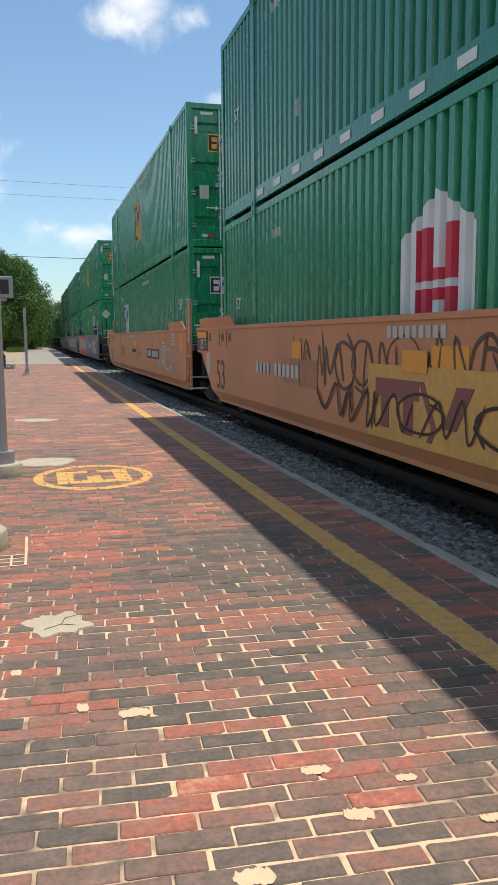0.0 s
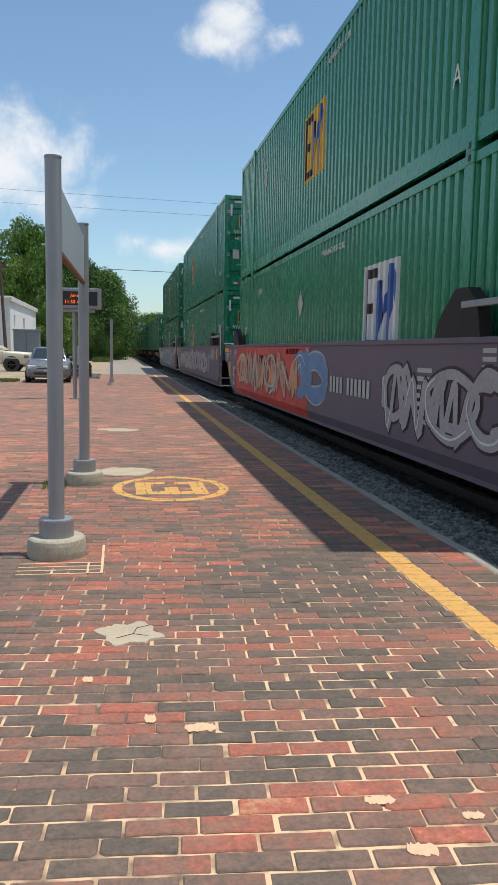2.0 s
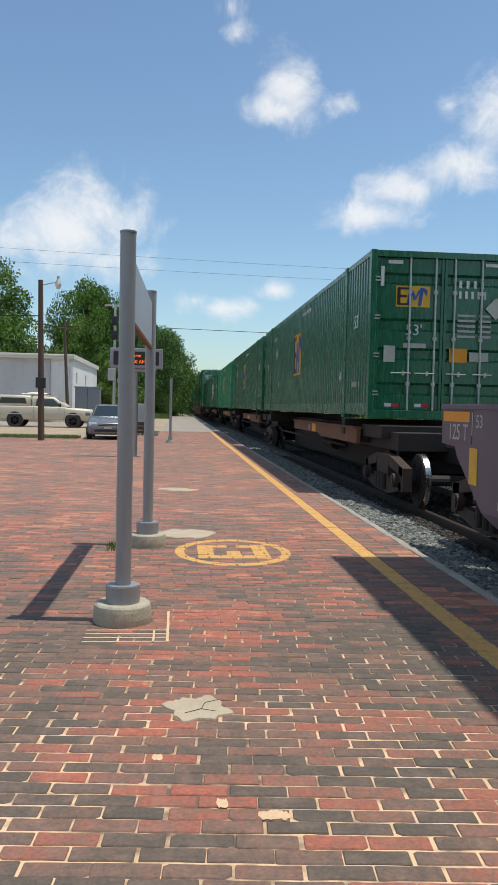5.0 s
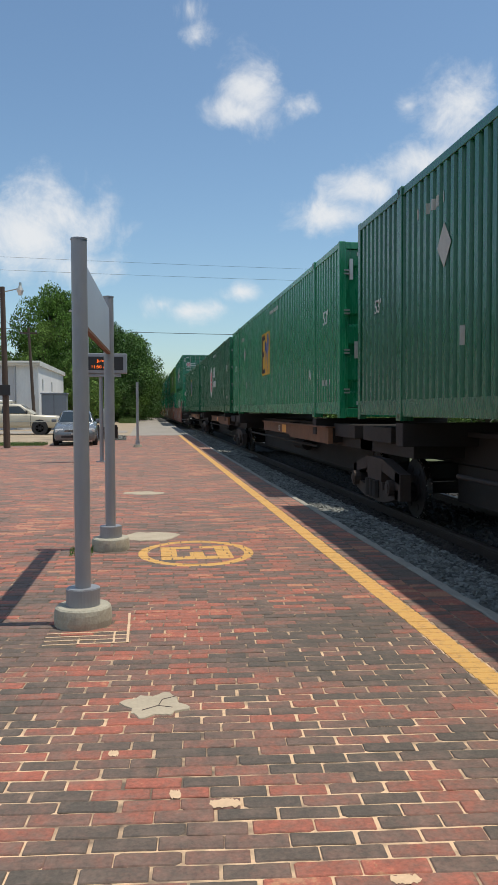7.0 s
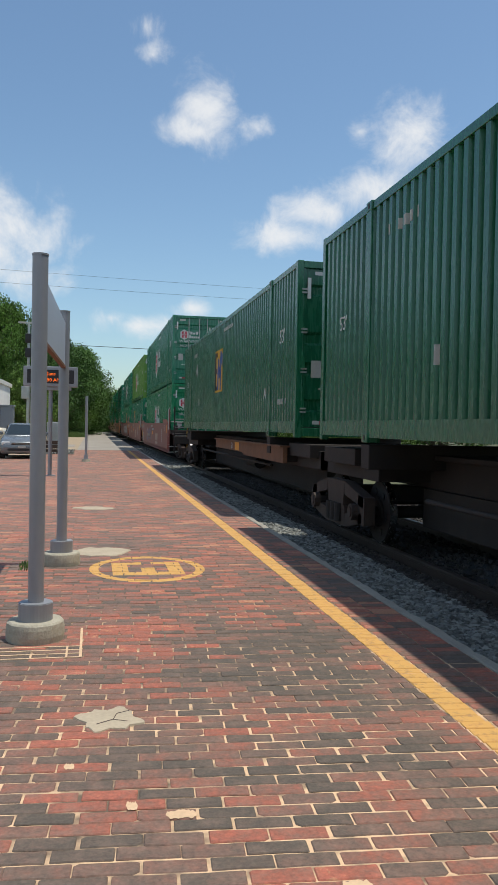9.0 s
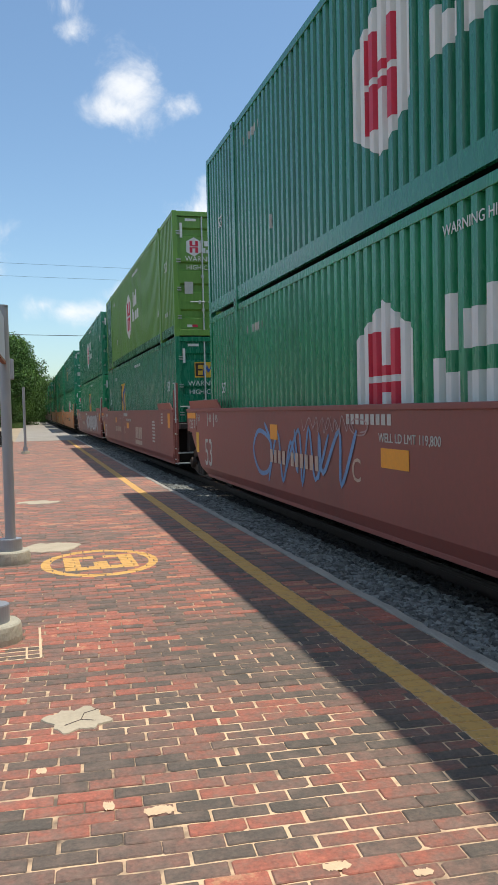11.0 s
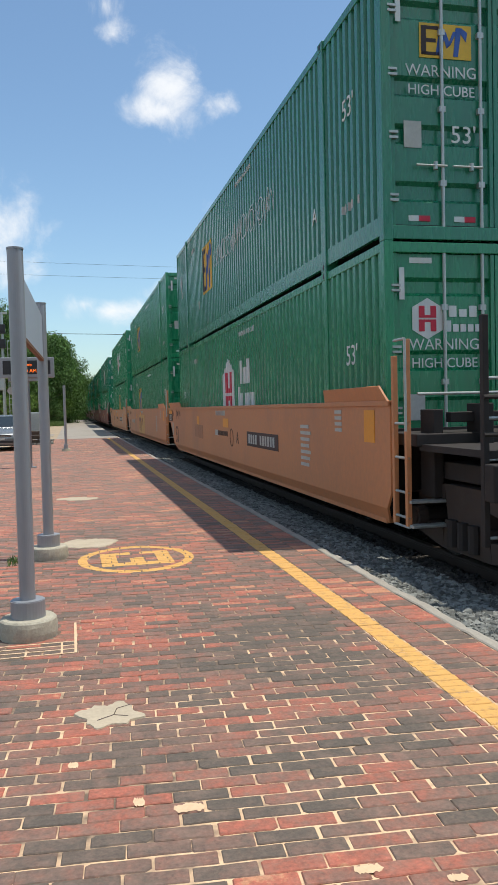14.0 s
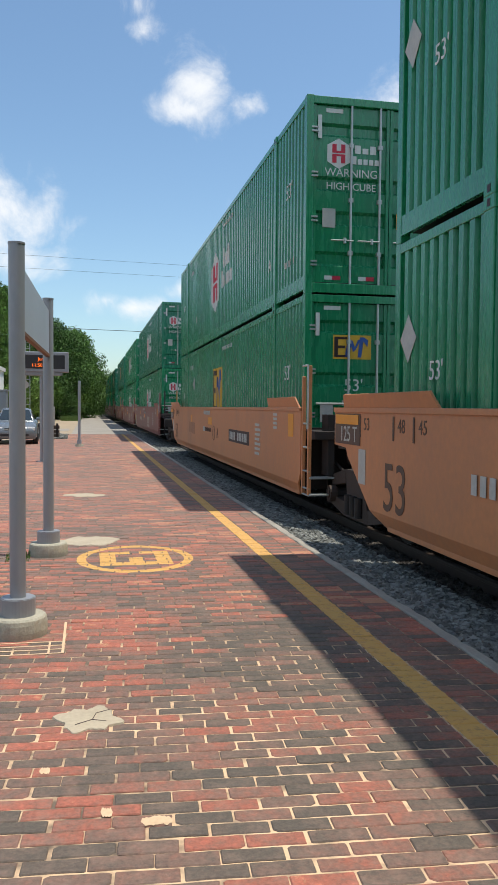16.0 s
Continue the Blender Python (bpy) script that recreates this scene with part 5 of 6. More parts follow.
# paint, start of the load, lower, upper, first of its set, last of its set
UNITS = [("tan", -22.3, "emp", "emp", 0, 0), ("tan", -2.85, "hub", "dash", 0, 0), ("tan", 16.45, "emp_white_far", "emp", 0, 1),
         ("purple", 40.1, "emp_white", "emp", 1, 0), ("purple", 59.7, "emp_far", "emp_far", 0, 0), ("purple", 79.2, "emp_deep", "emp_deep", 0, 1),
         ("maroon", 191.65, "hub", "hub_dark", 1, 0), ("maroon", 211.45, "emp_far", "lime", 0, 0), ("maroon", 230.4, "emp", "hub_dark", 0, 1),
         ("tan", 253.95, "hub", "emp_far", 1, 0), ("tan", 273.0, "emp_back", "emp_back", 0, 0), ("tan", 292.7, "emp", "hub", 0, 1),
         ("maroon", 316.2, "hub", "hub_dark", 1, 0), ("maroon", 335.6, "hub", "hub", 0, 0), ("maroon", 355.0, "emp", "emp_dark", 0, 1),
         ("maroon", 378.5, "emp", "hub_dark", 1, 0), ("maroon", 398.0, "hub", "emp", 0, 0), ("maroon", 417.4, "emp", "emp_dark", 0, 1)]
for n, (paint, a, low, up, lead, tail) in enumerate(UNITS):
    car = make_well(*WELLS[paint], lead=lead, tail=tail)
    if not tail:
        WHEELS += truck(car, 17.85)
    else:
        WHEELS += truck(car, 17.0)
    if lead:
        WHEELS += truck(car, -1.35)
    big53(car, M_STENCIL if paint == "tan" else M_CREAM)
    if paint == "tan" and n == 10:
        number_plate(car, 13.2, 0.95, 1.6, 0.16, M_CREAM)
    elif paint == "tan":
        number_plate(car, (4.9, 12.4, 4.2)[n % 3], 0.95, 1.9, 0.16, M_CREAM, M_BLACK if n % 3 != 1 else None)
        lettering("A", car, on_side(-0.203, 6.85, 0.92), 0.32, M_STENCIL)
        flat("sticker", [rect(-0.18, 0.18, -0.06, 0.06)], on_side(-0.203, 9.0, 0.98), M_CREAM, car, "pale sticker")
        flat("stencil", [rect(-0.5 + 0.09 * i, -0.45 + 0.09 * i, -0.05, 0.05) for i in range(12)], on_side(-0.203, 8.35, 0.98), M_STENCIL, car, "unreadable dark stencil")
        flat("stencil", stroke([(0.15 * math.cos(k / 20 * 6.2832), 0.17 * math.sin(k / 20 * 6.2832)) for k in range(21)], 0.018), on_side(-0.203, 7.4, 0.92), M_STENCIL, car, "dark stencilled ring")
        flat("stencil", [rect(-0.62, 0.0, -0.15, 0.16), rect(0.06, 0.62, -0.17, 0.15)], on_side(-0.203, 11.5, 0.95), M_TANGHOST, car, "faded painted-over block")
    elif paint == "maroon":
        number_plate(car, 10.8, 0.89, 1.9, 0.17, M_BEIGE)
        lettering("C", car, on_side(-0.203, 8.86, 0.88), 0.34, M_BEIGE)
        lettering("WELL LD LMT 119,800", car, on_side(-0.203, 7.75, 1.23), 0.12, M_CREAM)
        flat("stencil", [[(-0.75 + 0.36 * i, -0.17), (-0.47 + 0.36 * i, -0.17), (-0.43 + 0.36 * i, 0.17), (-0.71 + 0.36 * i, 0.17)] for i in range(4)] + [[(-0.80, -0.34), (0.66, -0.34), (0.68, -0.22), (-0.78, -0.22)]], on_side(-0.202, 5.3, 0.87), M_BEIGE, car, "beige railway emblem as plain blocks")
        graffiti(car, 41 + n, 8.6, 10.4, 1.22, 1.44, M_SILVER, M_PINKGREY, 0.014, 5)
    if n == 1:
        graffiti(car, 11, 6.4, 11.6, 0.75, 1.45, M_BLACK, M_STENCIL, 0.03, 12)
        graffiti(car, 12, 6.9, 10.6, 0.5, 0.95, M_BLACK, M_BLACK, 0.03, 6, x=-0.219)
        wagon_emblem(car, 9.48, 1.12)
    if n == 2:
        graffiti(car, 13, 0.5, 3.0, 0.5, 1.2, M_SPRAYPALE, M_SPRAYPALE, 0.03, 3)
    if n == 3:
        flat("graffiti_fill", [[(-4.2, -0.678), (3.9, -0.678), (4.15, -0.1), (3.8, 0.1), (4.1, 0.34), (-3.9, 0.34), (-4.1, 0.1)]], on_side(-0.202, 11.3, 1.14), M_SPRAYRED, car, "red sprayed panel")
        lw = flat("graffiti_fill", [rect(-4.1, 3.9, -0.32, -0.182)], on_side(-0.202, 11.3, 0.64), M_SPRAYRED, car, "red sprayed panel")
        for v in lw.data.vertices:
            bend(v.co)
        graffiti(car, 21, 8.2, 14.8, 0.42, 1.46, M_SPRAYPEACH, M_MAROON, 0.04, 6, bulk=0.13, x=-0.207)
        graffiti(car, 36, 9.0, 14.0, 0.42, 1.46, M_CREAM, M_CREAM, 0.05, 5, x=-0.222)
        graffiti(car, 22, 6.4, 8.4, 0.40, 1.5, M_SPRAYBLUE, M_SPRAYPALE, 0.03, 2, bulk=0.2)
        graffiti(car, 29, 0.6, 3.6, 0.40, 1.4, M_SILVER, M_BLACK, 0.03, 4, bulk=0.10)
        number_plate(car, 5.0, 0.95, 1.9, 0.22, M_CREAM)
    if n == 4:
        graffiti(car, 23, 3.2, 14.6, 0.40, 1.50, M_SILVER, M_BLACK, 0.03, 9, bulk=0.20)
        graffiti(car, 38, 3.6, 14.2, 0.40, 1.50, M_SILVER, M_SPRAYPINK, 0.035, 9, x=-0.222)
        graffiti(car, 43, 0.6, 1.9, 1.05, 1.5, M_WHITE, M_WHITE, 0.022, 3)
    if n == 5:
        flat("graffiti_fill", [[(-2.9, -0.44), (2.7, -0.46), (2.95, 0.05), (2.7, 0.44), (-2.7, 0.45), (-3.0, -0.1)]], on_side(-0.202, 6.0, 0.97), M_SPRAYMIST, car, "pale grey-green sprayed panel")
        graffiti(car, 24, 3.2, 8.8, 0.40, 1.46, M_SPRAYPALE, M_SILVER, 0.06, 12, x=-0.208)
        graffiti(car, 37, 3.2, 8.8, 0.40, 1.46, M_SPRAYPALE, M_PURPLE, 0.05, 8, x=-0.212)
        graffiti(car, 34, 0.4, 3.0, 0.5, 1.4, M_SPRAYPALE, M_SILVER, 0.035, 4)
        graffiti(car, 25, 9.2, 13.2, 0.40, 1.46, M_SPRAYBLUE, M_SPRAYPALE, 0.02, 6, bulk=0.12)
        graffiti(car, 35, 13.4, 15.6, 0.6, 1.4, M_YELLOW, M_BLACK, 0.02, 4, bulk=0.08)
        number_plate(car, 13.8, 0.95, 1.6, 0.22, M_CREAM)
    if n == 6:
        graffiti(car, 26, 9.0, 12.6, 0.5, 1.4, M_SPRAYBLUE, M_SPRAYBLUE, 0.05, 4)
    if n == 8:
        graffiti(car, 27, 1.4, 8.2, 0.42, 1.47, M_SILVER, M_BLACK, 0.025, 8, bulk=0.17)
        graffiti(car, 28, 13.2, 15.0, 0.95, 1.45, M_SILVER, M_SILVER, 0.03, 3)
    if n in (10, 15):
        wagon_emblem(car, 9.90, 1.27)
    MOVING.append((car, X0, a, 0.0))
    load(low, a, Z_LOW)
    top = load(up, a, Z_UP)
    if n == 9:
        graffiti(top, 31, 4.6, 10.0, 1.35, 1.95, M_WHITE, M_WHITE, 0.018, 16, x=0.002)
SINGLES = [(101.2, "emp_deep"), (118.4, "emp_deep"), (135.7, "emp"), (153.0, "hub_deep"), (170.6, "emp_deep")]
for n, (a, kind) in enumerate(SINGLES):
    car = make_spine("low rusty spine car under a single container")
    WHEELS += truck(car, 15.9)
    if n == 0:
        WHEELS += truck(car, -0.4)
        part("coupler_beam", boxes((1.15, 1.45, -3.6, 0.0, 0.62, 0.92), bevel=0.012), M_DARKSTEEL, car, "grimy coupler and drawbar")
    MOVING.append((car, X0, a, 0.0))
    load(kind, a, Z_SPINE)


# ---- on the platform ----
def sign_post(x, y, top):
    e = empty("sign_post", "round grey steel sign post in a concrete footing", "post", "posts of the platform sign")
    e.location = (x, y, 0)
    part("pole", rods(((0, 0, 0.2), (0, 0, top), 0.053), ((0, 0, top - 0.005), (0, 0, top + 0.007), 0.056), seg=28), M_POLE, e)
    bm = rods(((0, 0, 0.11), (0, 0, 0.245), 0.115), ((0, 0, 0.24), (0, 0, 0.25), 0.108), seg=32)
    part("collar", bm, M_POLE, e)
    n, rings = 40, [(0.192, -0.01), (0.196, 0.04), (0.193, 0.09), (0.188, 0.118), (0.176, 0.13), (0.0, 0.131)]
    rng = random.Random(int(y * 10))
    vs = [(r * math.cos(6.2832 * k / n) + rng.uniform(-0.002, 0.002), r * math.sin(6.2832 * k / n) + rng.uniform(-0.002, 0.002), z) for r, z in rings for k in range(n)]
    fs = [(i * n + k, i * n + (k + 1) % n, (i + 1) * n + (k + 1) % n, (i + 1) * n + k) for i in range(len(rings) - 1) for k in range(n)]
    raw("footing", vs, fs, M_CONC, e, "rough weathered concrete footing")
    return e


sign_post(1.395, 5.19, 2.606)
sign_post(1.455, 8.08, 2.625)
board = empty("station_sign", "blue-grey flat metal sign panel fixed between two posts", "sign")
def lerp_x(y):
    return 1.395 + (y - 5.19) * 0.06 / 2.89
vs = [(lerp_x(y) + dx, y, z) for y in (5.245, 8.03) for z in (2.06, 2.50) for dx in (-0.012, 0.012)]
raw("panel", vs, [(0, 4, 6, 2), (1, 3, 7, 5), (0, 1, 5, 4), (2, 6, 7, 3), (0, 2, 3, 1), (4, 5, 7, 6)], M_PANEL, board)
vs = [(lerp_x(y) + dx, y, z) for y in (5.245, 8.03) for z in (2.035, 2.06) for dx in (-0.02, 0.02)]
raw("panel_edge", vs, [(0, 4, 6, 2), (1, 3, 7, 5), (0, 1, 5, 4), (2, 6, 7, 3), (0, 2, 3, 1), (4, 5, 7, 6)], M_RUST, board, "brown lower edge")
far = empty("bollard_post", "thin grey steel post on a concrete foot", "post")
far.location = (1.50, 30.6, 0)
part("pole", rods(((0, 0, 0.1), (0, 0, 2.50), 0.05), seg=16), M_POLE, far)
part("footing", rods(((0, 0, -0.01), (0, 0, 0.10), 0.17, 0.15), seg=20), M_CONC, far)
part("collar", rods(((0, 0, 0.1), (0, 0, 0.26), 0.085), seg=20), M_POLE, far)

disp = empty("departure_display", "grey steel departure display with orange lit text on a post", "display board")
disp.location = (0.60, 22.0, 0)
part("post", rods(((0, 0.05, 0), (0, 0.05, 2.46), 0.055), ((0, 0.05, 0), (0, 0.05, 0.03), 0.16), seg=16), M_POLE, disp)
part("housing", boxes((-0.72, 0.72, -0.11, 0.13, 2.45, 3.0), bevel=0.02), M_POLE, disp)
part("screen", boxes((-0.62, 0.62, -0.118, -0.108, 2.54, 2.91)), M_PLASTIC, disp, "black screen")
part("bracket", boxes((-0.5, 0.55, -0.06, 0.10, 2.36, 2.45), bevel=0.01), M_POLE, disp)
lettering("June", disp, on_end(0.02, -0.119, 2.80), 0.13, M_LED, "lit_text")
lettering("11:50 AM", disp, on_end(0.0, -0.119, 2.63), 0.13, M_LED, "lit_text")
part("loudspeaker", rods(((-0.42, 0.0, 2.12), (-0.42, -0.16, 2.10), 0.05, 0.10), ((-0.42, 0.02, 2.16), (-0.42, 0.02, 2.4), 0.02), seg=16), M_CREAM, disp)


# ---- beyond the platform ----
def utility_pole(x, y, h, lean, name="utility_pole", label="weathered timber utility pole"):
    e = empty(name, label, "utility pole", "timber poles")
    e.location = (x, y, -0.05)
    part("shaft", rods(((0, 0, 0), (lean, 0, h), 0.13, 0.09), seg=12), M_POST, e)
    return e


lamp_pole = utility_pole(-3.43, 30.8, 6.15, -0.08, label="weathered timber utility pole with a street lamp arm")
part("lamp_arm", rods(((-0.08, 0, 5.95), (0.55, -0.02, 6.1), 0.022), seg=8), M_ROD, lamp_pole)
part("lamp_head", rods(((0.58, -0.02, 6.02), (0.58, -0.02, 6.2), 0.13, 0.05), ((0.58, -0.02, 6.2), (0.58, -0.02, 6.32), 0.05), seg=14), M_ROD, lamp_pole, "grey lamp head")
part("lamp_bowl", rods(((0.58, -0.02, 5.84), (0.58, -0.02, 6.02), 0.07, 0.13), seg=14), M_HEADLAMP, lamp_pole, "clear lamp bowl")
part("meter_box", boxes((-0.2, 0.17, -0.2, -0.1, 2.05, 2.45), bevel=0.01), M_PLASTIC, lamp_pole)
p2 = utility_pole(-6.0, 57.5, 7.3, -0.35)
part("crossarm", boxes((-0.95, 0.25, -0.06, 0.06, 6.85, 6.97)), M_POST, p2)
part("insulator", rods(((-0.85, 0, 6.97), (-0.85, 0, 7.12), 0.05), seg=8), M_ROD, p2)
part("insulator", rods(((0.15, 0, 6.97), (0.15, 0, 7.12), 0.05), seg=8), M_ROD, p2)
utility_pole(15.5, 62, 9.0, 0.1)

def cable(a, b, sag, r=0.018):
    cu = [Vector(a).lerp(Vector(b), k / 16) - Vector((0, 0, sag * (1 - (k / 8 - 1) ** 2))) for k in range(17)]
    vs = [p + Vector((0, r * math.cos(k * 1.2566), r * math.sin(k * 1.2566))) for p in cu for k in range(5)]
    fs = [(5 * i + k, 5 * i + (k + 1) % 5, 5 * i + 5 + (k + 1) % 5, 5 * i + 5 + k) for i in range(16) for k in range(5)]
    return tagged(raw("overhead_cable", vs, fs, M_WIRE), "thin black overhead cable across the sky", "cable")


cable((-30, 88, 10.6), (75, 96, 10.4), 0.5, 0.03)
cable((-26, 60, 13.2), (66, 70, 14.0), 0.6, 0.009)
cable((-26, 60, 12.2), (66, 70, 13.1), 0.6, 0.009)
for px_, py_, ph_ in ((-26, 60, 13.4), (66, 70, 14.2), (-30, 88, 10.8), (75, 96, 10.6), (-20, 30, 5.0)):
    utility_pole(px_, py_, ph_, 0.0)
cable((-20, 30.0, 4.6), (-3.45, 30.8, 4.75), 0.08, 0.02)
cable((-3.45, 30.8, 4.9), (-6.2, 57.5, 6.9), 0.3, 0.015)

sig = empty("signal_mast", "silver railway signal mast with dark signal heads", "railway signal")
sig.location = (-1.37, 39.5, 0)
part("mast", rods(((0, 0, 0), (0, 0, 6.3), 0.08, 0.06), seg=14), M_ROD, sig)
part("cross_arm", boxes((-0.5, 0.25, -0.05, 0.05, 6.25, 6.33)), M_CREAM, sig)
part("ladder", rods(((0.22, 0.1, 0.2), (0.22, 0.1, 5.0), 0.02), ((0.42, 0.1, 0.2), (0.42, 0.1, 5.0), 0.02), *[((0.22, 0.1, z), (0.42, 0.1, z), 0.012) for z in np.arange(0.4, 4.9, 0.3)], seg=6), M_ROD, sig)
for z in (4.6, 5.3):
    part("signal_head", boxes((-0.16, 0.16, -0.18, -0.05, z, z + 0.45), bevel=0.03), M_PLASTIC, sig, "black signal head")
    part("signal_lens", rods(((0, -0.18, z + 0.22), (0, -0.26, z + 0.22), 0.11, 0.12), seg=14), M_PLASTIC, sig)
part("junction_box", boxes((-0.3, 0.05, -0.25, -0.08, 2.6, 3.2), bevel=0.02), M_ROD, sig, "silver junction box")

bar = empty("bumper_barrier", "low black timber and steel barrier at the lot's edge", "barrier")
bar.location = (-1.5, 38.0, 0)
for i in range(3):
    part("beam", boxes((0, 2.0, -0.1 + 0.02 * i, 0.1 + 0.02 * i, 0.05 + 0.2 * i, 0.22 + 0.2 * i), bevel=0.015), M_POST, bar)
for x in (0.1, 1.0, 1.85):
    part("stake", boxes((x, x + 0.1, -0.16, 0.16, 0, 0.72), bevel=0.01), M_DARKSTEEL, bar)
cab = empty("relay_cabinet", "silver railway relay cabinet on short legs", "cabinet")
cab.location = (-0.55, 41.0, 0)
part("body", boxes((0, 0.7, 0, 0.5, 0.3, 1.5), bevel=0.03), M_ROD, cab)
part("leg", boxes((0.05, 0.12, 0.05, 0.12, 0, 0.3), (0.58, 0.65, 0.05, 0.12, 0, 0.3)), M_DARKSTEEL, cab)
part("door", boxes((0.06, 0.64, -0.012, 0.0, 0.36, 1.44), bevel=0.005), M_ROD, cab)

# ---- white building ----
bld = empty("warehouse", "long low whitewashed building with grey front wall and small dark windows", "building")
BX0, BX1, BY0, BY1, BH = -26.0, -6.05, 60.0, 78.0, 5.05
part("wall_front", boxes((BX0, BX1 - 0.25, BY0, BY0 + 0.25, -0.1, BH - 0.35)), M_WALLG, bld, "grey painted front wall")
part("corner_pier", boxes((BX1 - 1.6, BX1 - 0.26, BY0 - 0.05, BY0 - 0.003, -0.1, BH - 0.35)), M_WALLW, bld, "white corner pier")
part("wall_back", boxes((BX0, BX1 - 0.25, BY1 - 0.25, BY1, -0.1, BH - 0.6)), M_WALLW, bld)
part("wall_end", boxes((BX0, BX0 + 0.25, BY0 + 0.25, BY1 - 0.25, -0.1, BH - 0.4)), M_WALLW, bld)
# side wall built round its openings
wins = [(62.0, 62.9, 2.9, 3.8), (63.6, 64.3, 1.3, 2.5), (66.0, 66.7, 1.3, 2.5), (68.0, 68.9, 2.9, 3.8), (70.4, 71.1, 1.3, 2.5), (73.0, 73.7, 1.3, 2.5), (75.4, 76.1, 1.0, 2.6)]
ys = sorted({BY0, BY1, *[w[0] for w in wins], *[w[1] for w in wins]})
bm = bmesh.new()
for a, b in zip(ys, ys[1:]):
    hole = [w for w in wins if w[0] <= a and b <= w[1]]
    if hole:
        box(bm, BX1 - 0.25, BX1, a, b, -0.1, hole[0][2])
        box(bm, BX1 - 0.25, BX1, a, b, hole[0][3], BH - 0.35)
    else:
        box(bm, BX1 - 0.25, BX1, a, b, -0.1, BH - 0.35)
part("wall_side", bm, M_WALLW, bld, "sunlit whitewashed side wall")
for w in wins:
    wf = part("window", boxes((BX1 - 0.2, BX1 - 0.08, w[0], w[0] + 0.07, w[2], w[3]), (BX1 - 0.2, BX1 - 0.08, w[1] - 0.07, w[1], w[2], w[3]), (BX1 - 0.2, BX1 - 0.08, w[0] + 0.07, w[1] - 0.07, w[3] - 0.07, w[3]), (BX1 - 0.2, BX1 - 0.04, w[0] + 0.07, w[1] - 0.07, w[2], w[2] + 0.07)), M_WALLG, bld)
    part("pane", boxes((BX1 - 0.18, BX1 - 0.16, w[0] + 0.07, w[1] - 0.07, w[2] + 0.07, w[3] - 0.07)), M_GLASS, wf)
part("roof", prism([(BX0 - 0.3, BH - 0.35), (BX1 + 0.15, BH - 0.35), (BX1 + 0.15, BH), (BX0 - 0.3, BH)], BY0 - 0.35, BY1 + 0.3, axis="y"), M_ROOFM, bld, "flat pale roof with metal edge")
part("gutter", boxes((BX0 - 0.3, BX1 + 0.2, BY0 - 0.45, BY0 - 0.36, BH - 0.2, BH - 0.05), bevel=0.02), M_ROOFM, bld)
part("downpipe", rods(((BX1 - 1.7, BY0 - 0.1, 0), (BX1 - 1.7, BY0 - 0.1, BH - 0.3), 0.06), seg=10), M_WALLG, bld)
part("garage_door", boxes((-20.5, -16.5, BY0 - 0.06, BY0 - 0.004, -0.05, 3.2)), M_ROOFM, bld)
box_ = empty("utility_cabinet", "tall grey metal utility cabinet", "cabinet")
box_.location = (-5.6, 58.0, 0)
part("body", boxes((0, 1.75, 0, 1.2, 0, 2.55), bevel=0.03), M_METALBOX, box_)
part("lid", boxes((-0.06, 1.81, -0.06, 1.26, 2.55, 2.66), bevel=0.02), M_METALBOX, box_)
part("door_seam", boxes((0.86, 0.89, -0.008, -0.001, 0.1, 2.5)), M_PLASTIC, box_)

house = empty("house", "small house with brown shingle roof behind the lot", "house")
part("wall", boxes((-27, -13.2, 56.5, 58.5, 0, 4.6)), M_WALLW, house).location = (-4.0, 24.0, 0)
part("roof", prism([(-31.6, 4.6), (-16.8, 4.6), (-24.2, 8.0)], 80.0, 83.0, axis="y"), M_SHINGLE, house)


# ---- vehicles ----
def wheel(car, x, y, r, side):
    t = part("tyre", rods(((x - 0.1, y, r), (x + 0.1, y, r), r), seg=24), M_TYRE, car)
    rim = rods(((x - 0.105, y, r), (x + 0.105, y, r), r * 0.62), seg=20)
    part("rim", rim, M_CHROME, t)
    sp = bmesh.new()
    for k in range(6):
        a = k * 1.047
        rod(sp, (x + side * 0.11, y, r), (x + side * 0.11, y + r * 0.56 * math.cos(a), r + r * 0.56 * math.sin(a)), 0.03, seg=6)
    part("spokes", sp, M_PLASTIC, t)


def shell(sections):
    """A closed skin through rings of the same number of points."""
    n = len(sections[0])
    vs = [p for s in sections for p in s]
    fs = [(i * n + k, i * n + (k + 1) % n, (i + 1) * n + (k + 1) % n, (i + 1) * n + k) for i in range(len(sections) - 1) for k in range(n)]
    fs += [tuple(range(n))[::-1], tuple((len(sections) - 1) * n + k for k in range(n))]
    return vs, fs


def ring(y, hw, z0, z1, r):
    """A rounded cross-section of a body: half width, bottom, top, shoulder radius."""
    out = []
    for x, z in ((-hw * 0.94, z0), (-hw, z0 + 0.12), (-hw, z1 - r), (-hw + r * 0.35, z1 - r * 0.3), (-hw + r, z1), (hw - r, z1), (hw - r * 0.35, z1 - r * 0.3), (hw, z1 - r), (hw, z0 + 0.12), (hw * 0.94, z0)):
        out.append((x, y, z))
    return out


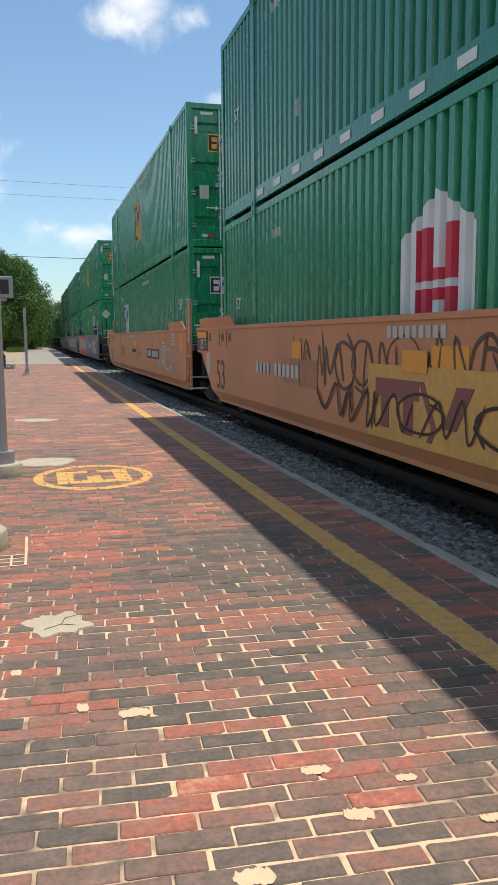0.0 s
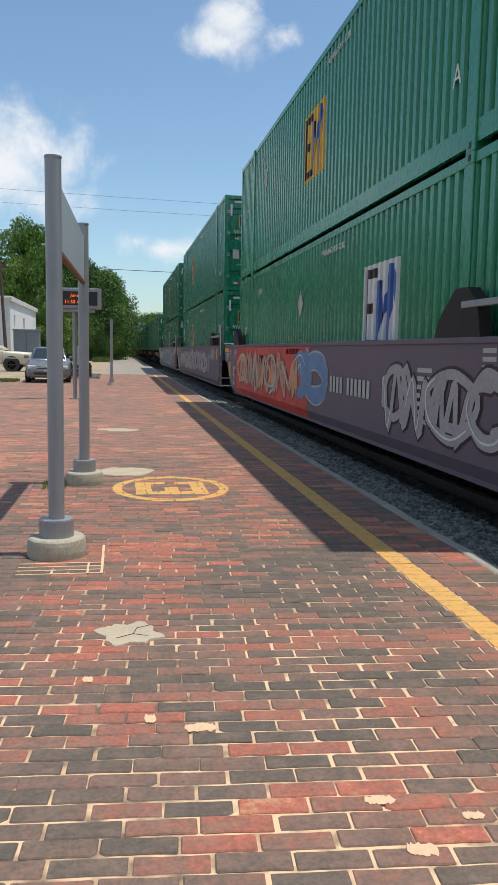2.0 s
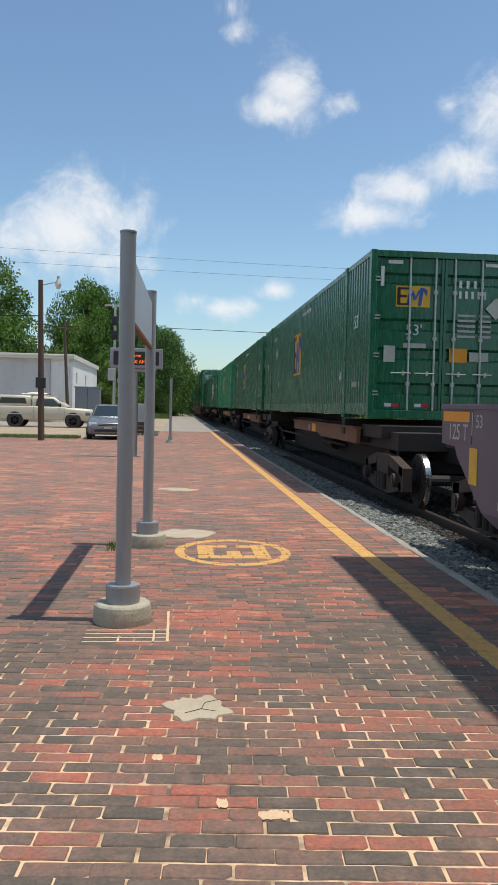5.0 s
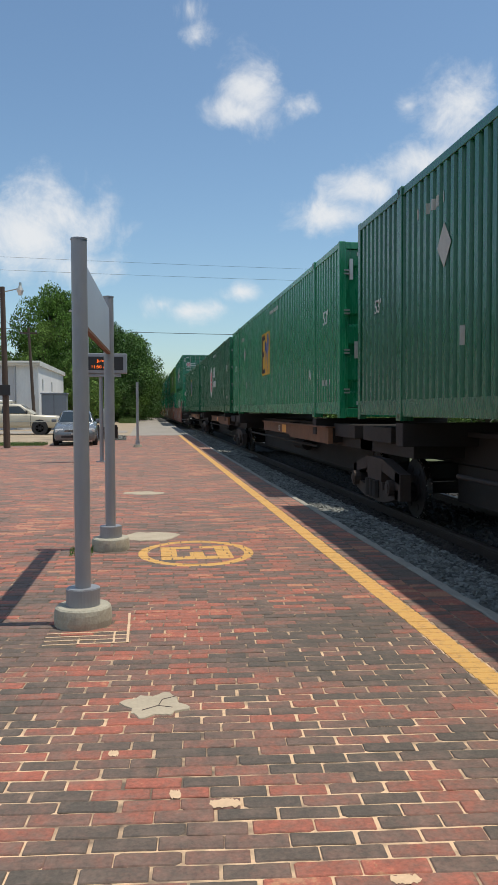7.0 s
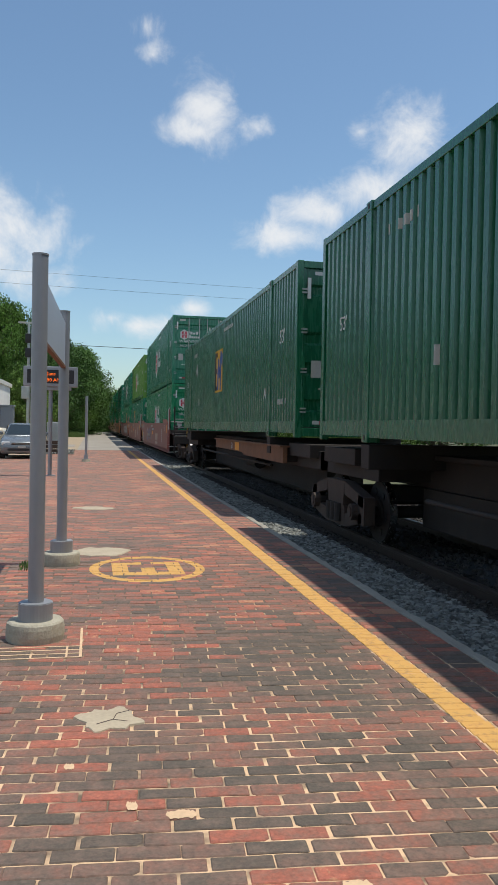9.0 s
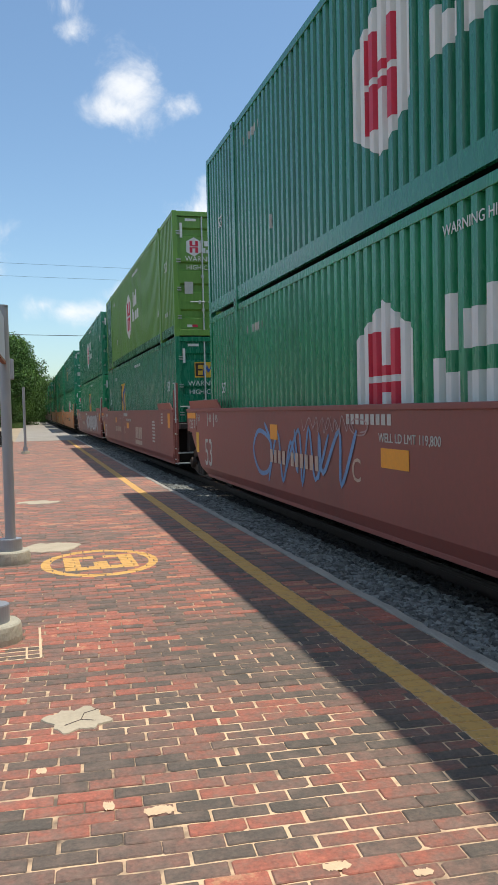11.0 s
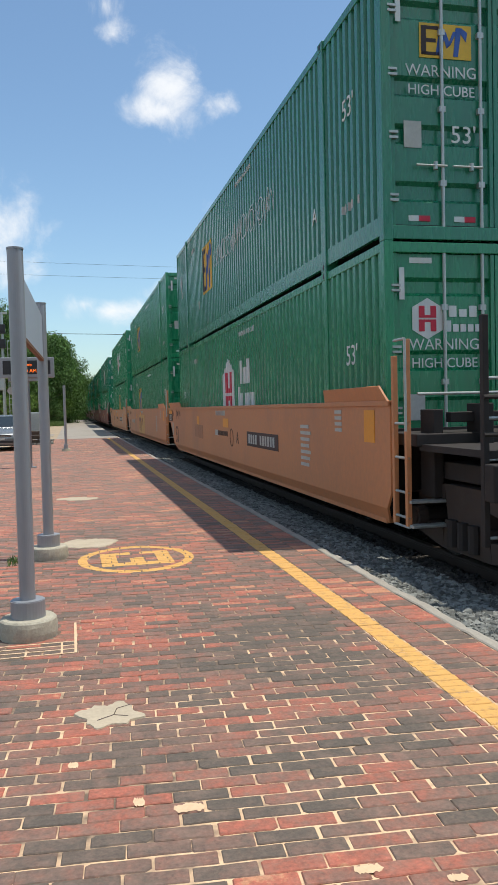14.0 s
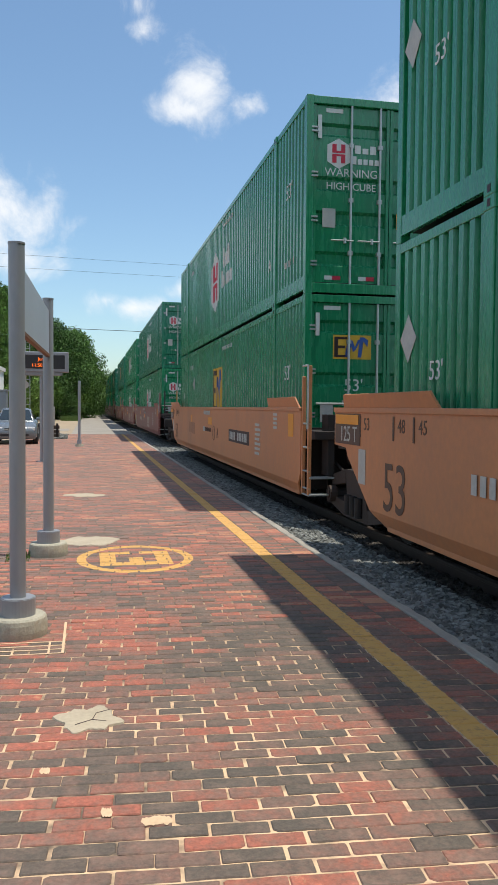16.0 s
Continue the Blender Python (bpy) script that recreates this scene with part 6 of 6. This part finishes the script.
def sedan(paint, label, group=""):
    c = empty("sedan", label, "car")
    vs, fs = shell([ring(-2.2, 0.70, 0.30, 0.62, 0.12), ring(-2.08, 0.80, 0.22, 0.72, 0.14), ring(-1.7, 0.85, 0.20, 0.82, 0.16), ring(-1.0, 0.86, 0.20, 0.93, 0.14),
                    ring(0.0, 0.86, 0.20, 0.95, 0.10), ring(1.2, 0.86, 0.20, 0.97, 0.12), ring(1.95, 0.84, 0.22, 0.98, 0.16), ring(2.2, 0.76, 0.32, 0.88, 0.16)])
    raw("body", vs, fs, paint, c, smooth=True)
    vs, fs = shell([ring(-1.02, 0.74, 0.80, 0.94, 0.05), ring(-0.25, 0.62, 0.85, 1.40, 0.14), ring(0.4, 0.62, 0.85, 1.44, 0.14), ring(1.0, 0.62, 0.85, 1.38, 0.14), ring(1.75, 0.70, 0.80, 0.98, 0.05)])
    raw("cabin", vs, fs, paint, c, smooth=True)
    raw("windscreen", [(-0.66, -0.99, 0.97), (0.66, -0.99, 0.97), (0.52, -0.335, 1.375), (-0.52, -0.335, 1.375)], [(0, 1, 2, 3)], M_GLASS, c, "dark sloping windscreen")
    for s in (-1, 1):
        raw("side_window", [(s * 0.735, -0.72, 0.99), (s * 0.72, 1.35, 1.0), (s * 0.632, 0.95, 1.33), (s * 0.632, -0.2, 1.34)], [(0, 1, 2, 3)], M_GLASS, c)
        part("headlamp", boxes((s * 0.62 - 0.16, s * 0.62 + 0.16, -2.17, -2.05, 0.56, 0.70), bevel=0.03), M_HEADLAMP, c, "clear headlamp")
        part("mirror", boxes((s * 0.90 - 0.1, s * 0.90 + 0.1, -0.75, -0.63, 0.95, 1.08), bevel=0.03), paint, c)
        for y in (-1.38, 1.3):
            wheel(c, s * 0.78, y, 0.31, s)
    part("grille", boxes((-0.40, 0.40, -2.215, -2.15, 0.57, 0.66), bevel=0.01), M_PLASTIC, c, "black grille")
    part("grille_bar", boxes((-0.42, 0.42, -2.225, -2.2, 0.605, 0.625)), M_CHROME, c)
    part("lower_intake", boxes((-0.55, 0.55, -2.205, -2.1, 0.33, 0.44), bevel=0.02), M_PLASTIC, c)
    part("plate", boxes((-0.15, 0.15, -2.228, -2.21, 0.46, 0.53)), M_CREAM, c, "blank pale plate")
    return c


car1 = sedan(M_CARGREY, "silver-grey compact sedan parked at the edge of the bricks")
car1.matrix_basis = pose(-1.12, 34.3, -0.012, 0, 0, 3)
car2 = sedan(M_CARDARK, "dark sedan parked beside the lot")
car2.matrix_basis = pose(-8.1, 38.0, -0.012, 0, 0, 190)

pk = empty("pickup_truck", "champagne pickup truck with a cap over its bed, parked side-on", "pickup truck")
pk.matrix_basis = pose(-6.05, 48.0, -0.004, 0, 0, 90)
# local -y is the nose; the truck then points to +x
vs, fs = shell([ring(-2.85, 0.80, 0.42, 0.95, 0.12), ring(-2.65, 0.90, 0.40, 1.10, 0.14), ring(-1.4, 0.92, 0.42, 1.17, 0.14), ring(-1.2, 0.92, 0.42, 1.20, 0.1), ring(0.5, 0.92, 0.42, 1.22, 0.08), ring(2.6, 0.92, 0.46, 1.22, 0.08), ring(2.72, 0.88, 0.5, 1.2, 0.08)])
raw("body", vs, fs, M_CARBEIGE, pk, smooth=True)
vs, fs = shell([ring(-1.45, 0.80, 1.1, 1.18, 0.04), ring(-0.6, 0.70, 1.1, 1.78, 0.14), ring(0.0, 0.70, 1.1, 1.82, 0.14), ring(0.62, 0.72, 1.1, 1.80, 0.14), ring(0.70, 0.74, 1.1, 1.74, 0.1)])
raw("cabin", vs, fs, M_CARBEIGE, pk, smooth=True)
vs, fs = shell([ring(0.74, 0.84, 1.18, 1.78, 0.12), ring(0.8, 0.84, 1.18, 1.84, 0.12), ring(2.5, 0.84, 1.18, 1.86, 0.12), ring(2.7, 0.82, 1.18, 1.78, 0.12)])
raw("bed_cap", vs, fs, M_CARBEIGE, pk, "champagne cap over the bed", smooth=True)
for s in (-1, 1):
    raw("side_window", [(s * 0.845, -1.02, 1.25), (s * 0.80, 0.45, 1.25), (s * 0.725, 0.4, 1.66), (s * 0.728, -0.55, 1.66)], [(0, 1, 2, 3)], M_GLASS, pk)
    raw("cap_window", [(s * 0.846, 0.95, 1.36), (s * 0.846, 2.5, 1.36), (s * 0.846, 2.45, 1.70), (s * 0.846, 1.05, 1.70)], [(0, 1, 2, 3)], M_GLASS, pk)
    part("door_seam", boxes((s * 0.922 - 0.003, s * 0.922 + 0.003, -1.22, -1.2, 0.5, 1.2), (s * 0.922 - 0.003, s * 0.922 + 0.003, 0.55, 0.57, 0.5, 1.2)), M_PLASTIC, pk)
    part("side_moulding", boxes((s * 0.93 - 0.012, s * 0.93 + 0.012, -2.3, 2.5, 0.74, 0.80)), M_CREAM, pk)
    part("headlamp", boxes((s * 0.72 - 0.14, s * 0.72 + 0.14, -2.86, -2.7, 0.82, 0.98), bevel=0.03), M_HEADLAMP, pk)
    part("mirror", boxes((s * 1.02 - 0.1, s * 1.02 + 0.1, -1.05, -0.95, 1.22, 1.42), bevel=0.03), M_PLASTIC, pk)
    for y in (-1.72, 1.62):
        wheel(pk, s * 0.82, y, 0.38, s)
        part("wheel_arch", rods(((s * 0.905, y, 0.42), (s * 0.925, y, 0.42), 0.47), seg=24), M_PLASTIC, pk)
part("bumper", boxes((-0.85, 0.85, -2.98, -2.8, 0.46, 0.66), bevel=0.03), M_CARBEIGE, pk)
raw("windscreen", [(-0.72, -1.42, 1.2), (0.72, -1.42, 1.2), (0.6, -0.63, 1.76), (-0.6, -0.63, 1.76)], [(0, 1, 2, 3)], M_GLASS, pk)
load_ = empty("roof_load", "white bundle strapped on the pickup's roof", "bundle")
vs, fs = shell([ring(-0.5, 0.2, 0.0, 0.06, 0.02), ring(-0.2, 0.45, 0.0, 0.18, 0.08), ring(0.5, 0.5, 0.0, 0.2, 0.1), ring(1.1, 0.3, 0.0, 0.08, 0.03)])
raw("tarpaulin", vs, fs, M_WHITE, load_, smooth=True)
load_.matrix_basis = pose(-6.3, 48.0, 1.84, 0, 0, 90)


# ---- trees and grass ----
def tree_mesh(seed, h, spread, leaves, leaf, low=0.22):
    """Trunk with limbs, and a crown of leaf clumps with gaps, as two meshes."""
    rng = random.Random(seed)
    g = np.random.RandomState(seed)
    bm = bmesh.new()
    rod(bm, (0, 0, -0.2), (0.1, 0.05, h * 0.45), 0.022 * h, 0.014 * h, seg=9)
    rod(bm, (0.1, 0.05, h * 0.45), (0.0, 0.1, h * 0.8), 0.014 * h, 0.005 * h, seg=8)
    clumps = []
    for k in range(70):
        a, f = rng.uniform(0, 6.28), rng.uniform(0, 1)
        z = h * (low + (0.94 - low) * f)
        wide = spread * (0.45 + 0.65 * math.sin(math.pi * min(1, 0.18 + f * 0.85))) * rng.uniform(0.35, 1.05)
        p = (wide * math.cos(a), wide * math.sin(a), z)
        clumps.append((p, spread * rng.uniform(0.20, 0.36)))
        if k % 3 == 0:
            rod(bm, (0.06, 0.04, max(h * 0.18, z - 0.2 * h)), p, 0.006 * h, 0.002 * h, seg=6)
    clumps.append(((0, 0, h * 0.93), spread * 0.32))
    tr = bpy.data.meshes.new("trunk")
    bm.to_mesh(tr)
    bm.free()
    tr.materials.append(M_BARK)
    per = leaves // len(clumps)
    V, F = [], []
    for (cx, cy, cz), r in clumps:
        d = g.normal(size=(per, 3))
        d /= np.linalg.norm(d, axis=1)[:, None]
        d *= (r * g.uniform(0.35, 1.12, per) ** 0.6)[:, None]
        d[:, 2] *= 0.75
        c = d + (cx, cy, cz)
        t1 = g.normal(size=(per, 3))
        t1 /= np.linalg.norm(t1, axis=1)[:, None]
        t2 = np.cross(t1, g.normal(size=(per, 3)))
        t2 /= np.linalg.norm(t2, axis=1)[:, None]
        s = leaf * g.uniform(0.6, 1.3, per)[:, None]
        q = np.stack([c - t1 * s, c - t2 * s * 0.55, c + t1 * s, c + t2 * s * 0.55], 1)
        k = len(V) * per * 4
        F.append(np.arange(per * 4).reshape(per, 4) + k)
        V.append(q.reshape(-1, 3))
    me = bpy.data.meshes.new("crown")
    me.from_pydata(np.concatenate(V).tolist(), [], np.concatenate(F).tolist())
    return tr, me


TREES = [tree_mesh(s, 10.0, 3.8, 24000, 0.105) for s in (1, 2, 3)] + [tree_mesh(4, 10.0, 4.4, 24000, 0.11, 0.04)]
LEAFY = []
for tr, me in TREES:
    row = []
    for m in (M_LEAF, M_LEAF_D, M_LEAF_L):
        q = me.copy()
        q.materials.append(m)
        row.append(q)
    LEAFY.append((tr, row))


def plant(kind, tone, x, y, h, wide=1.0):
    rng = random.Random(int(x * 37 + y * 11))
    e = empty("tree", ("full leafy green tree", "dark leafy green tree", "light green leafy tree")[tone] + " in summer foliage behind the lot", "tree", "trees round the station")
    e.matrix_basis = pose(x, y, -0.3, 0, 0, rng.uniform(0, 360))
    tr, row = LEAFY[kind]
    for name, me in (("trunk", tr), ("crown", row[tone])):
        o = new(name, me)
        o.parent = e
        o.scale = (h / 10 * wide, h / 10 * wide, h / 10)


for k in ((3, 1, 2.3, 150, 5.5, 0.9), (3, 0, 3.2, 175, 7.5, 0.9), (3, 1, -0.4, 136, 6.0, 1.0), (3, 0, -2.6, 104, 5.5, 1.0), (3, 1, -4.8, 92, 5.5, 1.0), (3, 2, -7.0, 86, 5.0, 1.0), (3, 0, -0.9, 112, 6, 0.9), (0, 1, -21.6, 84, 15.9, 1.0), (1, 0, -17.6, 82, 15.5, 0.85), (0, 0, -7.9, 84, 14.7, 0.64), (1, 2, -8.4, 82, 10.6, 0.66), (3, 1, -6.2, 86, 13.6, 0.66), (2, 0, -12.6, 86, 7.4, 0.7),
          (2, 2, -4.4, 80, 6.2, 1.0), (0, 1, -4.2, 90, 12.8, 0.85), (1, 1, -2.2, 94, 11.8, 0.85), (2, 0, -1.0, 100, 11.4, 0.85), (3, 1, 0.0, 106, 10.8, 0.8), (0, 0, 0.3, 116, 12.0, 0.85),
          (1, 1, 0.6, 128, 10.6, 0.8), (2, 2, 0.9, 142, 10.8, 0.7), (3, 0, 0.8, 160, 11.0, 0.7), (0, 2, 0.4, 182, 12.5, 0.8), (1, 0, -2, 205, 14, 1), (2, 1, -0.5, 235, 15, 0.9),
          (2, 0, -3.0, 88, 5.4, 1.1), (3, 1, -1.4, 93, 4.5, 1.1), (1, 2, -0.2, 99, 4.6, 0.9), (0, 1, 0.2, 108, 4.8, 0.8), (2, 0, 0.9, 121, 4.8, 0.7), (1, 0, 1.2, 150, 5.5, 0.6),
          (2, 1, -25, 90, 15, 1.1), (0, 0, -32, 84, 15, 1.1), (3, 1, -40, 92, 16, 1.2), (1, 1, -15, 130, 11, 1.2), (0, 1, -24, 112, 14, 1.2),
          (1, 2, 17, 52, 5.6, 1.2), (0, 0, 20, 60, 6.2, 1.2), (2, 2, 16.5, 66, 6.0, 1.2), (3, 0, 22, 72, 7.0, 1.3), (1, 0, 18, 80, 6.6, 1.3), (0, 2, 15, 90, 6.6, 1.2), (2, 0, 20, 100, 7.6, 1.3),
          (3, 2, 15, 44, 4.6, 1.3), (0, 0, 24, 48, 6.0, 1.3), (1, 2, 14.5, 34, 3.6, 1.4), (2, 0, 19, 38, 5.0, 1.4), (0, 0, 14, 120, 8, 1.2), (1, 1, 13, 150, 9, 1.2), (2, 0, 12, 185, 10, 1.2), (3, 1, 11, 230, 12, 1.3), (1, 0, 12, 290, 14, 1.4)):
    plant(*k)


def grass(name, n, x0, x1, y0, y1, h, seed, label):
    g = np.random.RandomState(seed)
    V, F = [], []
    for i in range(n):
        x, y, a, s = g.uniform(x0, x1), g.uniform(y0, y1), g.uniform(0, 3.14), h * g.uniform(0.5, 1.2)
        w = 0.012
        V += [(x - w * math.cos(a), y - w * math.sin(a), -0.02), (x + w * math.cos(a), y + w * math.sin(a), -0.02), (x + g.uniform(-0.5, 0.5) * s, y + g.uniform(-0.5, 0.5) * s, s)]
        F.append((3 * i, 3 * i + 1, 3 * i + 2))
    return tagged(raw(name, V, F, M_GRASS), label, "grass", kind="stuff")


grass("grass_strip", 7000, -9.0, -2.3, 32.6, 34.2, 0.13, 2, "strip of dry green grass along the edge of the bricks")
grass("weeds", 120, 1.05, 1.28, 7.7, 8.2, 0.06, 3, "few small weeds by the sign post footing")
grass("weeds", 5000, -1.0, 1.0, 84, 96, 0.5, 4, "tall weeds under the trees")


# ---- paving bricks ----
BL, BW, PX, PY = 0.2170, 0.0805, 0.2250, COURSE
LINE0, LINE1 = 3.598, 3.752
g = np.random.RandomState(12)
unit = np.array([(-.5, -.5, 0), (.5, -.5, 0), (.5, .5, 0), (-.5, .5, 0)])


def brick_shape(bl, bw, bev=0.004, dep=0.03):
    v = np.concatenate([unit * (bl - 2 * bev, bw - 2 * bev, 0), unit * (bl, bw, 0) + (0, 0, -bev), unit * (bl, bw, 0) + (0, 0, -dep)])
    f = [(0, 1, 2, 3)] + [(4 + k, 4 + (k + 1) % 4, (k + 1) % 4, k) for k in range(4)] + [(8 + k, 8 + (k + 1) % 4, 4 + (k + 1) % 4, 4 + k) for k in range(4)]
    return v, f


def worn_brick(rng):
    """A brick with knocked corners and a slightly wavy outline."""
    a, b = BL / 2, BW / 2
    pts = []
    for sx, sy in ((-1, -1), (1, -1), (1, 1), (-1, 1)):
        c = rng.uniform(0.002, 0.006) if rng.random() < 0.86 else rng.uniform(0.008, 0.024)
        d = c * rng.uniform(0.5, 0.9)
        p, q = (sx * a, sy * (b - d)), (sx * (a - c), sy * b)
        pts += [p, q] if sx * sy > 0 else [q, p]
        if sy < 0 and sx < 0 or sy > 0 and sx > 0:
            for f in (0.35, -0.3):
                pts.append((sx * f * a, sy * (b + rng.uniform(-0.003, 0.001))))
    pts = sorted(pts, key=lambda p: math.atan2(p[1] / b, p[0] / a))
    n, bev = len(pts), 0.004
    top = [(x * (1 - bev / a), y * (1 - bev / b), 0.0) for x, y in pts]
    v = top + [(x, y, -bev) for x, y in pts] + [(x, y, -0.03) for x, y in pts]
    f = [tuple(range(n))]
    for r in (0, n):
        f += [(r + n + k, r + n + (k + 1) % n, r + (k + 1) % n, r + k) for k in range(n)]
    return np.array(v), f


shape_rng = random.Random(77)
PLAIN = brick_shape(BL, BW)
WORN = [worn_brick(shape_rng) for _ in range(14)]
WORN_MESHES = []
for v, f in WORN:
    me = bpy.data.meshes.new("brick")
    me.from_pydata(v.tolist(), [], f)
    me.materials.append(M_BRICK)
    WORN_MESHES.append(me)
far_v, far_f, base, singles = [], [], 0, 0
yy, row_n = 2.4922 - 76 * PY, 0
while yy < 44.0:
    x0 = -8.95 if yy < 33.0 else -0.95
    x = x0 + (0.5 if row_n % 2 else 0.0) * PX + g.uniform(-0.025, 0.025)
    wob, ph = g.uniform(-0.005, 0.005), g.uniform(0, 6)
    while x < 4.2:
        cx, step, half = x + PX / 2, PX, 0
        if x < LINE0 - 0.003 and x + PX > LINE0 - 0.003:
            # cut brick up to the stripe
            ln = LINE0 - 0.005 - x
            step = LINE0 - 0.002 - x
            if ln <= 0.012:
                x += step
                continue
            cx, half = x + ln / 2, ln - 0.006
        elif x + PX > 4.2:
            ln = 4.2 - x
            if ln < 0.05:
                break
            cx, half = x + ln / 2, ln - 0.008
        elif LINE0 - 0.0025 <= x < LINE0 + 0.05:
            cx, half, step = (LINE0 + LINE1) / 2, LINE1 - LINE0 - 0.002, LINE1 - LINE0 + 0.008
        dx, dy, dz = g.uniform(-0.004, 0.004), g.uniform(-0.002, 0.002) + wob * math.sin(cx * 1.7 + ph), g.uniform(-0.0022, 0.0022)
        rot = g.normal(0, 0.007) + SKEW
        sx = g.uniform(0.975, 1.022) if not half else half / BL
        sy = g.uniform(0.95, 1.055)
        cy = course(yy, cx) + dy
        if cy < -4.0:
            x += step
            continue
        worn = g.randint(len(WORN))
        if not half and singles < 300 and 1.15 < cx < 2.95 and 2.0 < yy < 6.0:
            o = bpy.data.objects.new("brick", WORN_MESHES[worn])
            scene.collection.objects.link(o)
            o.parent = platform
            o.location, o.rotation_euler, o.scale = (cx + dx, cy, dz), (g.normal(0, 0.006), g.normal(0, 0.006), rot), (sx, sy, 1)
            singles += 1
        else:
            bv, bf = WORN[worn] if -1.0 < yy < 10.0 and cx > -1.5 and not half else PLAIN
            c, s = math.cos(rot), math.sin(rot)
            v = bv * (sx, sy, 1)
            v = np.stack([v[:, 0] * c - v[:, 1] * s + cx + dx, v[:, 0] * s + v[:, 1] * c + cy, v[:, 2] + dz + v[:, 0] * g.normal(0, 0.006) + v[:, 1] * g.normal(0, 0.01)], 1)
            far_v.append(v)
            far_f += [tuple(q + base for q in p) for p in bf]
            base += len(v)
        x += step
    yy += PY
    row_n += 1
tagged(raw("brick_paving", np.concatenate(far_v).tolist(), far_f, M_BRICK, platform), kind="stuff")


# ---- movement ----
TIMES = [0.0, 1 / 30] + [0.5 * k for k in range(1, 32)] + [16.0 - 1 / 30, 16.0]


def motions():
    for ob, x, a, z in MOVING:
        walk(ob, [(t, Matrix.Translation((x, a - SPEED * t, z))) for t in TIMES])
    turn = SPEED / 0.42
    for ws in WHEELS:
        m = ws.matrix_basis.copy()
        rows = [(k / 30, m @ Matrix.Rotation(turn * k / 30, 4, "X")) for k in range(0, 481)]
        walk(ws, rows)


motions()
